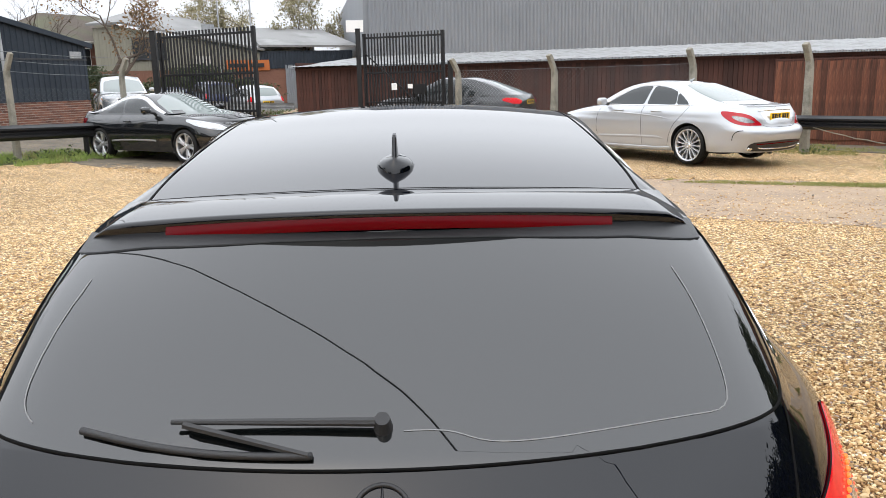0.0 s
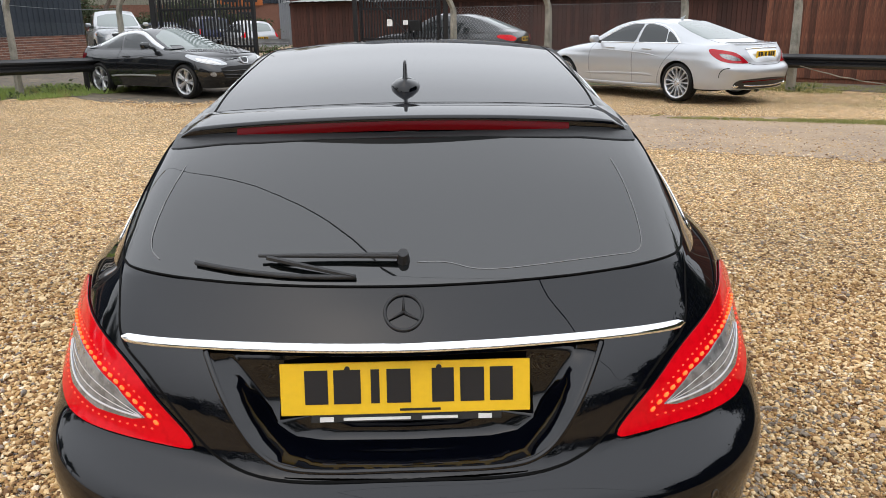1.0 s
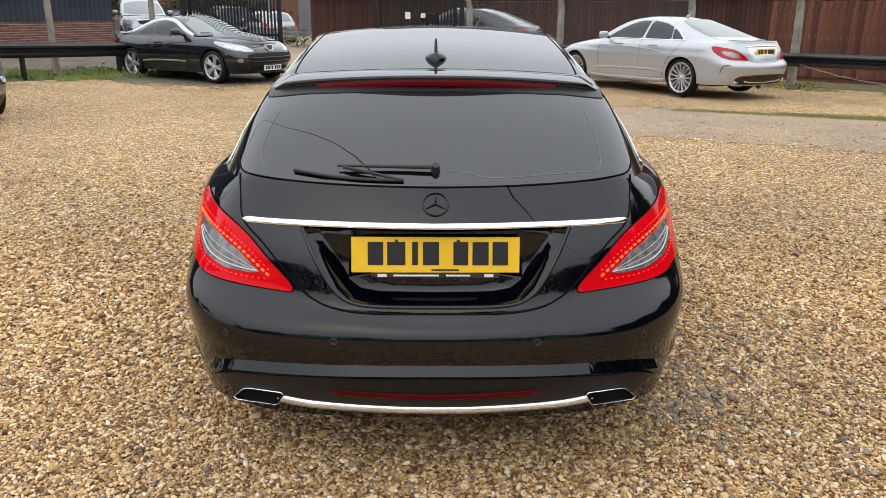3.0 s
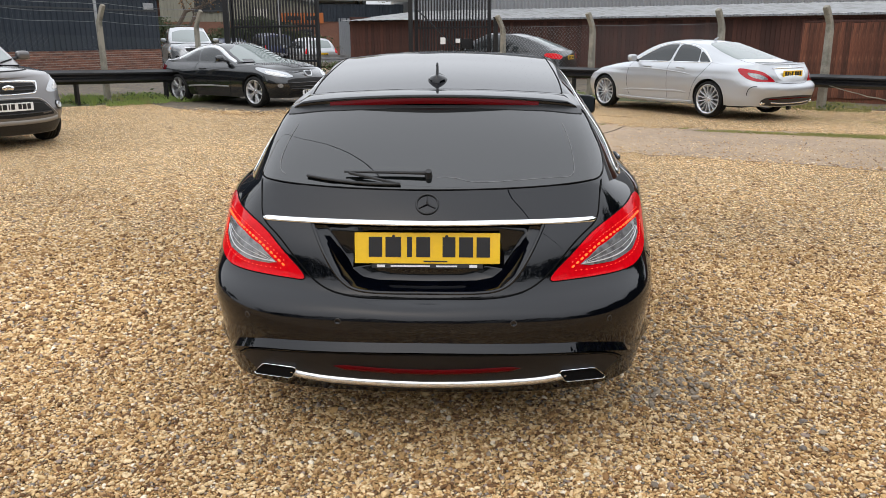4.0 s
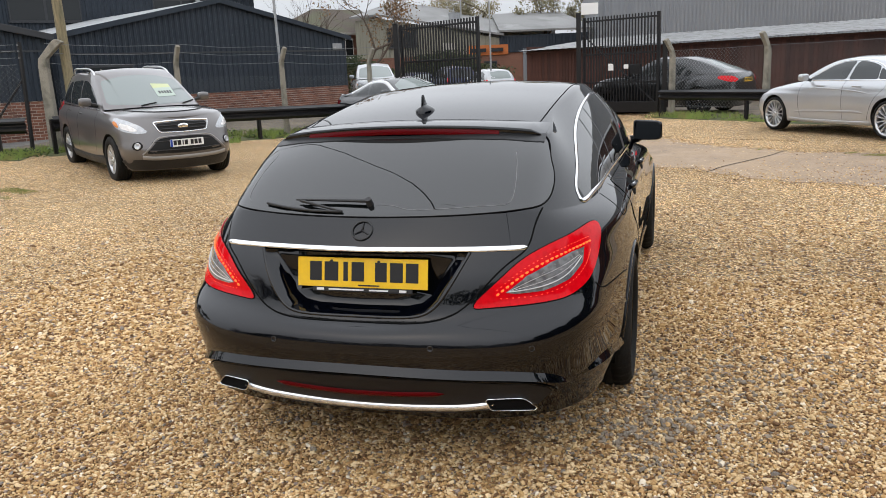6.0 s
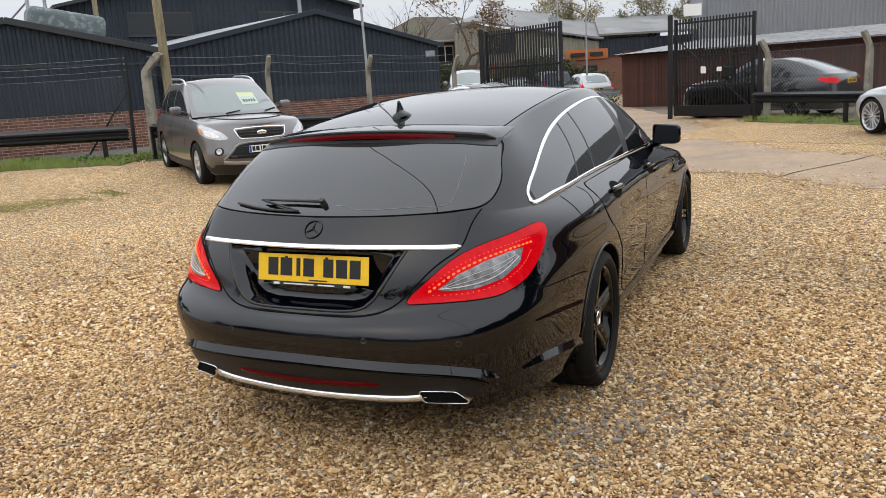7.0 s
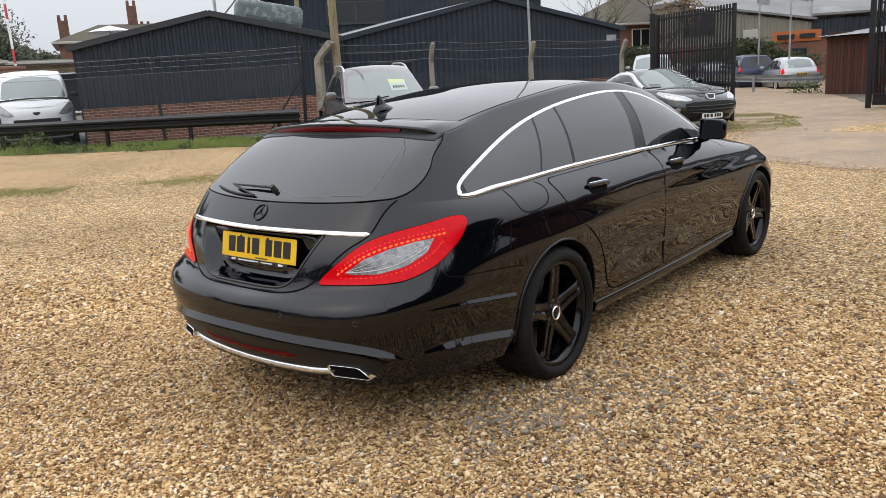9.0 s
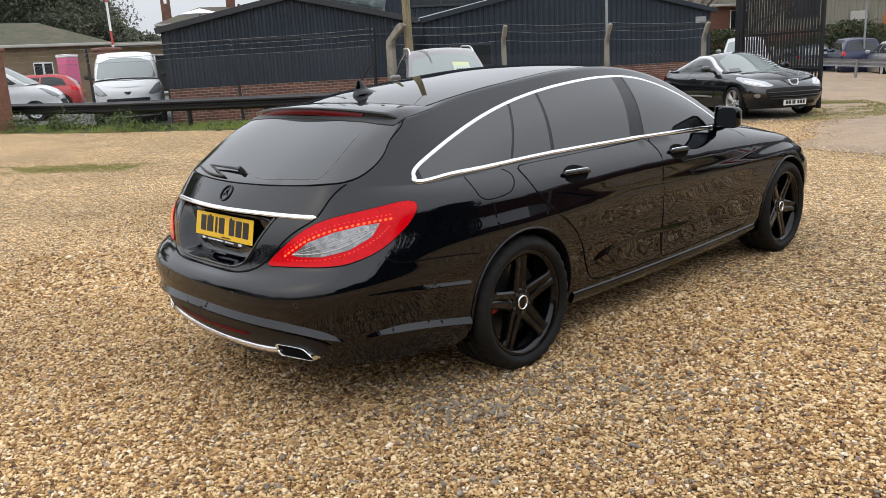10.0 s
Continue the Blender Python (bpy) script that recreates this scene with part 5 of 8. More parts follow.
# grey-brown compact off-roader
SUV = dict(L=4.44, W=1.84, ra=.86, fa=3.55, R=.355, belt=1.06, tail_z=1.08, nose_z=.965, tail_in=.13, nose_in=.20,
    mid=[(0, .26, 1.32), (.32, .27, 1.32), (.58, .30, 1.32), (.70, .38, 1.31), (.745, .75, 1.32), (.75, 1.3, 1.34), (.755, 1.9, 1.35), (.755, 2.4, 1.30), (.79, 3.0, 1.06)],
    top=[(0, .42, 1.60), (.30, .43, 1.60), (.50, .45, 1.585), (.60, .50, 1.565), (.62, .85, 1.605), (.625, 1.35, 1.63), (.63, 1.8, 1.63), (.645, 2.15, 1.585), (.78, 3.03, 1.075)],
    crown=([(0, .035), (.3, .04), (.6, .045), (.8, .05), (1, .03)], [(0, -.06), (.4, 0), (.75, .10), (1, .26)]), bonnet=([(0, .03), (.5, .07), (1, 0)], [(0, .26), (.5, .12), (1, 0)]), wheel=("suv", .225, 7, .10), mirror=(2.72, 1.2),
    panels=[([(-.58, 1.12), (-.52, 1.49), (0, 1.54), (.52, 1.49), (.58, 1.12), (0, 1.10)], "rear", "rear_window", "side_glass", .004, False, "dark rear window"),
            ([(.56, .93), (.60, 1.08), (.72, 1.15), (.84, 1.11), (.83, .98), (.68, .90)], "diag", "tail_lamp", "lamp_red", .008, True, "red tail lamp"),
            ([(.45, 1.13), (.52, 1.42), (.85, 1.47), (.98, 1.48), (1.02, 1.11)], "right", "side_window", "side_glass", .004, True, "dark side window"),
            ([(1.07, 1.11), (1.03, 1.48), (1.5, 1.51), (1.66, 1.51), (1.70, 1.10)], "right", "side_window", "side_glass", .004, True, "dark side window"),
            ([(1.76, 1.10), (1.72, 1.51), (2.0, 1.50), (2.25, 1.42), (2.55, 1.26), (2.80, 1.10)], "right", "side_window", "side_glass", .004, True, "dark side window"),
            ([(-.70, 1.155), (-.61, 1.50), (-.3, 1.57), (0, 1.59), (.3, 1.57), (.61, 1.50), (.70, 1.155), (.35, 1.135), (0, 1.13), (-.35, 1.135)], "front", "windscreen", "screen", .004, False, "large windscreen"),
            ([(-.40, .90), (-.355, .79), (0, .775), (.355, .79), (.40, .90), (0, .92)], "front", "grille", "fog", .004, False, "slim black grille"),
            ([(-.60, .475), (-.40, .68), (-.2, .70), (.2, .70), (.40, .68), (.60, .475), (0, .455)], "front", "lower_grille", "fog", .004, False, "black lower grille"),
            (to_nose((.40, 4.20, .785), (.47, 4.10, .88), (.62, 3.95, .955), (.78, 3.72, .995), (.88, 3.70, .965), (.90, 3.85, .86), (.80, 4.05, .80), (.58, 4.2, .765)), "nose", "headlamp", "lamp_clear", .008, True, "clear swept headlamp"),
            (to_nose((.50, 4.12, .81), (.60, 4.0, .89), (.72, 3.85, .925), (.76, 3.92, .85), (.64, 4.1, .80)), "nose", "lamp_reflector", "lamp_inner", .011, True, "silver reflector in the headlamp"),
            (to_nose((.80, 3.80, .94), (.885, 3.72, .94), (.89, 3.85, .87), (.82, 3.95, .85)), "nose", "indicator", "lamp_amber", .011, True, "amber indicator"),
            ([(-.86, .37), (-.70, .385), (0, .36), (.70, .385), (.86, .37), (.74, .215), (-.74, .215)], "front", "lower_valance", "plastic", .006, False, "dark plastic lower valance"),
            ([(.62, .64), (.70, .66), (.76, .60), (.74, .52), (.64, .54)], "front", "fog_surround", "fog", .005, True, "black fog lamp surround")],
    lines=[([(-.42, .918), (-.2, .93), (0, .934), (.2, .93), (.42, .918)], "front", .026, "grille_trim", "chrome", .012, False, "chrome grille trim"), ([(-.42, .91), (-.40, .86), (-.36, .785), (-.30, .772), (0, .765), (.30, .772), (.36, .785), (.40, .86), (.42, .91)], "front", .014, "grille_trim", "chrome", .010, False, ""),
           ([(-.37, .865), (0, .865), (.37, .865)], "front", .016, "grille_bar", "plastic", .012, False, ""), ([(-.36, .82), (0, .82), (.36, .82)], "front", .016, "grille_bar", "plastic", .012, False, ""),
           ([(-.64, .42), (-.5, .40), (0, .39), (.5, .40), (.64, .42)], "front", .07, "skid_plate", "skid_grey", .014, False, "silver-grey skid plate"), ([(-.64, .465), (-.52, .59), (-.42, .685), (-.30, .71), (0, .716), (.30, .71), (.42, .685), (.52, .59), (.64, .465)], "front", .02, "grille_frame", "skid_grey", .012, False, "grey frame of the lower grille"), ([(-.50, .64), (0, .648), (.50, .64)], "front", .014, "grille_bar", "plastic", .01, False, ""), ([(-.55, .52), (0, .51), (.55, .52)], "front", .014, "grille_bar", "plastic", .01, False, ""),
           ([(.35, .33), (1.2, .27), (2.6, .27), (3.2, .31)], "right", .15, "sill_guard", "plastic", .02, True, "dark plastic sill"), ([(1.72, 1.07), (1.76, .7), (1.72, .38)], "right", .008, "door_seam", "seam", .0008, True, ""), ([(2.85, 1.04), (2.88, .7), (2.8, .40)], "right", .008, "door_seam", "seam", .0008, True, ""),
           ([(.98, 1.07), (.95, .9), (1.2, .72), (1.3, .4)], "right", .008, "door_seam", "seam", .0008, True, ""), ([(1.86, .98), (2.05, .98)], "right", .03, "door_handle", "paint", .025, True, ""), ([(1.05, 1.0), (1.24, 1.0)], "right", .03, "door_handle", "paint", .025, True, ""),
           ([(.45, 1.085), (1.5, 1.075), (2.85, 1.075)], "right", .016, "window_trim", "chrome", .006, True, "chrome window trim"), ([(-.6, 1.075), (0, 1.06), (.6, 1.075)], "front", .03, "wiper_cowl", "fog", .006, False, "")],
    plates=[("front", (0, .60), (.52, .111), "w")])
# dark sloping-tail off-road coupe
SLOPE = dict(L=4.75, W=1.92, ra=1.05, fa=3.9, R=.37, belt=1.05, tail_z=1.10, nose_z=.92, tail_in=.13, nose_in=.25,
    mid=[(0, .45, 1.22), (.30, .46, 1.22), (.56, .49, 1.21), (.69, .56, 1.19), (.74, .95, 1.20), (.75, 1.5, 1.28), (.755, 2.1, 1.31), (.76, 2.65, 1.27), (.80, 3.3, 1.05)],
    top=[(0, 1.20, 1.50), (.28, 1.21, 1.495), (.46, 1.22, 1.48), (.56, 1.22, 1.455), (.575, 1.45, 1.51), (.585, 1.8, 1.54), (.60, 2.2, 1.545), (.625, 2.55, 1.50), (.78, 3.33, 1.065)],
    crown=SALOON["crown"], bonnet=SALOON["bonnet"], wheel=("slope", .26, 10, .1), mirror=(3.05, 1.15),
    panels=[([(-.52, 1.18), (-.44, 1.43), (0, 1.47), (.44, 1.43), (.52, 1.18), (0, 1.17)], "rear", "rear_window", "screen", .004, False, "rear window"),
            ([(1.05, 1.09), (1.2, 1.25), (1.5, 1.38), (1.9, 1.45), (2.0, 1.09)], "right", "side_window", "side_glass", .004, True, ""), ([(2.06, 1.09), (2.0, 1.46), (2.35, 1.46), (2.7, 1.33), (3.1, 1.09)], "right", "side_window", "side_glass", .004, True, ""),
            ([(-.60, 1.10), (-.52, 1.40), (0, 1.50), (.52, 1.40), (.60, 1.10)], "front", "windscreen", "screen", .004, False, ""),
            ([(.40, .93), (.6, 1.02), (.92, 1.03), (.98, .96), (.75, .88), (.5, .86)], "diag", "tail_lamp", "red_lens", .008, True, "red tail lamp")],
    lines=[([(2.03, 1.05), (2.06, .8), (2.02, .4)], "right", .008, "door_seam", "seam", .0008, True, ""), ([(.9, 1.09), (2, 1.08), (3.2, 1.075)], "right", .014, "window_trim", "plastic", .005, True, "")],
    plates=[("rear", (0, .90), (.52, .111), "y")])
# plain hatchback and estate for the far rows
HATCH = dict(L=4.2, W=1.76, ra=.75, fa=3.35, R=.31, belt=.95, tail_z=.98, nose_z=.76, tail_in=.13, nose_in=.25,
    mid=[(0, .28, 1.18), (.30, .29, 1.18), (.54, .32, 1.17), (.66, .40, 1.16), (.70, .75, 1.18), (.71, 1.2, 1.20), (.715, 1.75, 1.21), (.72, 2.2, 1.17), (.75, 2.8, .95)],
    top=[(0, .55, 1.40), (.28, .56, 1.40), (.46, .58, 1.385), (.55, .62, 1.365), (.56, .95, 1.415), (.565, 1.35, 1.43), (.57, 1.7, 1.425), (.59, 2.02, 1.38), (.74, 2.83, .96)],
    crown=SUV["crown"], bonnet=SUV["bonnet"], wheel=("hatch", .2, 7, .09), mirror=(2.55, 1.05),
    panels=[([(-.52, 1.02), (-.46, 1.32), (0, 1.37), (.46, 1.32), (.52, 1.02), (0, 1.0)], "rear", "rear_window", "screen", .004, False, ""), ([(.55, 1.0), (.68, 1.25), (1.0, 1.33), (1.45, 1.34), (1.5, .985)], "right", "side_window", "side_glass", .004, True, ""),
            ([(1.56, .985), (1.52, 1.34), (1.85, 1.33), (2.2, 1.18), (2.55, .985)], "right", "side_window", "side_glass", .004, True, ""), ([(-.58, .99), (-.5, 1.30), (0, 1.39), (.5, 1.30), (.58, .99)], "front", "windscreen", "screen", .004, False, ""),
            ([(.50, .80), (.62, .98), (.80, .98), (.82, .78), (.6, .74)], "diag", "tail_lamp", "red_lens", .008, True, "red tail lamp"), ([(.40, .68), (.55, .78), (.74, .80), (.76, .70), (.5, .63)], "front", "headlamp", "lamp_clear", .006, True, ""), ([(-.4, .62), (-.35, .45), (.35, .45), (.4, .62)], "front", "grille", "fog", .004, False, "")],
    lines=[([(1.53, .95), (1.56, .7), (1.52, .35)], "right", .008, "door_seam", "seam", .0008, True, "")], plates=[("rear", (0, .72), (.52, .111), "y")], step=.09)
# panel van
VAN = dict(L=4.8, W=1.9, ra=.95, fa=3.95, R=.33, belt=1.18, tail_z=1.18, nose_z=.98, tail_in=.06, nose_in=.22,
    mid=[(0, .07, 1.55), (.36, .07, 1.55), (.66, .09, 1.55), (.82, .15, 1.55), (.85, .6, 1.55), (.855, 1.3, 1.55), (.855, 2.2, 1.55), (.84, 3.0, 1.52), (.82, 3.75, 1.18)],
    top=[(0, .12, 1.90), (.36, .12, 1.90), (.62, .14, 1.90), (.74, .2, 1.885), (.745, .6, 1.90), (.745, 1.3, 1.905), (.745, 2.1, 1.90), (.72, 2.75, 1.85), (.80, 3.78, 1.20)],
    crown=([(0, .04), (.3, .05), (.6, .05), (.8, .06), (1, .04)], [(0, -.05), (.4, 0), (.75, .10), (1, .25)]), bonnet=([(0, .04), (.5, .06), (1, 0)], [(0, .25), (.5, .12), (1, 0)]), wheel=("van", .2, 7, .09), mirror=(3.35, 1.3), mirror_paint=False,
    panels=[([(-.78, 1.23), (-.70, 1.68), (-.4, 1.78), (0, 1.81), (.4, 1.78), (.70, 1.68), (.78, 1.23), (0, 1.20)], "front", "windscreen", "screen", .004, False, "large windscreen"), ([(2.45, 1.24), (2.45, 1.68), (2.85, 1.68), (3.2, 1.5), (3.5, 1.24)], "right", "side_window", "side_glass", .004, True, ""),
            ([(.50, .79), (.60, .90), (.74, 1.04), (.83, 1.10), (.86, .98), (.83, .84), (.70, .77)], "front", "headlamp", "clear_lens", .008, True, "clear headlamp"), ([(-.11, .87), (.11, .87), (.06, .81), (0, .78), (-.06, .81)], "front", "badge", "fog", .008, False, "plain dark badge"), ([(-.56, .70), (-.5, .48), (.5, .48), (.56, .70)], "front", "grille", "fog", .004, False, "black grille"), ([(-.8, .44), (-.75, .24), (.75, .24), (.8, .44)], "front", "bumper", "plastic", .006, False, "dark bumper")],
    lines=[([(2.4, 1.7), (2.4, .8), (2.42, .35)], "right", .01, "door_seam", "seam", .0008, True, ""), ([(-.6, 1.185), (0, 1.165), (.6, 1.185)], "front", .03, "wiper_cowl", "fog", .006, False, "")], step=.03)


def fit_paint(spec, paint):
    """The same car with paint on the parts that are painted."""
    s = dict(spec)
    s["panels"] = [(p, c, n, paint if m == "paint_" else m, o, f, l) for p, c, n, m, o, f, l in spec["panels"]]
    return s


sal, sal_s = build_car("saloon_car", "silver-white four-door saloon car on the gravel edge", pose_car((5.827, 11.845), (-.526, .85), .03), fit_paint(SALOON, M["silver_white"]), M["silver_white"], M["rim_silver"])
for x in (-.6, .6):
    part("exhaust_tip", box((.17, .12, .05), (x, .125, .305), .018), M["chrome"], sal, "chrome exhaust tip")
emblem(sal_s, "rear", (0, .94), .038, M["chrome"], sal)
part("aerial_fin", rod((0, 1.84, 1.385), (0, 1.76, 1.44), .03, .004, 6), M["silver_white"], sal)
cou, cou_s = build_car("coupe_car", "black coupe with silver roof arches near the gate", pose_car((-7.07, 17.14), (.845, -.535), .02), COUPE, M["black_metal"], M["rim_silver"])
part("badge", prism([(-.115, .07), (.115, .07), (.10, -.02), (.06, -.07), (-.06, -.07), (-.10, -.02)], .02), M["alu"], cou, "plain silver shield badge").matrix_basis = Matrix.Translation(cou_s.hit("front", 0, .70, .016)[0]) @ Matrix.Rotation(radians(32), 4, "X")
shield = part("badge_field", prism([(-.085, .05), (.085, .05), (.07, -.02), (.04, -.05), (-.04, -.05), (-.07, -.02)], .006), M["plastic"], cou, "dark field of the badge")
shield.matrix_basis = Matrix.Translation(cou_s.hit("front", 0, .70, .022)[0]) @ Matrix.Rotation(radians(32), 4, "X") @ Matrix.Translation((0, .018, 0))
suv, suv_s = build_car("off_road_car", "grey-brown compact off-road car with price card", pose_car((-9.72, 10.45), (.81, -.58), .15, -2.0), SUV, M["grey_brown"], M["rim_silver"])
part("badge", mesh_of("badge", *lathe([(0, .001), (.008, .07), (.0, .08)], 20, "z"), M["chrome"], True), None, suv, "plain oval badge").matrix_basis = Matrix.Translation(suv_s.hit("front", 0, .845, .018)[0]) @ Matrix.Rotation(radians(-90), 4, "X") @ Matrix.Diagonal((1, .5, 1, 1))
M["euro_blue"] = material("blue_band", (.02, .06, .35), .4)
for o in suv.children:
    if o.name.startswith("number_plate"):
        bars(o, [(-.240, 0, .034, .106)], M["euro_blue"], "blue_band")
for s in (1, -1):
    pts = [(s * .60, .7, 1.60), (s * .605, .8, 1.675), (s * .61, 1.2, 1.70), (s * .61, 1.7, 1.70), (s * .615, 2.0, 1.655), (s * .62, 2.12, 1.59)]
    part("roof_rail", mesh_of("roof_rail", *tube(curve2(pts, 20), .018, 8), M["alu"], True), None, suv, "silver roof rail")
    c, n = suv_s.hit("front", s * .69, .59, .006)
    q = part("fog_lamp", mesh_of("fog", *lathe([(.01, .001), (.012, .035), (.02, .045), (.0, .05)], 20, "z"), M["lamp_clear"], True), None, suv, "round fog lamp")
    q.matrix_basis = Matrix.Translation(c) @ n.to_track_quat("Z", "Y").to_matrix().to_4x4()
    part("wiper", rod(suv_s.hit("front", -.1 + .35 * s, 1.115, .012)[0], suv_s.hit("front", -.35 + .35 * s, 1.15, .012)[0], .01, sides=5), M["fog"], suv)
suv_s.patch("price_card", [(-.10, 1.24), (-.10, 1.37), (-.42, 1.37), (-.42, 1.24)], "front", material("card_green", (.36, .44, .36), .3, coat=.6), suv, .010, .06, "pale green price card with dark bars")
suv_s.patch("price_card_head", [(-.10, 1.37), (-.10, 1.44), (-.42, 1.42), (-.42, 1.37)], "front", material("card_yellow", (.46, .50, .22), .3, coat=.6), suv, .010, .06, "yellow head of the price card")
for x in (-.16, -.21, -.26, -.31, -.36):
    suv_s.patch("price_bar", [(x - .018, 1.28), (x - .018, 1.32), (x + .012, 1.32), (x + .012, 1.28)], "front", M["ink"], suv, .013, .03)
build_car("slope_car", "dark grey sloping-tail car behind the chain-link fence", pose_car((2.95, 20.75), (-.90, .436)), SLOPE, M["dark_grey"], M["rim_black"])
build_car("panel_van", "white panel van parked behind the barrier", pose_car((-23.6, 9.5), (.918, -.397), .28) @ Matrix.Scale(1.05, 4), VAN, M["car_white"], M["rim_silver"])
build_car("panel_van", "white van parked side-on in the car park", pose_car((-27.2, 3.6), (.45, .893), .34), VAN, M["car_white"], M["rim_black"])
build_car("hatchback_car", "red hatchback far over in the car park", pose_car((-30.9, 10.6), (-.45, -.89), gz(-31) + .0), HATCH, M["car_red"], M["rim_silver"])
build_car("off_road_car", "silver off-road car behind the fence beside the gate", pose_car((-12.2, 30.8), (.45, -.89), gz(-11)), SUV, M["silver"], M["rim_silver"])
build_car("hatchback_car", "silver hatchback parked beyond the guard rail", pose_car((-6.95, 34.6), (-.55, .83)), HATCH, M["silver"], M["rim_silver"])
build_car("estate_suv", "navy blue off-road car beyond the guard rail", pose_car((-9.3, 36.3), (-.55, .83)), SUV, M["navy"], M["rim_silver"])
build_car("hatchback_car", "navy blue hatchback beyond the guard rail", pose_car((-11.9, 37.8), (-.55, .83)), HATCH, M["navy"], M["rim_silver"])
build_car("hatchback_car", "dark grey hatchback far beyond the gate", pose_car((-14.4, 40.0), (-.55, .83)), HATCH, M["dark_grey"], M["rim_silver"])

# ---- the yard: ground, road, verge, fences, gates ----
def gravel_material(name, size=60.0, stones=False):
    m = bpy.data.materials.new(name)
    m.use_nodes = True
    nt = m.node_tree
    p = nt.nodes["Principled BSDF"]
    co = nt.nodes.new("ShaderNodeTexCoord").outputs["Object"]
    if stones:
        pick = nt.nodes.new("ShaderNodeNewGeometry").outputs["Random Per Island"]
    else:
        warp = nt.nodes.new("ShaderNodeTexNoise")
        warp.inputs["Scale"].default_value = size * .7
        nt.links.new(co, warp.inputs[0])
        mixv = nt.nodes.new("ShaderNodeMixRGB")
        mixv.inputs[0].default_value = .018
        nt.links.new(co, mixv.inputs[1]), nt.links.new(warp.outputs["Color"], mixv.inputs[2])
        vor = nt.nodes.new("ShaderNodeTexVoronoi")
        vor.inputs["Scale"].default_value = size
        nt.links.new(mixv.outputs[0], vor.inputs["Vector"])
        sep = nt.nodes.new("ShaderNodeSeparateColor")
        nt.links.new(vor.outputs["Color"], sep.inputs[0])
        pick = sep.outputs[0]
    ramp = nt.nodes.new("ShaderNodeValToRGB")
    cr = ramp.color_ramp
    cr.interpolation = "CONSTANT"
    stops = [(0, (0.502, 0.315, 0.133)), (.13, (0.675, 0.470, 0.239)), (.27, (0.299, 0.165, 0.069)), (.40, (0.811, 0.620, 0.371)), (.52, (0.531, 0.330, 0.148)), (.64, (0.164, 0.088, 0.042)), (.74, (0.714, 0.520, 0.297)), (.84, (0.405, 0.250, 0.117)), (.915, (0.328, 0.250, 0.201)), (.955, (0.212, 0.185, 0.159)), (.975, (0.849, 0.740, 0.572))]
    while len(cr.elements) < len(stops):
        cr.elements.new(.5)
    for e, (pos, c) in zip(cr.elements, stops):
        e.position, e.color = pos, (*c, 1)
    nt.links.new(pick, ramp.inputs[0])
    big = nt.nodes.new("ShaderNodeTexNoise")
    big.inputs["Scale"].default_value, big.inputs["Detail"].default_value = .45, 5
    nt.links.new(co, big.inputs[0])
    mr = nt.nodes.new("ShaderNodeMapRange")
    mr.inputs[1].default_value, mr.inputs[2].default_value, mr.inputs[3].default_value, mr.inputs[4].default_value = .3, .7, .78, 1.12
    nt.links.new(big.outputs["Fac"], mr.inputs[0])
    mul = nt.nodes.new("ShaderNodeMixRGB")
    mul.blend_type, mul.inputs[0].default_value = "MULTIPLY", 1
    nt.links.new(ramp.outputs[0], mul.inputs[1]), nt.links.new(mr.outputs[0], mul.inputs[2])
    last = mul.outputs[0]
    fine = nt.nodes.new("ShaderNodeTexNoise")
    fine.inputs["Scale"].default_value, fine.inputs["Detail"].default_value = 190, 4
    nt.links.new(co, fine.inputs[0])
    fr = nt.nodes.new("ShaderNodeMapRange")
    fr.inputs[1].default_value, fr.inputs[2].default_value, fr.inputs[3].default_value, fr.inputs[4].default_value = .25, .75, .8, 1.18
    nt.links.new(fine.outputs["Fac"], fr.inputs[0])
    mul2 = nt.nodes.new("ShaderNodeMixRGB")
    mul2.blend_type, mul2.inputs[0].default_value = "MULTIPLY", 1
    nt.links.new(last, mul2.inputs[1]), nt.links.new(fr.outputs[0], mul2.inputs[2])
    last = mul2.outputs[0]
    p.inputs["Roughness"].default_value = .85
    p.inputs["Specular IOR Level"].default_value = .25
    if not stones:
        mid = nt.nodes.new("ShaderNodeTexNoise")
        mid.inputs["Scale"].default_value, mid.inputs["Detail"].default_value, mid.inputs["Roughness"].default_value = 9, 8, .75
        nt.links.new(co, mid.inputs[0])
        md = nt.nodes.new("ShaderNodeMapRange")
        md.inputs[1].default_value, md.inputs[2].default_value, md.inputs[3].default_value, md.inputs[4].default_value = .32, .68, 1.2, 2.15
        nt.links.new(mid.outputs["Fac"], md.inputs[0])
        mul4 = nt.nodes.new("ShaderNodeMixRGB")
        mul4.blend_type, mul4.inputs[0].default_value = "MULTIPLY", 1
        nt.links.new(last, mul4.inputs[1]), nt.links.new(md.outputs[0], mul4.inputs[2])
        last = mul4.outputs[0]
        # the shade between stones is painted: colour is multiplied darker at cell edges
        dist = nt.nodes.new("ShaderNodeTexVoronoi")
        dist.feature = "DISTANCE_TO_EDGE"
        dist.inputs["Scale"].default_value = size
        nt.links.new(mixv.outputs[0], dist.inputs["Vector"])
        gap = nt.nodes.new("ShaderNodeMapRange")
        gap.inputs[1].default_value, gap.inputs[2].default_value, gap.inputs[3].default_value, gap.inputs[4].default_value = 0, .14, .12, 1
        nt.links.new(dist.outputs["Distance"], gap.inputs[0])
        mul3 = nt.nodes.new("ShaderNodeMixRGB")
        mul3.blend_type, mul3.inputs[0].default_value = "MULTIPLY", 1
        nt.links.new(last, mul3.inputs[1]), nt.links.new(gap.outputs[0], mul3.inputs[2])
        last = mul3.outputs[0]
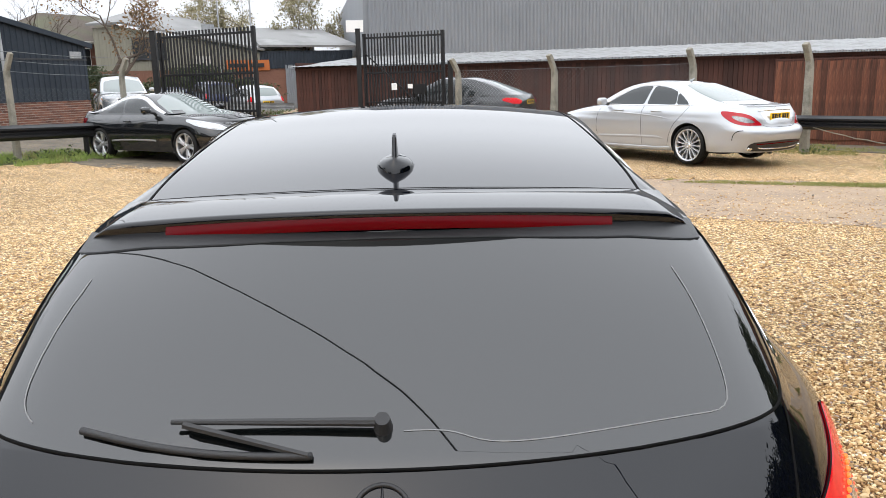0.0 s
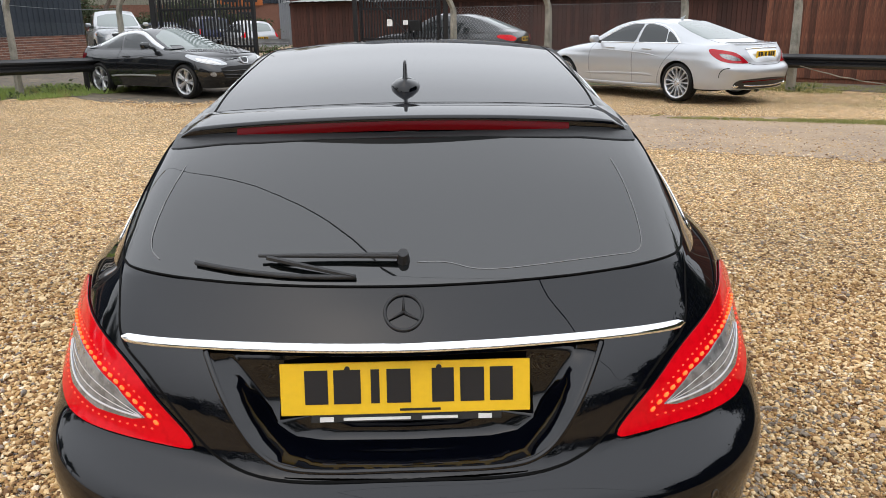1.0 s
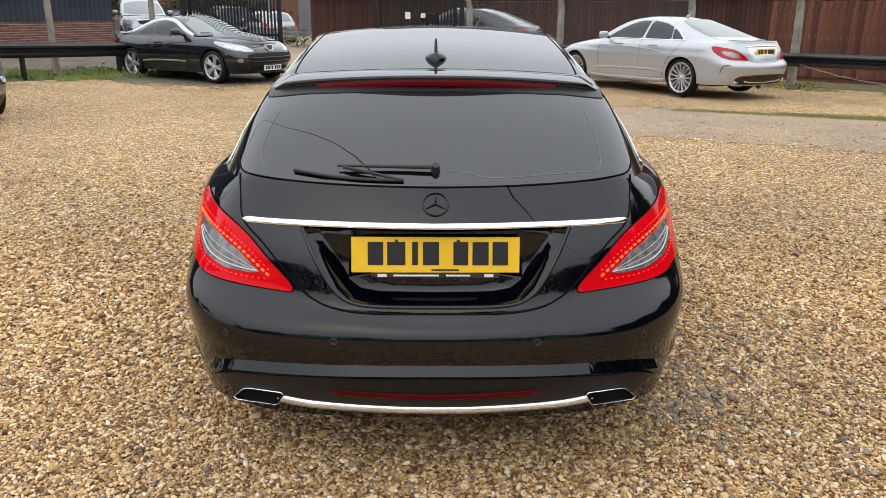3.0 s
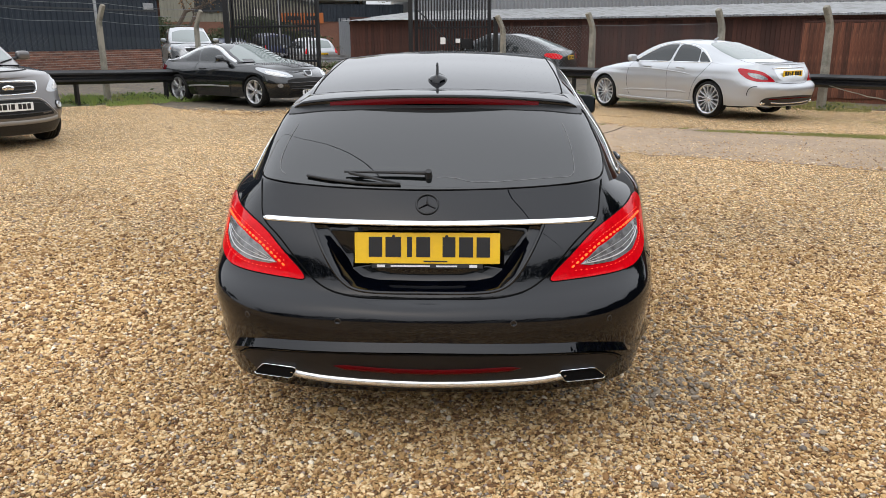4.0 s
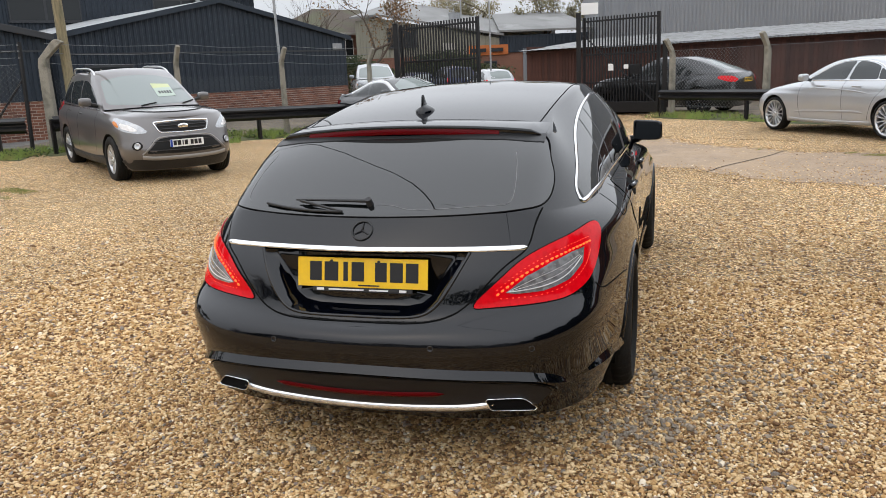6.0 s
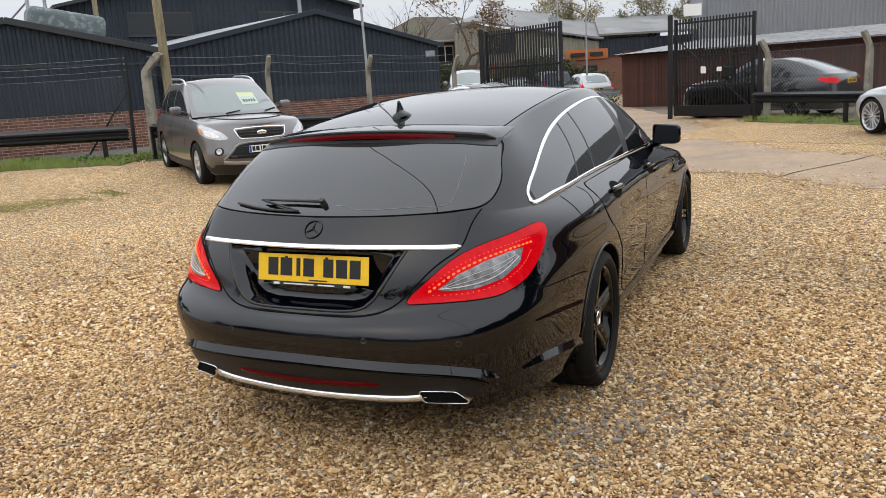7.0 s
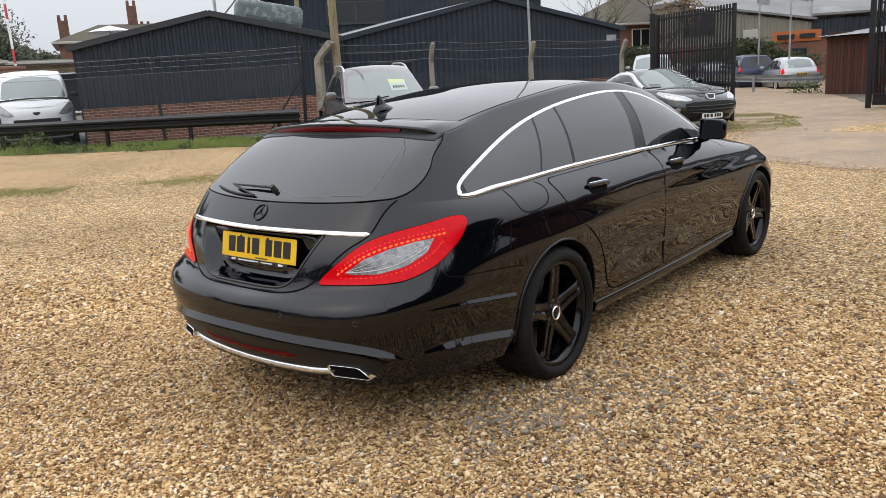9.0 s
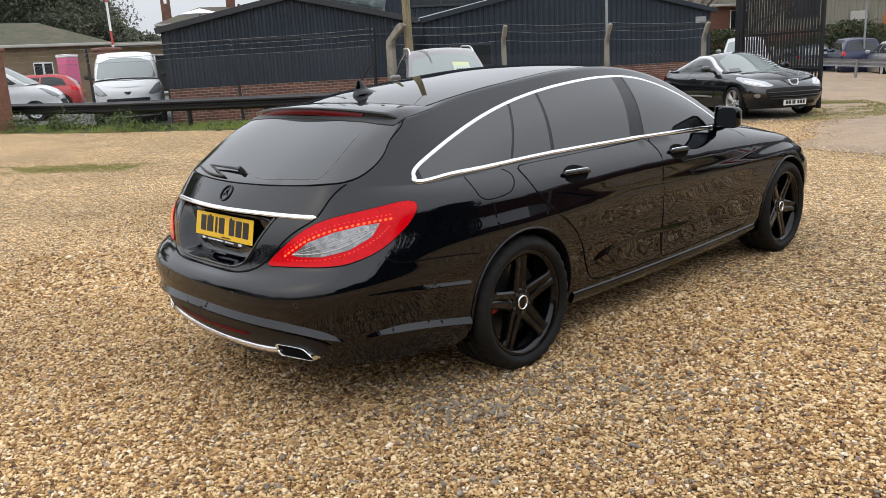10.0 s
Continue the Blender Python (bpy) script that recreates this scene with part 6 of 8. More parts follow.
        b = nt.nodes.new("ShaderNodeBump")
        b.inputs["Strength"].default_value, b.inputs["Distance"].default_value = 1.0, .012
        h = nt.nodes.new("ShaderNodeMapRange")
        h.inputs[1].default_value, h.inputs[2].default_value = 0, .35
        nt.links.new(dist.outputs["Distance"], h.inputs[0])
        nt.links.new(h.outputs[0], b.inputs["Height"])
        nt.links.new(b.outputs[0], p.inputs["Normal"])
    nt.links.new(last, p.inputs["Base Color"])
    return m


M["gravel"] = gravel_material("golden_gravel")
M["pebble"] = gravel_material("golden_pebbles", stones=True)
M["road"] = material("worn_concrete", (.335, .238, .148), .8, spots=[((.23, .17, .122), .7, .4, .7), ((.37, .275, .195), 2.5, .5, .75), ((.20, .15, .115), 7, .58, .75), ((.42, .31, .2), 38, .56, .66)], bump=.35, bump_scale=50, grain=.22, grain_scale=90)
M["grass"] = material("verge_soil", (.105, .105, .042), .95, spots=[((.13, .095, .05), 2.0, .5, .7), ((.045, .07, .018), 9, .45, .65)], bump=.8, bump_scale=40)
M["blade"] = material("grass_blades", (.235, .315, .075), .7, spots=[((.26, .225, .085), 3, .5, .68), ((.08, .13, .03), 14, .55, .75)])
M["moss"] = material("pale_moss", (.27, .26, .085), .9, spots=[((.19, .21, .06), 3, .45, .65)])
M["weed"] = material("weed_leaves", (.07, .11, .03), .7, spots=[((.12, .11, .05), 6, .5, .7)])
M["galv"] = material("galvanised_wire", (.17, .175, .18), .5, .5)
M["galv_rail"] = material("galvanised_rail", (.36, .37, .38), .45, .7, spots=[((.24, .25, .26), 3, .45, .7)])
M["pole_wood"] = material("weathered_pole", (.24, .20, .12), .85, spots=[((.14, .13, .08), 4, .45, .7)], grain=.3, grain_scale=20, stretch=(6, 6, .5), bump=.4)
M["brick"] = material("brown_brick", (.18, .08, .05), .85, spots=[((.16, .075, .05), 7, .45, .65)], rand=.2, grain=.2)
M["mortar"] = material("mortar", (.42, .37, .31), .9)


def ground_sheet():
    xs = np.r_[-400, -200, -100, -60, -40, -35, -30, -25, np.arange(-22, 14.1, 1.0), 20, 30, 50, 100, 200, 400]
    ys = np.r_[-400, -200, -100, -50, -25, np.arange(-10, 30.1, 2.0), 40, 60, 100, 200, 400]
    vs = [(x, y, gz(x)) for y in ys for x in xs]
    n = len(xs)
    fs = [(j * n + i, j * n + i + 1, (j + 1) * n + i + 1, (j + 1) * n + i) for j in range(len(ys) - 1) for i in range(n - 1)]
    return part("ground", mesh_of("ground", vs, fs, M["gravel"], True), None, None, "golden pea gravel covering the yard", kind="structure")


ground_sheet()


def pebble_shape(sides=5):
    """The upper part of a worn stone: two rings and a top."""
    v, f = [], []
    for z, r, turn in ((-.35, 1.0, 0), (.42, .84, .5)):
        v += [(r * math.cos(2 * math.pi * (k + turn) / sides), r * math.sin(2 * math.pi * (k + turn) / sides), z) for k in range(sides)]
    v.append((0, 0, .86))
    for k in range(sides):
        l = (k + 1) % sides
        f += [(k, l, sides + k), (l, sides + l, sides + k), (sides + k, sides + l, 2 * sides)]
    return np.array(v), np.array(f)


def scatter_stones(name, areas, rng, mat, label, avoid=None, edges=(), loose=()):
    """One mesh of many pebbles. areas: (x0, x1, y0, y1, spacing), closely laid; edges: (line, number, radius, width); loose: (x, y, spread, number, radius)."""
    v0, f0 = pebble_shape()
    av, af, n = [], [], 0
    for area in list(areas) + list(edges) + list(loose):
        if area in areas:
            x0, x1, y0, y1, gap = area
            gx, gy = np.meshgrid(np.arange(x0, x1, gap), np.arange(y0, y1, gap * .87))
            gx = gx + (np.arange(gx.shape[0]) % 2)[:, None] * gap / 2
            c = np.stack([gx.ravel(), gy.ravel()], -1)
            c = c + rng.uniform(-.36, .36, c.shape) * gap
            rad, spread = gap * .47, .27
        elif area in loose:
            x, y, wide, count, rad = area
            c, spread = rng.normal(0, 1, (count, 2)) * wide + (x, y), .25
        else:
            line, count, rad, wide = area
            line = np.array(line, float)
            i = rng.integers(0, len(line) - 1, count)
            c = line[i] + (line[i + 1] - line[i]) * rng.random((count, 1)) + rng.normal(0, wide, (count, 2))
            spread = .3
        if avoid is not None:
            c = c[~avoid(c)]
        k = len(c)
        r = rad * np.exp(rng.normal(0, spread, k))
        sc = np.stack([r * rng.uniform(1.0, 1.5, k), r * rng.uniform(.72, 1.0, k), r * rng.uniform(.5, .95, k)], -1)
        p = v0[None] * (1 + .17 * rng.normal(0, 1, (k, len(v0), 1)).clip(-1.5, 1.5)) * sc[:, None]
        tx, a = rng.normal(0, .25, k), rng.uniform(0, 6.283, k)
        q = np.stack([p[..., 0] * np.cos(tx)[:, None] - p[..., 2] * np.sin(tx)[:, None], p[..., 1], p[..., 0] * np.sin(tx)[:, None] + p[..., 2] * np.cos(tx)[:, None]], -1)
        w = np.stack([q[..., 0] * np.cos(a)[:, None] - q[..., 1] * np.sin(a)[:, None], q[..., 0] * np.sin(a)[:, None] + q[..., 1] * np.cos(a)[:, None], q[..., 2]], -1)
        w[..., 0] += c[:, :1]
        w[..., 1] += c[:, 1:]
        w[..., 2] += (sc[:, 2] * rng.uniform(.25, 1.0, k) + .5 * r * (noise_field(c) if area in areas else 1))[:, None]
        av.append(w.reshape(-1, 3))
        af.append((f0[None] + (np.arange(k) * len(v0))[:, None, None] + n).reshape(-1, 3))
        n += k * len(v0)
    v, f = np.concatenate(av), np.concatenate(af)
    me = bpy.data.meshes.new(name)
    me.vertices.add(len(v))
    me.vertices.foreach_set("co", v.ravel())
    me.loops.add(len(f) * 3)
    me.loops.foreach_set("vertex_index", f.ravel())
    me.polygons.add(len(f))
    me.polygons.foreach_set("loop_start", np.arange(len(f)) * 3)
    me.polygons.foreach_set("use_smooth", np.zeros(len(f), bool))
    me.materials.append(mat)
    me.update()
    me.validate()
    return part(name, me, None, None, label, kind="stuff")


def noise_field(c):
    """Gentle humps and hollows in the bed of stones."""
    x, y = c[:, 0], c[:, 1]
    return .5 + .25 * (np.sin(x * 23 + 2 * np.sin(y * 9)) + np.sin(y * 27 + 2 * np.sin(x * 11)))


def under_car(c):
    return (np.abs(c[:, 0]) < .72) & (c[:, 1] > .9) & (c[:, 1] < 4.6)


rng = np.random.default_rng(5)
scatter_stones("gravel", [(-2.3, 2.7, -1.0, .9, .0126), (.75, 3.3, .9, 3.0, .0145), (-3.5, -.75, .9, 3.3, .0172), (-4.0, -2.3, -.6, .9, .018)], rng, M["pebble"], "loose golden and grey pea gravel", under_car,
               (), [(2.4, 4.2, 1.2, 4000, .0085), (-2.8, 4.6, 1.2, 4000, .0085), (-4.6, 2.0, 1.2, 4000, .0085), (.3, -.1, 1.4, 900, .010)])

M["grey_pebble"] = material("grey_pebbles", (.27, .22, .165), .8, spots=[((.17, .14, .11), 25, .45, .6), ((.34, .30, .24), 40, .55, .65)], spec=.3)
scatter_stones("grey_gravel", [], rng, M["grey_pebble"], "loose dark grey stones among the gravel", under_car, (),
               [(1.0, .55, .16, 330, .0085), (1.12, .95, .2, 300, .0085), (1.5, 1.35, .25, 220, .0085), (.5, -.2, 1.3, 420, .0075), (1.6, .2, .7, 300, .0075)])

# worn concrete road with a crack, from the gate to the right
ROAD = [(40, -9), (14, 2.2), (5.1, 6.4), (2.5, 7.65), (1.3, 8.8), (-1.5, 10.0), (-2.2, 12.4), (-3.2, 15.6), (-4.4, 18.3), (-6.5, 24), (-14, 44), (-4, 46), (-3.2, 30), (-2.0, 23.5), (-.6, 19.0), (.2, 15.5), (1.2, 12.6), (3.1, 10.8), (5.2, 10.2), (6.65, 9.1), (14, 5.2), (40, -6)]


def ragged(poly, step, amp, seed):
    """A polygon with uneven edges."""
    out = []
    for i in range(len(poly)):
        a, b = np.array(poly[i], float), np.array(poly[(i + 1) % len(poly)], float)
        k = max(1, int(np.linalg.norm(b - a) / step))
        nrm = np.array([-(b - a)[1], (b - a)[0]]) / np.linalg.norm(b - a)
        for j in range(k):
            p = a + (b - a) * j / k
            out.append(tuple(p + nrm * amp * (noise.noise((p[0] * 1.3, p[1] * 1.3, seed)) + .5 * noise.noise((p[0] * 5, p[1] * 5, seed)))))
    return out


def sheet(name, poly, z, mat, label, kind="structure"):
    """A flat sheet with that outline, that follows the ground."""
    pts = [Vector(p) for p in poly]
    xs, ys = [p.x for p in pts], [p.y for p in pts]
    gx, gy = np.meshgrid(np.arange(max(min(xs), -25), min(max(xs), 15), .8), np.arange(max(min(ys), -5), min(max(ys), 30), .8))
    gx, gy = gx.ravel(), gy.ravel()
    ok = inside(poly, gx, gy)
    inner = [Vector(p) for p in zip(gx[ok], gy[ok])]
    r = geometry.delaunay_2d_cdt(pts + inner, [(i, (i + 1) % len(pts)) for i in range(len(pts))], [], 1, 1e-5)
    vs, n = [(v.x, v.y, gz(v.x) + z) for v in r[0]], len(r[0])
    vs += [(x, y, h - .03) for x, y, h in vs]
    skirt = [(i, (i + 1) % len(pts), (i + 1) % len(pts) + n, i + n) for i in range(len(pts))]
    return part(name, mesh_of(name, vs, list(r[2]) + skirt, mat), None, None, label, kind=kind)


sheet("road", ragged(ROAD, .25, .3, 3), .005, M["road"], "worn damp concrete road between gravel")
for a, b in (((1.45, 8.5), (2.9, 11.2)), ((-1.0, 14.5), (-3.0, 15.2)), ((8.0, 4.9), (9.5, 7.6))):
    pts = [Vector((*a, .010)).lerp(Vector((*b, .010)), t) + Vector((.05 * noise.noise((t * 6, a[0], 0)), .05 * noise.noise((t * 6, a[1], 4)), 0)) for t in np.linspace(0, 1, 14)]
    vs = [q for p in pts for q in (p - Vector((.012, 0, 0)), p + Vector((.012, 0, 0)))]
    part("road_crack", mesh_of("crack", vs, [(2 * i, 2 * i + 1, 2 * i + 3, 2 * i + 2) for i in range(13)], M["seam"]), None, None, "dark crack in the concrete", kind="structure")
sheet("gravel_strip", ragged([(-1.2, 14.8), (-.2, 17.5), (1.5, 17.6), (3.0, 15.4), (3.2, 12.6), (1.6, 13.4)], .3, .25, 8), .010, M["gravel"], "gravel strip beside the road")

# asphalt car park behind the left-hand fence
M["asphalt"] = material("grey_asphalt", (.12, .118, .112), .85, spots=[((.19, .18, .165), 1.2, .45, .7), ((.08, .08, .075), 6, .5, .7)], bump=.3, bump_scale=90, grain=.25, grain_scale=60)
px_ = np.r_[np.arange(-11, -22.1, -1.0), -25, -30, -35, -40, -60, -100]
vs = [q for x in px_ for q in ((x, 3.75 + (x + 26) * .4662, gz(x) + .006), (x, 40.0, gz(x) + .006))]
part("car_park", mesh_of("car_park", vs, [(2 * i, 2 * i + 1, 2 * i + 3, 2 * i + 2) for i in range(len(px_) - 1)], M["asphalt"]), None, None, "grey asphalt car park behind the fence", kind="structure")

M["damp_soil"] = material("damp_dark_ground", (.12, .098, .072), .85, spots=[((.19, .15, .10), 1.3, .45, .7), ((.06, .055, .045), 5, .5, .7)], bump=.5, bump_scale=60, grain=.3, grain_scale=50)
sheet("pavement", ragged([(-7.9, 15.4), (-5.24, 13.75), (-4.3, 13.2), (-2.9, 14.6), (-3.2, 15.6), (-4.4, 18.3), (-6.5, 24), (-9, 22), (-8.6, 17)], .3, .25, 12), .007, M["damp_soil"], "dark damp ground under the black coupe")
sheet("pavement", ragged([(-11.0, 10.9), (-9.6, 13.3), (-8.2, 15.4), (-6.6, 17.8), (-6.5, 24), (-11, 25.5), (-15.6, 16.2), (-13.9, 14), (-13, 11)], .5, .1, 14), .02, M["damp_soil"], "dark tarmac strip between the fence and the shed")
sheet("pavement", ragged([(.9, 20.5), (3.6, 18.2), (9.9, 12.5), (16.5, 6.6), (24, 12), (28, 33), (-4.6, 30.2), (-2.0, 23.6)], .5, .15, 16), .012, M["damp_soil"], "bare dark ground behind the chain-link fence")

# loose stones that soften the road's edges
near_edge = [p for p in ragged(ROAD, .25, .3, 3) if -4.5 < p[0] < 9 and p[1] < 20]
scatter_stones("edge_gravel", [], rng, M["pebble"], "loose gravel spilt over the road's edges", None, [(near_edge, 6500, .008, .16), (near_edge, 5200, .006, .5), ([(2.4, 8.6), (5.0, 7.6), (8.2, 6.2)], 5200, .006, .85), ([(-7.9, 15.4), (-5.24, 13.75), (-4.3, 13.2), (-2.9, 14.6)], 3500, .009, .22)])

# verges with grass
def strip(name, line, w0, w1, lift, mat, label):
    pts = [np.array(p, float) for p in line]
    vs, fs = [], []
    for i, p in enumerate(pts):
        d = pts[min(i + 1, len(pts) - 1)] - pts[max(i - 1, 0)]
        nrm = np.array([-d[1], d[0]]) / np.linalg.norm(d)
        for w, h in ((w0, .0), (w0 + (w1 - w0) * .3, lift * .7), (w0 + (w1 - w0) * .7, lift), (w1, .0)):
            wob = .25 * noise.noise((p[0] * .9, p[1] * .9, w)) if h < lift else 0
            q = p + nrm * (w + wob)
            vs.append((*q, gz(q[0]) + h - .012))
    for i in range(len(pts) - 1):
        for k in range(3):
            fs.append((i * 4 + k, i * 4 + k + 1, i * 4 + k + 5, i * 4 + k + 4))
    return part(name, mesh_of(name, vs, fs, mat, True), None, None, label, kind="structure")


def walk_line(a, b, n):
    return [(a[0] + (b[0] - a[0]) * t, a[1] + (b[1] - a[1]) * t) for t in np.linspace(0, 1, n)]


LEFT_RUN = walk_line((-26, 2.75), (-10.9, 9.75), 40)
LEFT_FENCE = walk_line((-10.9, 10.0), (-6.4, 17.6), 24)
RIGHT_FENCE = walk_line((.7, 20.0), (5.0, 16.1), 16)
RIGHT_END = walk_line((5.0, 16.1), (16.5, 5.7), 36)
strip("verge", LEFT_RUN, -1.05, 1.3, .03, M["grass"], "grass verge along the barrier")
strip("verge", LEFT_FENCE, -.6, 1.3, .03, M["grass"], "grass verge along the fence")
strip("verge", RIGHT_FENCE, -.9, 1.2, .03, M["grass"], "thin grass verge along the fence")


def blades(name, lines, count, height, mat, label, rng, wide=(-.7, .9), mound=(1, 1), gaps=-.12):
    """One mesh of many single grass blades along lines."""
    vs, fs = [], []
    for line, share in lines:
        p = np.array(line, float)
        for _ in range(int(count * share)):
            i = rng.integers(0, len(p) - 1)
            t = rng.random()
            d = p[i + 1] - p[i]
            nrm = np.array([-d[1], d[0]]) / np.linalg.norm(d)
            q = p[i] + d * t + nrm * (wide[0] + (wide[1] - wide[0]) * rng.beta(*mound))
            if noise.noise((q[0] * .9, q[1] * .9, 2)) + .5 * noise.noise((q[0] * 3.1, q[1] * 3.1, 5)) < gaps:
                continue
            h = height * rng.uniform(.4, 1.3) * (1 + noise.noise((q[0] * .5, q[1] * .5, 7)))
            a, w, lean = rng.uniform(0, 6.283), .006 + .006 * rng.random(), rng.uniform(.1, .6) * h
            z = gz(q[0]) + .015
            k = len(vs)
            c, s = math.cos(a), math.sin(a)
            vs += [(q[0] - s * w, q[1] + c * w, z), (q[0] + s * w, q[1] - c * w, z), (q[0] + c * lean * .4, q[1] + s * lean * .4, z + h * .6), (q[0] + c * lean, q[1] + s * lean, z + h)]
            fs += [(k, k + 1, k + 2), (k, k + 2, k + 3)]
    return part(name, mesh_of(name, vs, fs, mat), None, None, label, kind="stuff")


blades("grass", [(LEFT_RUN, .45), (LEFT_FENCE, .25), (RIGHT_FENCE, .09)], 60000, .125, M["blade"], "short green grass with brown patches", rng)
blades("grass", [(walk_line((-12.2, -.2), (-8.5, 3.8), 16), .65), (walk_line((-8.5, 3.8), (-7.8, 6.4), 8), .35)], 16000, .017, M["moss"], "low moss and grass in the gravel", rng, (-.55, .55), (2.6, 2.6), -.05)
blades("grass", [(walk_line((-5.2, 20.6), (-3.2, 17.6), 8), .5), (walk_line((-3.4, 17.4), (-2.4, 14.6), 8), .5)], 9000, .028, M["moss"], "thin grass and moss beside the gate", rng, (-.8, .9))

blades("grass", [(walk_line((2.3, 10.95), (9.6, 7.9), 16), 1)], 11000, .024, M["moss"], "low moss along the road's edge", rng, (-.2, .2))
blades("grass", [(RIGHT_END, 1)], 17000, .05, M["moss"], "low yellow-green grass at the barrier's foot", rng, (-.35, 1.7))
blades("grass", [(RIGHT_END, 1)], 9000, .014, M["moss"], "thin moss in the gravel", rng, (-2.3, .2))


def weeds(name, spots, rng, mat, label):
    """Leafy weeds: clumps of small leaves on thin stems."""
    vs, fs = [], []
    for x, y, r, h, n in spots:
        for _ in range(n):
            a, rr = rng.uniform(0, 6.283), r * rng.random() ** .5
            c = Vector((x + rr * math.cos(a), y + rr * math.sin(a), gz(x) + h * rng.random() * (1 - .5 * rr / r)))
            d, e = Vector(rng.normal(0, 1, 3)).normalized(), Vector(rng.normal(0, 1, 3)).normalized()
            e = (e - d * e.dot(d)).normalized()
            s = rng.uniform(.02, .05)
            k = len(vs)
            vs += [c - d * s, c + e * s * .5, c + d * s, c - e * s * .5]
            fs.append((k, k + 1, k + 2, k + 3))
    return part(name, mesh_of(name, vs, fs, mat), None, None, label, kind="stuff")


weeds("weeds", [(-11 - i * .62 + rng.normal(0, .2), 9.55 - i * .29 + rng.normal(0, .2), rng.uniform(.2, .6), rng.uniform(.25, .8) * (1 if i > 8 else .35), 330 if i > 8 else 120) for i in range(22)]
      + [(-10.6 + i * .35, 10.6 + i * .58, .25, rng.uniform(.1, .4), 60) for i in range(11)] + [(1 + i * .8, 19.5 - i * .72, .25, rng.uniform(.1, .3), 40) for i in range(9)], rng, M["weed"], "green weeds along the fence")


# fences
def cranked_post(at, face, height=2.1, arm=.42, tilt=0.0, thick=1.0):
    """A concrete fence post whose head bends over; face: the way that it bends."""
    d = Vector((*face, 0)).normalized()
    s = d.cross(Vector((0, 0, 1)))
    bm = bmesh.new()
    rows = []
    for z, off, w in ((-.1, 0, .075), (height - .45, 0, .062), (height - .34, .015, .06), (height - .05, arm * .8, .055), (height, arm, .05)):
        w = w * thick
        rows.append([bm.verts.new(d * (off + a * w) + s * (b * w) + Vector((0, 0, z + (a * -w * .5 if off > .02 else 0)))) for a, b in ((-1, -1), (1, -1), (1, 1), (-1, 1))])
    for i in range(4):
        for j in range(4):
            bm.faces.new((rows[i][j], rows[i][(j + 1) % 4], rows[i + 1][(j + 1) % 4], rows[i + 1][j]))
    bm.faces.new(rows[-1]), bm.faces.new(rows[0][::-1])
    bmesh.ops.recalc_face_normals(bm, faces=bm.faces[:])
    bmesh.ops.bevel(bm, geom=bm.edges[:], offset=.012, segments=1, affect="EDGES")
    o = part("fence_post", bm, M["concrete"])
    o.matrix_world = Matrix.Translation((at[0], at[1], gz(at[0]))) @ Matrix.Rotation(tilt, 4, "X")
    return tagged(o, "weathered concrete fence post with a bent head", "fence post", "concrete fence posts")


LP = [(-11.08, 10.56), (-9.67, 12.95), (-8.2, 15.07), (-6.75, 17.2)]
RP = [(.92, 19.9), (3.1, 17.85), (5.6, 15.55), (7.3, 14.0), (9.6, 11.9), (11.9, 9.8), (14.2, 7.7)]
for i, p in enumerate(LP):
    cranked_post(p, (.86, -.5) if i else (.9, .3), 2.12 if i else 2.2, .22 if i else .38, .02 * (i % 2), .82 if i else 1.35)
for i, p in enumerate(RP):
    cranked_post(p, (-.7, -.7) if i % 3 else (-.5, -.4), 2.05, .24, .015 * ((i % 3) - 1))
brace = part("fence_brace", box((.09, .09, 1.75), (0, 0, 0), .012), M["concrete"])
brace.matrix_world = Matrix.Translation((-10.7, 11.1, .85 + .22)) @ Matrix.Rotation(radians(-32), 4, Vector((.86, -.5, 0)))
tagged(brace, "leaning concrete brace of the corner post", "fence brace")


def chain_link(name, a, b, z0, z1, mesh=.075, r=.0022, under=None):
    """A panel of crossing diagonal wires."""
    a, b = Vector((*a, 0)), Vector((*b, 0))
    ln, h = (b - a).length, z1 - z0
    d = (b - a).normalized()
    nrm = Vector((-d.y, d.x, 0))
    vs, fs = [], []
    for sgn in (1, -1):
        t = -h
        while t < ln:
            p0, p1 = (t, 0), (t + h, h)
            lo, hi = max(0, -t), min(h, ln - t)
            if hi > lo + .02:
                q = [(t + lo, lo), (t + hi, hi)]
                if sgn < 0:
                    q = [(ln - u, v) for u, v in q]
                k = len(vs)
                for u, v in q:
                    c = a + d * u + Vector((0, 0, z0 + v + gz((a + d * u).x)))
                    vs += [c + nrm * r, c - nrm * r * .6 + d * r, c - nrm * r * .6 - d * r]
                fs += [(k, k + 1, k + 4, k + 3), (k + 1, k + 2, k + 5, k + 4), (k + 2, k, k + 3, k + 5)]
            t += mesh * 1.41
    o = part("mesh_panel", mesh_of(name, vs, fs, M["galv"]), None, under)
    return o


def wire(pts, r, mat, sag=.05, label="sagging galvanised fence wire"):
    out = []
    for i in range(len(pts) - 1):
        a, b = Vector(pts[i]), Vector(pts[i + 1])
        for t in np.linspace(0, 1, 9)[: None if i == len(pts) - 2 else -1]:
            out.append(a.lerp(b, t) - Vector((0, 0, sag * 4 * t * (1 - t))) + Vector((0, 0, .015 * noise.noise((t * 9 + i, a.x, 1)))))
    o = part("fence_wire", mesh_of("wire", *tube(out, r, 5), mat))
    return tagged(o, label, "wire", "fence wires")


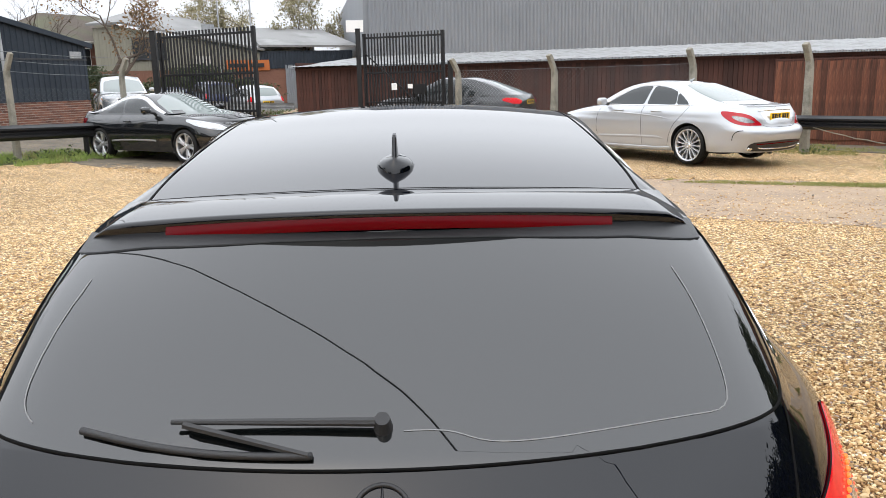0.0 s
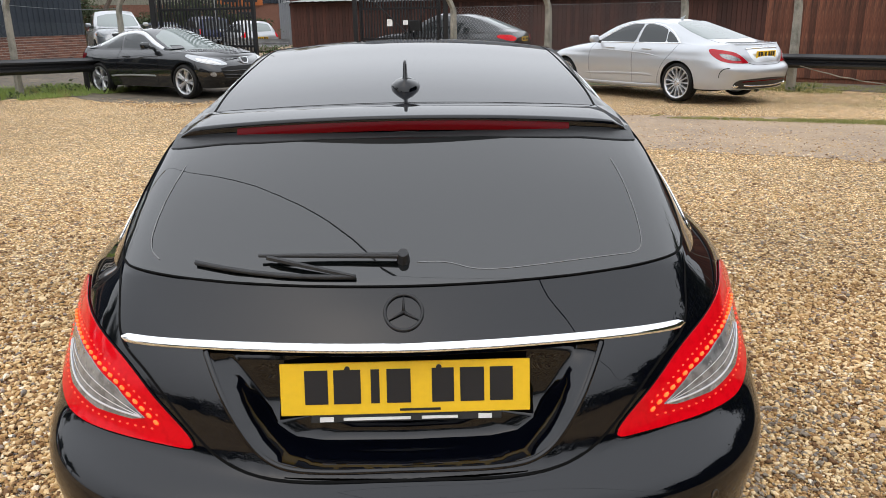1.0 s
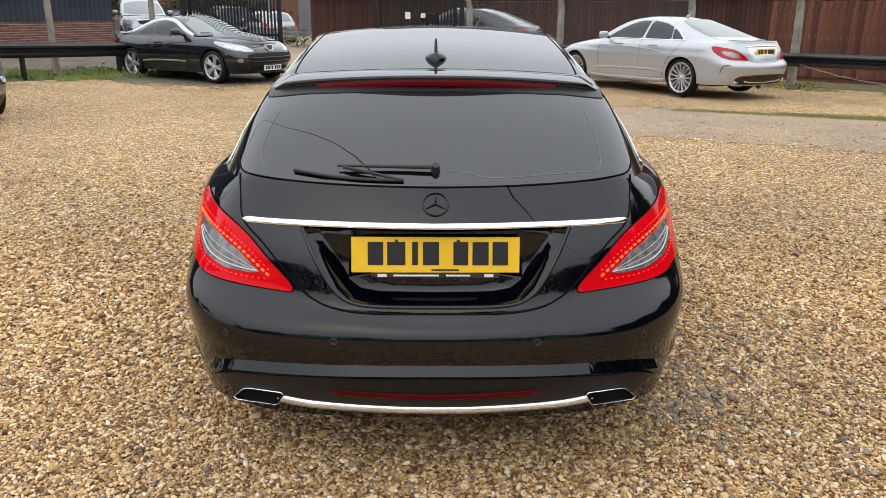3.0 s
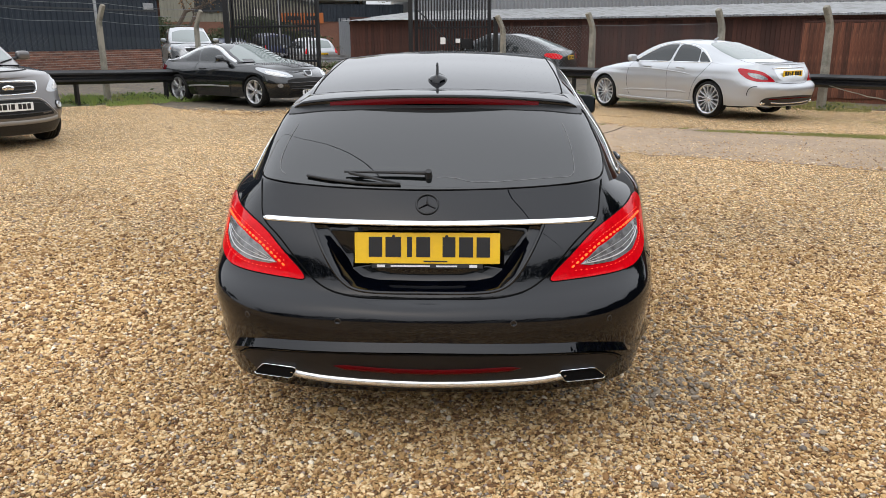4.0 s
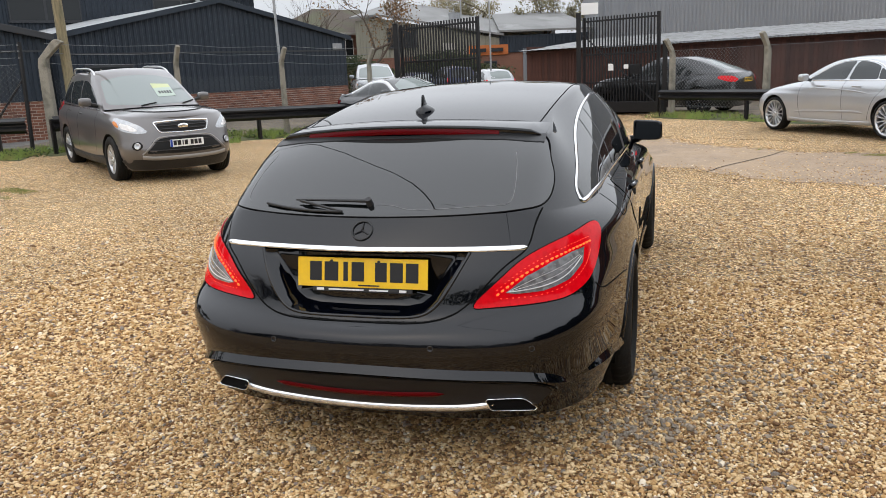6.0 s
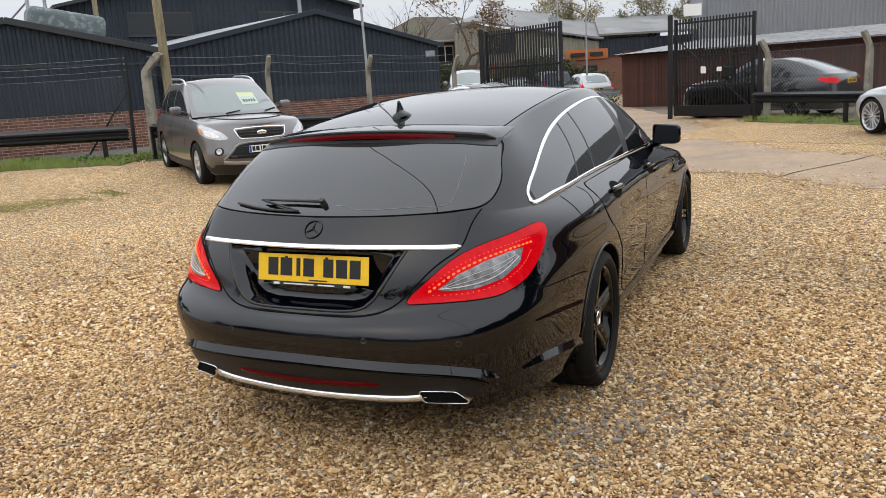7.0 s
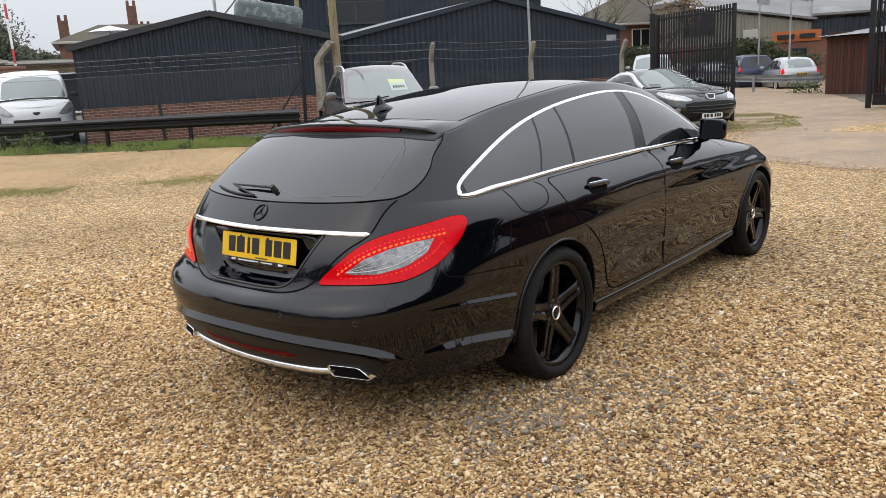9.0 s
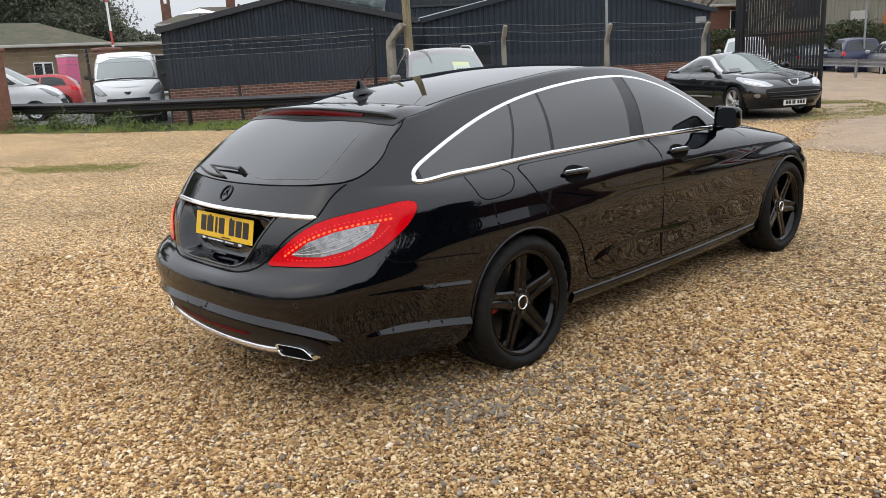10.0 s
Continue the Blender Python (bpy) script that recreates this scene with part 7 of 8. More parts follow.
fences = []
for lab in ("galvanised chain-link mesh fence along the sheds", "galvanised chain-link mesh fence beside the parked saloon", "galvanised chain-link mesh fence before the car park"):
    fences.append(tagged(empty("chain_link_fence"), lab, "fence"))
for i in range(len(LP) - 1):
    chain_link("fence_panel", LP[i], LP[i + 1], .1, 1.45, under=fences[0])
for i in range(2):
    chain_link("fence_panel", RP[i], RP[i + 1], .25, 1.75, r=.0032, under=fences[1])
M["post_black"] = material("black_post_paint", (.008, .008, .009), .6, grain=.2)
lpost = [(x, 3.45 + (x + 26) * .4662) for x in (-27.8, -23.5, -19.28, -14.92, -11.42)]
for i in range(4):
    chain_link("fence_panel", lpost[i], lpost[i + 1], .08, 1.76, under=fences[2])
for p in lpost:
    st = part("steel_post", box((.06, .06, 2.3), (0, 0, 1.05), .004), M["post_black"])
    st.matrix_world = Matrix.Translation((p[0] + (.14 if p is not lpost[-1] else 0), p[1] + .04, gz(p[0]))) @ Matrix.Rotation(radians(-2), 4, "X") @ Matrix.Rotation(radians(-8 if p is not lpost[-1] else 0), 4, "Y")
    tagged(st, "thin straight black steel fence post", "fence post", "steel fence posts")
    for z in (2.14, 2.02, 1.89):
        part("wire_clip", box((.02, .07, .03), (0, -.02, z)), M["galv"], st)
part("stay", rod((0, 0, 1.5), (-1.0, -.45, 0), .022, sides=6), M["black_steel"], st, "leaning black stay")
for z, o in ((2.15, .22), (1.98, .12), (1.78, .0)):
    wire([(p[0] + .86 * o, p[1] - .5 * o, gz(p[0]) + z) for p in LP], .005, M["galv"], .05)
for z in (2.14, 2.02, 1.89, 1.76):
    wire([(p[0], p[1] - .03, gz(p[0]) + z) for p in lpost], .005, M["galv"], .02)
for z in (1.75, .3):
    wire([(p[0], p[1], z) for p in RP[:3]], .004, M["galv"], .01)
wire([(7.2, 13.5, .53), (8.35, 12.65, .24), (9.3, 11.9, .03)], .011, M["concrete"], .04, "pale slack rope hanging from the barrier")


def frame_at(a, b, z=0.0):
    a, b = Vector((*a, z)), Vector((*b, z))
    return Matrix.Translation(a) @ Matrix.Rotation(math.atan2(b.y - a.y, b.x - a.x), 4, "Z"), (b - a).length


# close-boarded timber fence behind the bare end posts
M["fence_wood"] = material("red_fence_timber", (.115, .040, .021), .8, spots=[((.075, .030, .018), 3, .45, .65), ((.16, .066, .036), 8, .55, .75)], rand=.4, grain=.4, grain_scale=12, stretch=(6, 6, .6))
m, w = frame_at((7.75, 16.45), (18.6, 7.2))
boarded = tagged(empty("board_fence", m), "red-brown close-boarded timber fence behind the barrier", "fence")
slats = []
for k in range(4):
    bm = box((.152, .016 + .003 * k, 1.66), (0, 0, 0), .003, Euler((0, 0, radians(5))).to_matrix())
    slats.append(mesh_of("slat", [tuple(v.co) for v in bm.verts], [tuple(v.index for v in f.verts) for f in bm.faces], M["fence_wood"]))
wob = random.Random(5)
for i in range(int(w / .132)):
    o = part("slat", slats[i % 4], None, boarded)
    o.matrix_basis = Matrix.Translation((.07 + i * .132, -.03 + wob.uniform(-.004, .004), .93 + wob.uniform(-.012, .012))) @ Matrix.Rotation(wob.uniform(-.008, .008), 4, "Y")
part("gravel_board", box((w, .04, .16), (w / 2, .01, .07), .004), M["fence_wood"], boarded)
part("cap_rail", box((w, .07, .04), (w / 2, -.01, 1.79), .004), M["wood"], boarded, "dark capping rail")
for z in (.35, 1.5):
    part("back_rail", box((w, .05, .09), (w / 2, .025, z), .004), M["fence_wood"], boarded)


def armco(name, line, zc, mat, label, height=.28, depth=.07, post_h=None, side=1.0, every=2.2):
    """A crash barrier: a folded rail on short posts."""
    prof = [(0, -.5), (.35, -.42), (1, -.30), (1, -.18), (.25, -.04), (.25, .04), (1, .18), (1, .30), (.35, .42), (0, .5)]
    p = [Vector((*q, 0)) for q in line]
    vs, fs = [], []
    for i, q in enumerate(p):
        d = (p[min(i + 1, len(p) - 1)] - p[max(i - 1, 0)]).normalized()
        n = Vector((d.y, -d.x, 0)) * side
        for back in (0, .006):
            for u, v in prof:
                vs.append(q + n * (u * depth - back) + Vector((0, 0, zc + v * height + gz(q.x))))
    k = len(prof)
    for i in range(len(p) - 1):
        for j in range(k - 1):
            a, b = i * 2 * k + j, (i + 1) * 2 * k + j
            fs += [(a, a + 1, b + 1, b), (a + k, b + k, b + k + 1, a + k + 1)]
    th = empty(name)
    tagged(th, label, "crash barrier")
    part("rail", mesh_of("rail", vs, fs, mat), None, th)
    run, last = 0.0, p[0]
    for i, q in enumerate(p):
        run += (q - last).length
        last = q
        if i == 0 or run > every:
            run = 0
            d = (p[min(i + 1, len(p) - 1)] - p[max(i - 1, 0)]).normalized()
            n = Vector((d.y, -d.x, 0)) * side
            part("post", box((.07, .10, zc + .1 + .1), (0, 0, (zc + .1 - .1) / 2), .006), mat, th).matrix_basis = Matrix.Translation(q - n * .06 + Vector((0, 0, gz(q.x)))) @ Matrix.Rotation(math.atan2(d.y, d.x), 4, "Z")
    return th


armco("crash_barrier", walk_line((-26, 2.75), (-10.95, 9.75), 30), .60, M["black_steel"], "black painted steel crash barrier on short posts", .30, .08)
armco("crash_barrier", walk_line((-10.7, 10.15), (-6.25, 17.4), 16), .60, M["black_steel"], "black painted steel crash barrier before the fence", .30, .08)
armco("crash_barrier", walk_line((.62, 19.55), (16.3, 5.35), 40), .61, M["black_steel"], "black painted steel crash barrier before the fence", .26, .08)


# gates
def bar_gate(name, a, b, h, label, bars_n, braced=True):
    a, b = Vector((*a, gz(a[0]))), Vector((*b, gz(b[0])))
    th = empty(name, Matrix.Translation(a) @ Matrix.Rotation(math.atan2(b.y - a.y, b.x - a.x), 4, "Z"))
    tagged(th, label, "gate", "yard gates")
    w = (b - a).to_2d().length
    for x in (0, w):
        part("stile", box((.07, .07, h - .1), (x, 0, h / 2 + .05), .006), M["black_steel"], th)
    for z in (.14, .95, 1.75, h - .12):
        part("rail", box((w, .05, .05), (w / 2, 0, z), .004), M["black_steel"], th)
    for i in range(bars_n):
        part("bar", box((.034, .034, h - .15), (w * (i + .5) / bars_n, .0, h / 2 + .07), .002), M["black_steel"], th)
    if braced:
        part("brace", rod((0, -.03, h - .5), (w, -.03, .3), .022, sides=6), M["black_steel"], th)
    return th, w


bar_gate("yard_gate", (-6.05, 17.85), (-3.55, 16.3), 2.72, "open black steel gate leaf of upright bars", 28, False)
gr, gw = bar_gate("yard_gate", (-1.62, 21.5), (.55, 20.35), 2.82, "black steel gate leaf of upright bars with white signs", 25)
part("gate_skirt", box((gw, .03, .3), (gw / 2, -.03, .25), .004), M["black_steel"], gr)
for x, z, w, h in ((.95, 1.38, .17, .19), (1.45, 1.38, .15, .12)):
    part("gate_sign", box((w, .008, h), (x, -.04, z), .001), M["plate_white"], gr, "small blank white sign")
part("gate_lock", box((.35, .06, .28), (1.75, -.03, 1.3), .01), M["black_steel"], gr, "black lock plate")
for x, y, h in ((-6.25, 18.0, 2.75), (-1.8, 21.7, 2.95), (.72, 20.2, 2.0)):
    gp = part("gate_post", box((.13, .13, h + .1), (0, 0, h / 2 - .05), .01), M["black_steel"])
    gp.matrix_world = Matrix.Translation((x, y, gz(x)))
    tagged(gp, "square black steel gate post", "gate post", "gate posts")
    part("post_cap", box((.15, .15, .03), (0, 0, h + .01), .008), M["black_steel"], gp)
tp = part("telegraph_pole", rod((0, 0, -.2), (-.12, 0, 8.0), .105, .085, 12), M["pole_wood"])
tp.matrix_world = Matrix.Translation((-10.8, 10.9, .2))
tagged(tp, "weathered wooden telegraph pole behind the fence", "pole")
cable = wire([(-10.9, 10.9, 8.0), (2.5, -3.05, 6.9), (16, -17, 7.4)], .012, M["black_steel"], .25, "black overhead cable from the wooden pole")
cable.name = "overhead_cable"
tagged(cable, "black overhead cable from the wooden pole", "cable")
lp = part("lamp_pole", rod((0, 0, 0), (0, 0, 7.5), .035, .03, 10), M["galv_rail"])
lp.matrix_world = Matrix.Translation((-8.35, 15.35, .1)) @ Matrix.Rotation(radians(-1), 4, "Y")
tagged(lp, "thin grey steel pole beside a fence post", "pole")

# ---- buildings round the yard ----
M["roof_sheet"] = material("grey_roof_sheet", (.30, .31, .32), .6, spots=[((.20, .21, .21), 1.2, .45, .7), ((.42, .42, .41), 4, .55, .75)], grain=.15)
M["unit_roof"] = material("unit_roof_sheet", (.20, .20, .195), .7, spots=[((.14, .14, .135), .5, .45, .7), ((.25, .25, .245), .35, .56, .64)], grain=.15, stretch=(1, .25, 1))
M["clad_grey"] = material("grey_cladding", (.20, .215, .235), .5, spots=[((.175, .19, .21), .4, .4, .7)], grain=.06)
M["clad_olive"] = material("olive_cladding", (.22, .21, .165), .6, grain=.1)
M["lean_roof"] = material("pale_sheet_roof", (.20, .205, .205), .5, spots=[((.10, .097, .09), 2.2, .45, .65), ((.33, .33, .33), 5, .6, .72)])
M["win_glass"] = material("window_glass", (.025, .028, .03), .06, ior=1.33)
M["win_frame"] = material("window_frame", (.03, .032, .036), .5)
M["red_brick"] = material("red_brick_wall", (.185, .09, .062), .85, spots=[((.165, .08, .056), 3, .45, .7)], grain=.25, grain_scale=14)
M["stack_brick"] = material("sooty_brick", (.17, .085, .06), .9, spots=[((.11, .065, .05), 3, .45, .7)], grain=.25, grain_scale=14)
M["tiles"] = material("brown_roof_tiles", (.085, .068, .054), .9, spots=[((.085, .085, .05), .5, .45, .65)], grain=.3, grain_scale=18)
M["white_paint"] = material("white_paint", (.72, .72, .70), .5, grain=.04)
M["fascia"] = material("fascia_board", (.42, .40, .36), .7, grain=.1)
M["sign_orange"] = material("orange_sign", (.45, .13, .03), .6, grain=.1)


def ribbed(w, h_left, h_right, peak=None, pitch=.2, depth=.03, z0=0.0, teeth=True):
    """A ribbed sheet wall in the xz plane, from x = 0 to w, with a straight or gabled top."""
    vs, fs = [], []
    xs, ds = [], []
    x = 0.0
    while x < w - 1e-6:
        for f, d in ((0, 0), (.18, 0), (.30, -depth), (.70, -depth), (.82, 0)):
            if x + f * pitch <= w:
                xs.append(x + f * pitch)
                ds.append(d)
        x += pitch
    xs.append(w)
    ds.append(0)
    for x, d in zip(xs, ds):
        if peak is None:
            top = h_left + (h_right - h_left) * x / w
        else:
            px, pz = peak
            top = h_left + (pz - h_left) * x / px if x < px else pz + (h_right - pz) * (x - px) / (w - px)
        vs += [(x, d, z0), (x, d, top)]
    fs = [(2 * i, 2 * i + 2, 2 * i + 3, 2 * i + 1) for i in range(len(xs) - 1)]
    return vs, fs


def brick_band(parent, w, h, thing_label, mat):
    """A low wall of separate bricks on a mortar bed, in the xz plane."""
    part("mortar_bed", box((w, .08, h), (w / 2, .045, h / 2)), M["mortar"], parent)
    bm = bmesh.new()
    rows = int(h / .075)
    vs, fs = [], []
    for r in range(rows):
        x = -.1125 * (r % 2)
        while x < w:
            a, b = max(0, x), min(w, x + .215)
            if b - a > .03:
                z, k = r * .075 + .005, len(vs)
                dy = random.uniform(-.003, .003)
                for yy, i in ((-.006 + dy, .003), (.02, 0)):
                    vs += [(a + i, yy, z + i), (b - i, yy, z + i), (b - i, yy, z + .065 - i), (a + i, yy, z + .065 - i)]
                fs += [(k, k + 1, k + 2, k + 3), (k, k + 4, k + 5, k + 1), (k + 1, k + 5, k + 6, k + 2), (k + 2, k + 6, k + 7, k + 3), (k + 3, k + 7, k + 4, k)]
            x += .225
    m = material("brick_course", (.21, .095, .06), .85, grain=.25, grain_scale=30)
    nt = m.node_tree
    p = nt.nodes["Principled BSDF"]
    g = nt.nodes.new("ShaderNodeNewGeometry")
    cr = nt.nodes.new("ShaderNodeValToRGB")
    cr.color_ramp.elements[0].color, cr.color_ramp.elements[1].color = (.10, .042, .03, 1), (.23, .098, .062, 1)
    nt.links.new(g.outputs["Random Per Island"], cr.inputs[0])
    nt.links.new(cr.outputs[0], p.inputs["Base Color"])
    part("bricks", mesh_of("bricks", vs, fs, m), None, parent, "courses of brown brick", kind="stuff")


def gable_shed(name, a, b, eave, ridge, deep, label, brick_h=1.0, mat=None, roof_mat=None, verge_mat=None, line=2.3):
    """A shed with its gable from a to b, that goes back by deep."""
    mat, roof_mat = mat or M["shed"], roof_mat or M["roof_sheet"]
    m, w = frame_at(a, b, gz(a[0]))
    th = empty(name, m)
    tagged(th, label, "shed", "sheds")
    brick_band(th, w, brick_h, label, M["brick"])
    part("gable_wall", mesh_of("gable", *ribbed(w, eave, eave, (w / 2, ridge), z0=brick_h - .03), mat), None, th, "dark ribbed sheet gable wall")
    for x in (0, w):
        part("side_wall", box((.1, deep, eave), (x, deep / 2 + .06, eave / 2)), mat, th)
    part("back_wall", box((w, .1, eave), (w / 2, deep + .05, eave / 2)), mat, th)
    part("flashing", box((w, .03, .05), (w / 2, -.02, line), .004), M["win_frame"], th)
    for s in (0, 1):
        bm = bmesh.new()
        x0, x1 = (-.18, w / 2) if s == 0 else (w / 2, w + .18)
        z0, z1 = (eave - .06, ridge + .03) if s == 0 else (ridge + .03, eave - .06)
        for y in (-.12, deep + .1):
            for x, z in ((x0, z0), (x1, z1), (x1, z1 + .06), (x0, z0 + .06)):
                bm.verts.new((x, y, z))
        bm.verts.ensure_lookup_table()
        v = bm.verts
        for f in ((0, 1, 2, 3), (7, 6, 5, 4), (0, 4, 5, 1), (1, 5, 6, 2), (2, 6, 7, 3), (3, 7, 4, 0)):
            bm.faces.new([v[i] for i in f])
        bmesh.ops.recalc_face_normals(bm, faces=bm.faces[:])
        part("roof_slope", bm, roof_mat, th, "sheet roof slope")
        q = bmesh.new()
        ln = math.hypot(x1 - x0, z1 - z0)
        part("verge_trim", box((ln, .05, .16), ((x0 + x1) / 2, -.13, (z0 + z1) / 2), .006, Euler((0, -math.atan2(z1 - z0, x1 - x0), 0)).to_matrix()), verge_mat or M["win_frame"], th, "dark verge trim")
    return th, w


gable_shed("sheet_shed", (-17.6, 8.1), (-14.2, 14.05), 2.58, 3.28, 5, "low dark grey sheet-clad shed on a brick base", 1.01, line=2.2)
shr, wr_ = gable_shed("sheet_shed", (-15.8, 16.04), (-11.2, 26.0), 2.70, 3.81, 10, "dark grey sheet-clad shed with a pale roof edge", .93, verge_mat=M["shed"], line=2.2)
part("wall_vent", box((.45, .05, .22), (wr_ - .45, -.03, 2.35), .01), M["roof_sheet"], shr, "small grey wall vent")
part("window_frame", box((1.5, .06, .75), (1.55, -.03, 1.5), .01), M["win_frame"], shr, "black framed shed window")
part("window_pane", box((1.38, .02, .62), (1.55, -.065, 1.5)), M["win_glass"], shr)


def windowed(th, rows, y=-.03, frame_mat=None):
    """Windows with frame and pane on a wall in the xz plane: (x, z, width, height)."""
    for x, z, w, h in rows:
        f = part("window", box((w, .06, h), (x, y, z), .008), frame_mat or M["win_frame"], th)
        part("pane", box((w / 2 - .1, .02, h - .14), (x - w / 4, y - .03, z)), M["win_glass"], f)
        part("pane", box((w / 2 - .1, .02, h - .14), (x + w / 4, y - .03, z)), M["win_glass"], f)
        part("sill", box((w + .1, .12, .05), (x, y - .04, z - h / 2 - .02), .006), frame_mat or M["win_frame"], f)


# dark two-storey building behind the sheds
m, w = frame_at((-24.6, 20.4), (-17.6, 30.55), .2)
tall = empty("workshop", m)
tagged(tall, "dark timber-clad two-storey workshop with wide windows", "building")
part("front_wall", mesh_of("front", *ribbed(w, 5.0, 5.0, (w * .5, 6.3), .24), M["shed"]), None, tall, "dark board wall")
for s in (0, 1):
    part("side_wall", box((.2, 9, 5), (w * s, 4.55, 2.5)), M["shed"], tall)
part("back_wall", box((w, .2, 5), (w / 2, 9.1, 2.5)), M["shed"], tall)
for s in (0, 1):
    x0, x1, z0, z1 = ((-.4, w / 2, 4.95, 6.45), (w / 2, w + .4, 6.45, 4.95))[s]
    part("roof_slope", box((math.hypot(x1 - x0, z1 - z0), 9.8, .12), ((x0 + x1) / 2, 4.4, (z0 + z1) / 2), 0, Euler((0, -math.atan2(z1 - z0, x1 - x0), 0)).to_matrix()), M["win_frame"], tall)
windowed(tall, [(3.6, 4.3, 2.6, .95), (9.0, 4.35, 2.4, .85)])
part("flue", rod((9.6, -.4, 3.6), (9.6, -.4, 5.4), .09, sides=10), M["roof_sheet"], tall)

# timber lean-to with a pale sheet roof, along the right
m, w = frame_at((-5.05, 30.6), (27.4, 15.05), 0)
lean = empty("timber_building", m)
tagged(lean, "long red-brown timber building with a pale sheet roof", "building")
part("core_wall", box((w, .1, 2.05), (w / 2, .12, 1.03)), M["wood"], lean)
part("end_wall", box((.1, 6, 2.3), (0, 3.1, 1.15)), M["wood"], lean)
bd = mesh_of("board", *[lambda b: ([tuple(v.co) for v in b.verts], [tuple(x.index for x in f.verts) for f in b.faces])][0](box((.137, .022, 2.05), (0, 0, 0), .004)), M["wood"])
for i in range(245):
    o = part("board", bd, None, lean)
    o.matrix_basis = Matrix.Translation((.07 + i * .146, .055 + random.uniform(-.004, .004), 1.03 + random.uniform(-.01, .01)))
vs, fs = [], []
for i in range(400):
    x = -.25 + i * (w + .4) / 399
    zz = .009 * math.sin(i * 1.571)
    vs += [(x, -.35, 2.14 + zz), (x, 6.2, 2.68 + zz)]
fs = [(2 * i, 2 * i + 2, 2 * i + 3, 2 * i + 1) for i in range(399)]
part("roof", mesh_of("roof", vs, fs, M["lean_roof"]), None, lean, "pale corrugated sheet roof")
part("fascia", box((w, .03, .09), (w / 2, -.02, 2.04), .004), M["wood"], lean)

# large grey warehouse
m, w = frame_at((-2.9, 42), (46, 49.4), 0)
ware = empty("warehouse", m)
tagged(ware, "very large plain grey metal-clad warehouse", "building")
part("front_wall", mesh_of("front", *ribbed(w, 7.2, 7.2, None, .2, .035), M["clad_grey"]), None, ware, "grey ribbed cladding")
part("side_wall", box((.3, 30, 7.2), (-.1, 15.1, 3.6)), M["clad_grey"], ware)
part("roof", box((w, 30, .3), (w / 2, 15, 7.35)), M["roof_sheet"], ware)
part("wall_sign", box((.9, .08, .6), (-.75, -.1, 4.4), .01), M["plate_white"], ware, "small white sign board")

# brick and olive-clad unit beyond the gate
m, w = frame_at((-18.1, 43.7), (-4.3, 47.2), 0)
unit = empty("trade_unit", m)
tagged(unit, "low brick trade unit with olive cladding and grey roofs", "building")
part("brick_wall", box((w, .3, 2.4), (w / 2, .15, 1.2)), M["red_brick"], unit, "red brick lower wall")
part("clad_wall", mesh_of("clad", *ribbed(w * .62, 4.7, 3.3, (w * .10, 4.8), .35, .04, 2.4), M["clad_olive"]), None, unit, "olive ribbed cladding")
part("clad_wall", mesh_of("clad", *ribbed(w * .38, 3.4, 3.4, None, .35, .04, 2.4), M["shed"]), None, unit, "dark cladding").matrix_basis = Matrix.Translation((w * .62, -.05, 0))
for x0, x1, z0, z1 in ((-.3, w * .10, 4.8, 4.9), (w * .10, w * .64, 4.9, 3.4), (w * .62, w + .4, 3.62, 3.55)):
    vs = [(x0, -.3, z0), (x1, -.3, z1), (x1, 20, z1 + 2.3), (x0, 20, z0 + 2.3)]
    vs += [(x, y, z + .12) for x, y, z in vs]
    part("roof_slope", mesh_of("roof_slope", vs, [(3, 2, 1, 0), (4, 5, 6, 7), (0, 1, 5, 4), (1, 2, 6, 5), (2, 3, 7, 6), (3, 0, 4, 7)], M["unit_roof"]), None, unit, "pale grey sheet roof with bright strips")
part("back_wall", box((w, .3, 5.4), (w / 2, 20, 2.7)), M["roof_sheet"], unit)
part("sign_board", box((2.5, .08, .6), (8.1, -.08, 2.6), .01), M["sign_orange"], unit, "orange sign board with dark bars")
bars(unit, [(8.1 - .55, 2.6, .9, .22), (8.1 + .55, 2.6, .8, .22)], M["ink"], th=.26)
windowed(unit, [(w * .20, 3.6, 1.8, 1.2), (w * .58, 1.3, .8, 1.3), (w * .36, 1.5, 1.4, 1.0)], -.05)
part("roller_door", mesh_of("roller", *ribbed(2.6, 2.6, 2.6, None, .12, .02), M["clad_grey"]), None, unit, "grey roller shutter door").matrix_basis = Matrix.Translation((w * .72, -.08, 0))
part("air_conditioner", box((.8, .35, .55), (w * .40, -.25, 2.85), .03), M["fascia"], unit, "pale air conditioner box")
part("roof_cowl", rod((w * .42, 6, 4.3), (w * .42, 6, 5.3), .3, .42, 14), M["roof_sheet"], unit, "grey roof cowl")

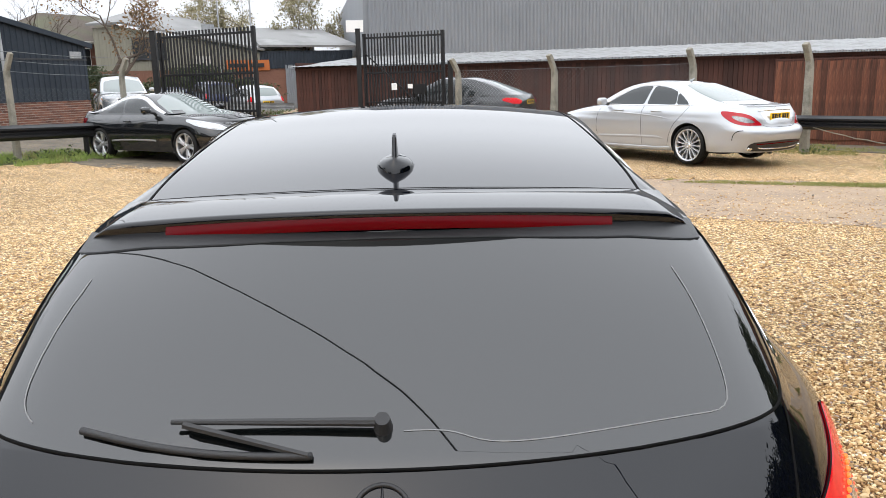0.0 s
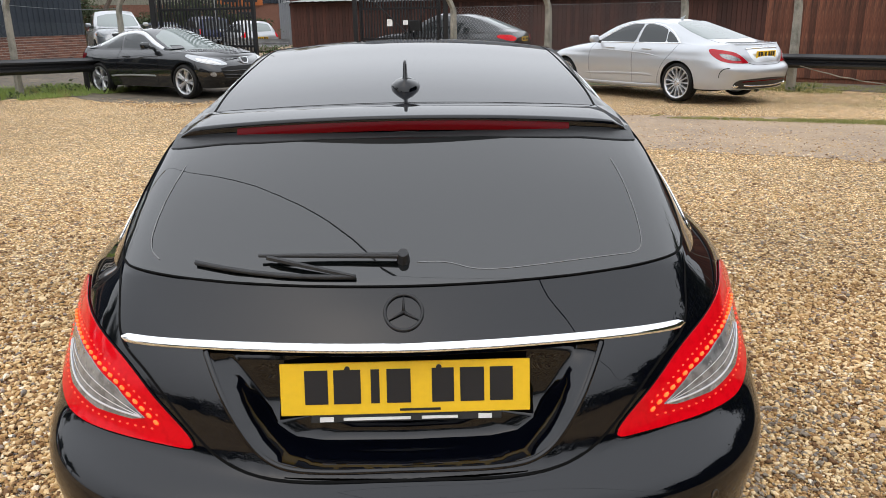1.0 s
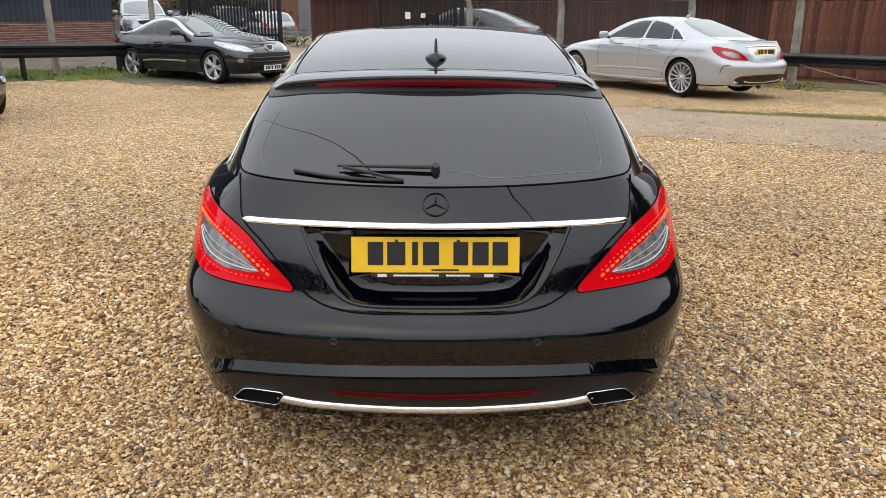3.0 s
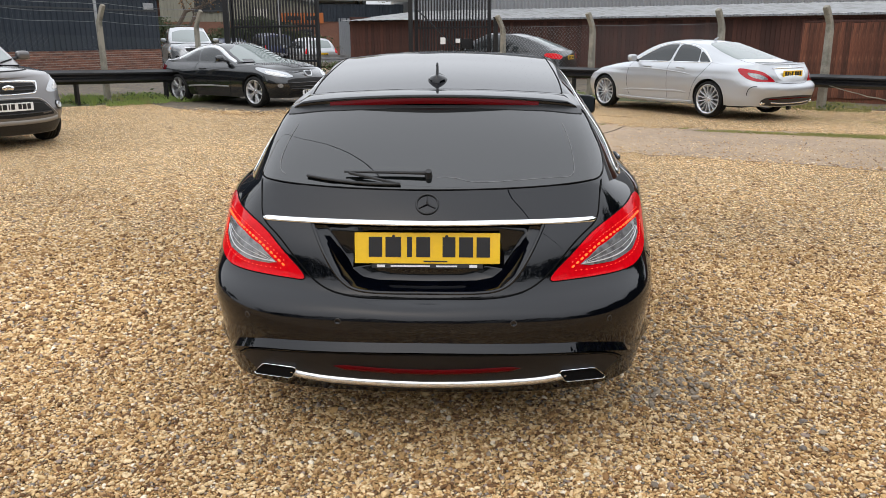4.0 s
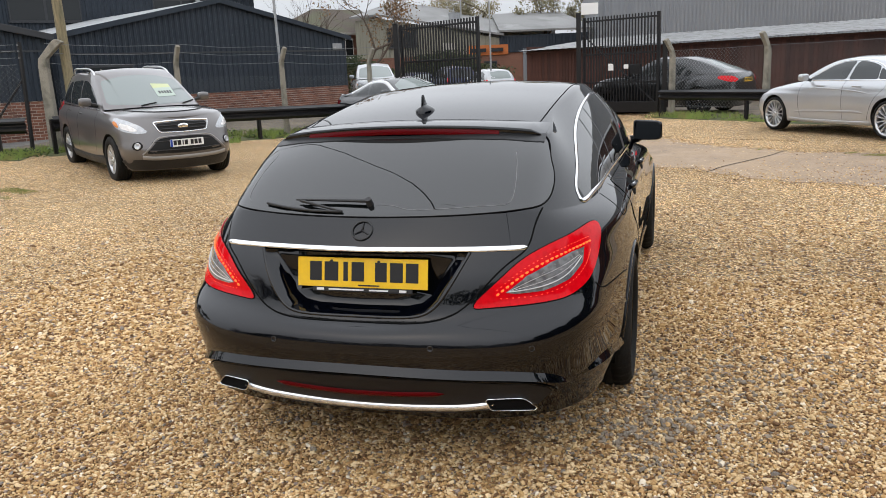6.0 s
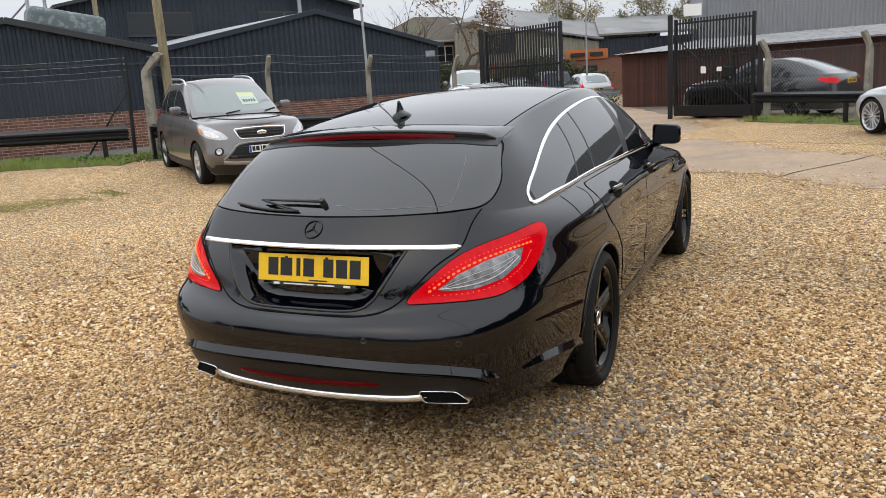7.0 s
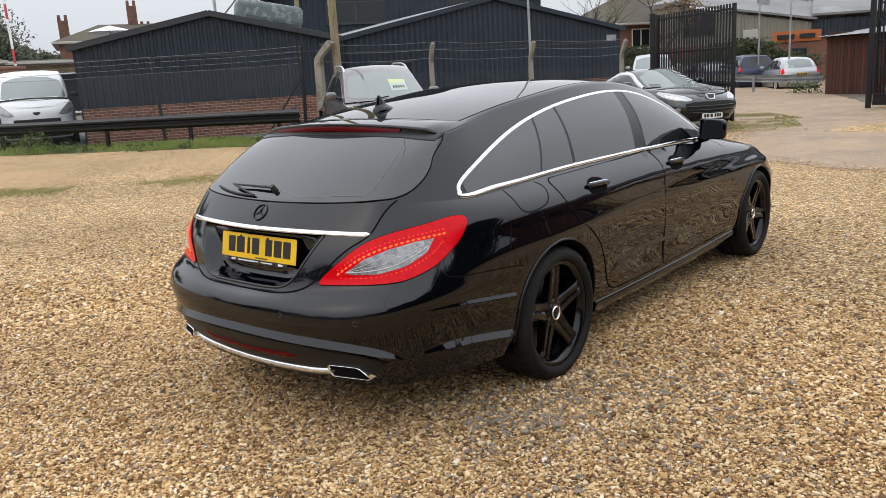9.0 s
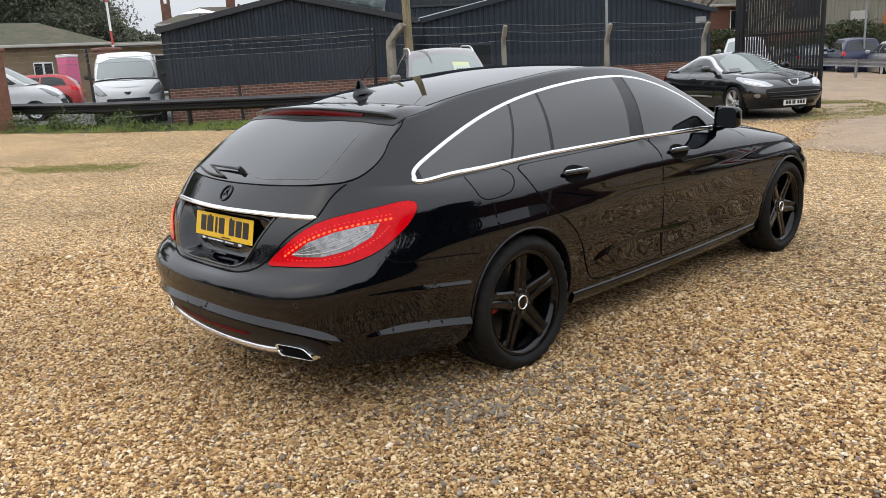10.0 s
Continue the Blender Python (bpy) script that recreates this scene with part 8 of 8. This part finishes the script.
# houses and low buildings far on the left
def house(name, at, turn, size, eave, ridge, wall, label, chimneys=(), wins=(), roof_mat=None):
    th = empty(name, Matrix.Translation((*at, gz(at[0]) - .05)) @ Matrix.Rotation(radians(turn), 4, "Z"))
    tagged(th, label, "house", "far houses")
    w, d = size
    part("wall", box((w, d, eave), (0, 0, eave / 2)), wall, th)
    bm = bmesh.new()
    o = .4
    pts = [(-w / 2 - o, -d / 2 - o, eave), (w / 2 + o, -d / 2 - o, eave), (w / 2 + o, d / 2 + o, eave), (-w / 2 - o, d / 2 + o, eave), (-w / 2 + d * .35, 0, ridge), (w / 2 - d * .35, 0, ridge)]
    v = [bm.verts.new(p) for p in pts]
    for f in ((0, 1, 5, 4), (1, 2, 5), (2, 3, 4, 5), (3, 0, 4), (3, 2, 1, 0)):
        bm.faces.new([v[i] for i in f])
    rf = part("roof", bm, roof_mat or M["tiles"], th, "brown tiled hipped roof")
    part("fascia", box((w + 2 * o, d + 2 * o, .14), (0, 0, eave - .05), .02), M["fascia"], th)
    for x, y, h in chimneys:
        low = eave - .3
        c = part("chimney", box((.6, .5, ridge - .6 + h - low), (x, y, (ridge - .6 + h + low) / 2), .02), M["stack_brick"], rf, "tall red brick chimney")
        for k in (-.2, .2):
            part("chimney_pot", rod((x + k, y, ridge - .6 + h), (x + k, y, ridge - .25 + h), .11, .09, 8), M["stack_brick"], c)
    windowed(th, wins, -d / 2 - .02, M["white_paint"])
    return th


M["buff_brick"] = material("buff_brick_wall", (.20, .145, .085), .9, spots=[((.13, .095, .06), 1.2, .45, .7), ((.27, .20, .125), 9, .5, .7)], bump=.3, bump_scale=30, grain=.2, grain_scale=25)
M["moss_tiles"] = material("mossy_tiles", (.075, .075, .045), .9, spots=[((.11, .085, .06), .9, .45, .7), ((.05, .06, .025), 3, .5, .7)], bump=.5, bump_scale=9, grain=.25, grain_scale=14)
house("brick_house", (-47.55, 26.9), 63, (8.6, 7), 4.42, 5.68, M["red_brick"], "red brick house with tall chimneys and a hipped roof", [(-3.95, -1.2, .8), (.3, 0, 1.75), (1.05, 0, .4)], [(-3, 1.6, 1.6, 1.4), (0, 1.6, 1.6, 1.4), (3, 1.6, 1.6, 1.4), (-2.2, 4.0, 1.1, 1.0), (3, 4, 1.6, 1.3)])
house("low_building", (-44.5, 10.1), 75, (12, 8), 3.0, 4.35, M["buff_brick"], "low buff brick building with a mossy hipped roof", (), [(-4, 1.6, 1.6, 1.1), (3, 1.6, .9, 1.1)], M["moss_tiles"])
house("low_building", (-44.5, 18.5), 68, (7, 4), 3.1, 3.3, M["buff_brick"], "flat low building with dark glazing and a pale roof edge", (), [(-1.9, 1.35, 2.4, 2.2), (1.2, 1.35, 3.0, 2.2)], M["moss_tiles"])
house("gabled_house", (-23, 52), 60, (9, 7), 4.0, 5.9, M["red_brick"], "brown brick house behind bare trees", (), [(-2, 3, 1.4, 1.3), (2, 3, 1.4, 1.3)])

# car park fittings behind the left-hand fence
bx = part("portable_toilet", box((.62, .62, 2.1), (0, 0, 1.05), .05, seg=2), material("pink_plastic", (.62, .14, .27), .5, grain=.05))
bx.matrix_world = Matrix.Translation((-32.65, 10.7, gz(-32.65))) @ Matrix.Rotation(radians(20), 4, "Z")
tagged(bx, "pink plastic portable toilet", "toilet cabin")
part("door", box((.48, .03, 1.75), (0, -.32, 1.0), .02), bx.data.materials[0], bx)
part("roof_cap", box((.66, .66, .14), (0, 0, 2.16), .05, seg=2), M["white_paint"], bx)
pier = part("brick_pier", box((.6, .6, 2.2), (0, 0, 1.08), .02), M["red_brick"])
pier.matrix_world = Matrix.Translation((-22.87, 8.6, gz(-22.9)))
tagged(pier, "red brick gate pier with a flat cap", "pier", "brick piers")
part("cap", box((.74, .74, .10), (0, 0, 2.2), .03), M["red_brick"], pier)
copy_thing(pier, Matrix.Translation((-20.9, 4.62, gz(-20.9))))
arm = empty("raised_barrier", Matrix.Translation((-23.5, 9.1, gz(-23.5))) @ Matrix.Rotation(radians(-1), 4, "Y"))
tagged(arm, "raised red and white barrier pole", "barrier pole")
for i in range(12):
    part("band", rod((0, 0, 1.0 + i * .45), (0, 0, 1.45 + i * .45), .04, sides=8), M["white_paint"] if i % 3 else M["car_red"], arm)
part("stand", box((.3, .3, 1.1), (0, 0, .55), .02), M["white_paint"], arm)
par = empty("parasol", Matrix.Translation((-21.9, 11.5, gz(-22))))
tagged(par, "pale parasol above the shed roof", "parasol")
part("pole", rod((0, 0, 0), (0, 0, 3.4), .03, sides=8), M["galv_rail"], par)
part("canopy", mesh_of("canopy", *lathe([(3.22, .75), (3.30, .5), (3.39, .15), (3.43, .0)], 8, "z"), M["white_paint"]), None, par, "pale canopy")
# masts and a grey tarpaulin behind the left-hand shed
mast = empty("lattice_mast", Matrix.Translation((-25.2, 18.6, .25)))
tagged(mast, "galvanised lattice mast behind the shed", "mast")
for x, y in ((-.9, 0), (.9, 0), (0, 1.5)):
    part("leg", rod((x, y, 0), (x, y, 9), .07, sides=6), M["galv_rail"], mast)
for i in range(9):
    part("lacing", rod((-.9, 0, i), (.9, 0, i + 1), .035, sides=5), M["galv_rail"], mast)
    part("lacing", rod((.9, 0, i), (0, 1.5, i + 1), .035, sides=5), M["galv_rail"], mast)
tarp = part("tarpaulin", box((2.4, 1.1, .75), (0, 0, 0), .2, seg=3), material("grey_tarpaulin", (.10, .125, .125), .5, spots=[((.20, .23, .23), 5, .5, .62)], bump=.8, bump_scale=6))
tarp.matrix_world = Matrix.Translation((-20.9, 17.2, 4.12)) @ Matrix.Rotation(radians(60), 4, "Z") @ Matrix.Rotation(radians(10), 4, "Y")
tagged(tarp, "crumpled grey tarpaulin on a scaffold", "tarpaulin")
for dx in (-.9, 0, .9):
    part("scaffold_tube", rod((dx, 0, -4.2), (dx, 0, -.5), .03, sides=6), M["galv_rail"], tarp)
fp = part("post", rod((0, 0, 0), (0, 0, 8), .10, .08, 10), M["pole_wood"])
fp.matrix_world = Matrix.Translation((-21.6, 19.2, .25))
fp.name = "telegraph_pole"
tagged(fp, "dark wooden pole between the buildings", "pole")
for x, y, h in ((-7.6, 35, 7.5), (-9.4, 36.5, 7.0), (-21.5, 36, 9)):
    q = part("lamp_pole", rod((0, 0, 0), (0, 0, h), .045, .03, 10), M["galv_rail"])
    q.matrix_world = Matrix.Translation((x, y, 0))
    tagged(q, "grey steel lamp pole beyond the gate", "pole")
armco("guard_rail", walk_line((-11.5, 32.9), (-5.3, 31.3), 12), .60, M["galv_rail"], "galvanised guard rail before the parked cars", .30, .08, every=3.0, side=-1.0)

# ---- trees and hedges ----
M["bark"] = material("bark", (.085, .065, .05), .95, grain=.3, grain_scale=20)
M["dry_leaf"] = material("dry_leaves", (.20, .11, .05), .8, spots=[((.12, .09, .04), 2, .45, .65)])
M["green_leaf"] = material("evergreen_leaves", (.04, .055, .022), .75, spots=[((.075, .08, .03), .8, .45, .65)])
# evergreen leaf colour made paler, with the haze of distance mixed in
M["far_leaf"] = material("hazed_distant_leaves", (.10, .115, .08), .9, spots=[((.14, .145, .10), .5, .45, .65)])
# yellowed leaf colour, lightened further to paint in distant haze
M["gold_leaf"] = material("hazed_autumn_leaves", (.24, .21, .12), .8, spots=[((.17, .155, .08), .7, .45, .65)])


def tree(name, at, height, seed, leaf=None, leaves=0, spread=.55, label="", leaf_size=.09, lean=0.0, depth=5, loose=.05):
    rnd = random.Random(seed)
    vs, fs, tips = [], [], []

    def limb(p, d, ln, r, lvl):
        pts, q, dd = [p], p, d
        for _ in range(4):
            dd = (dd + Vector((rnd.gauss(0, .14), rnd.gauss(0, .14), rnd.gauss(.05, .1)))).normalized()
            q = q + dd * ln / 4
            pts.append(q)
        rs = [r * (1 - .45 * i / 4) for i in range(5)]
        k = len(vs)
        a, b = tube(pts, rs, 6 if lvl < 2 else 4 if lvl < 4 else 3)
        vs.extend(a)
        fs.extend([tuple(i + k for i in f) for f in b])
        if lvl >= depth - 2:
            tips.extend(pts[1:])
        if lvl < depth:
            for _ in range(3 if lvl < 3 else 2 + (rnd.random() < .5)):
                i = rnd.randint(2, 4)
                side = Vector((rnd.gauss(0, 1), rnd.gauss(0, 1), rnd.gauss(.25, .5))).normalized()
                limb(pts[i], (dd * (1 - spread) + side * spread).normalized(), ln * rnd.uniform(.55, .8), rs[i] * .68, lvl + 1)

    limb(Vector((0, 0, 0)), Vector((lean, 0, 1)).normalized(), height * .36, height * .022, 0)
    th = empty(name, Matrix.Translation((*at, gz(at[0]) - .02)))
    tagged(th, label, "tree", "trees")
    part("trunk", mesh_of("trunk", vs, fs, M["bark"]), None, th, "bare branching trunk")
    if leaves:
        lv, lf = [], []
        for _ in range(leaves):
            t = rnd.choice(tips) + Vector((rnd.gauss(0, loose), rnd.gauss(0, loose), rnd.gauss(0, loose))) * height * .35
            d, e = Vector((rnd.gauss(0, 1), rnd.gauss(0, 1), rnd.gauss(0, 1))).normalized(), Vector((rnd.gauss(0, 1), rnd.gauss(0, 1), rnd.gauss(0, 1)))
            e = (e - d * e.dot(d)).normalized()
            s = leaf_size * rnd.uniform(.6, 1.5)
            k = len(lv)
            lv += [t - d * s, t + e * s * .55, t + d * s, t - e * s * .55]
            lf.append((k, k + 1, k + 2, k + 3))
        part("crown", mesh_of("crown", lv, lf, leaf), None, th, "loose leafy crown")
    return th


BARE, GREEN = "leafless winter tree with fine twigs", "dense dark evergreen tree behind the buildings"
tree("tree", (-13.6, 33.2), 7.2, 3, M["dry_leaf"], 2200, .55, "bare tree with a few dry brown leaves", .06, depth=6)
tree("tree", (-19, 38), 8.5, 4, None, 0, .5, BARE)
tree("tree", (-31, 36), 10, 5, None, 0, .5, BARE)
tree("tree", (-15, 62), 11, 6, M["gold_leaf"], 4500, .55, "tall tree with thin yellowing leaves", .08)
tree("tree", (-10, 66), 12, 7, M["gold_leaf"], 4500, .55, "tall tree with thin yellowing leaves", .08)
tree("tree", (-5.5, 64), 10, 8, M["gold_leaf"], 4500, .55, "tall tree with thin yellowing leaves", .08)
tree("tree", (-19, 70), 12, 9, M["gold_leaf"], 2600, .55, "tall tree with thin yellowing leaves", .08)
# the first three stand out of view and only serve reflections
for i, (x, y, h) in enumerate(((-74, 16, 20), (-70, 4, 18), (-80, -2, 20), (-76, 20, 13.5), (-73, 22.5, 13), (-78, 25.5, 14), (-70, 20.5, 10), (-71, 25.5, 9), (-74, 28.5, 8), (-70, 29.5, 6), (-72, 32, 5.5), (-69, 23, 7.5), (-68, 27.5, 5))):
    tree("tree", (x, y), h * 1.4, 20 + i, M["far_leaf"], 24000, .66, GREEN, .12, depth=4, loose=.10)
for i, (x, y, h) in enumerate(((-13, -19, 9), (-6.5, -23, 11), (1.5, -26, 10), (9, -24, 9), (16, -17, 8), (-19, -12, 9), (18, -8, 9), (19, 2, 8))):
    tree("tree", (x, y), h, 40 + i, M["dry_leaf"], 300, .58, "bare tree behind the yard", .1, depth=5)
# unseen hedge rows, added behind and to the right to darken the paint's reflections
hedge = [(-30 + i * 1.1, -17 - 3 * math.sin(i * .3), 1.1, 3.6 + .8 * math.sin(i * 1.7), 700) for i in range(56)] + [(12.5 + .6 * math.sin(i), -10 + i * 1.0, 1.0, 5.6 + .7 * math.sin(i * 1.3), 3400) for i in range(18)]
r2 = np.random.default_rng(9)


def big_leaves(name, spots, rng, mat, label, size):
    vs, fs = [], []
    for x, y, r, h, n in spots:
        for _ in range(n):
            c = Vector((x + rng.normal(0, r * .6), y + rng.normal(0, r * .6), h * rng.random() ** .8 + gz(x)))
            d, e = Vector(rng.normal(0, 1, 3)).normalized(), Vector(rng.normal(0, 1, 3)).normalized()
            e = (e - d * e.dot(d)).normalized()
            s = size * rng.uniform(.6, 1.4)
            k = len(vs)
            vs += [c - d * s, c + e * s * .6, c + d * s, c - e * s * .6]
            fs.append((k, k + 1, k + 2, k + 3))
    return part(name, mesh_of(name, vs, fs, mat), None, None, label, kind="stuff")


big_leaves("hedge", hedge, r2, M["green_leaf"], "dark hedge added out of view to darken the car's reflections", .12)
big_leaves("hedge", [(-19 + i * .9, 39.5 + i * .3, .8, 1.9 + .5 * math.sin(i), 1900) for i in range(12)], r2, M["green_leaf"], "dark shrubs before the trade unit", .065)
big_leaves("hedge", [(-6.2 + i * .4, 31.2, .3, .5, 90) for i in range(3)], r2, M["weed"], "weeds at the rail's foot", .05)
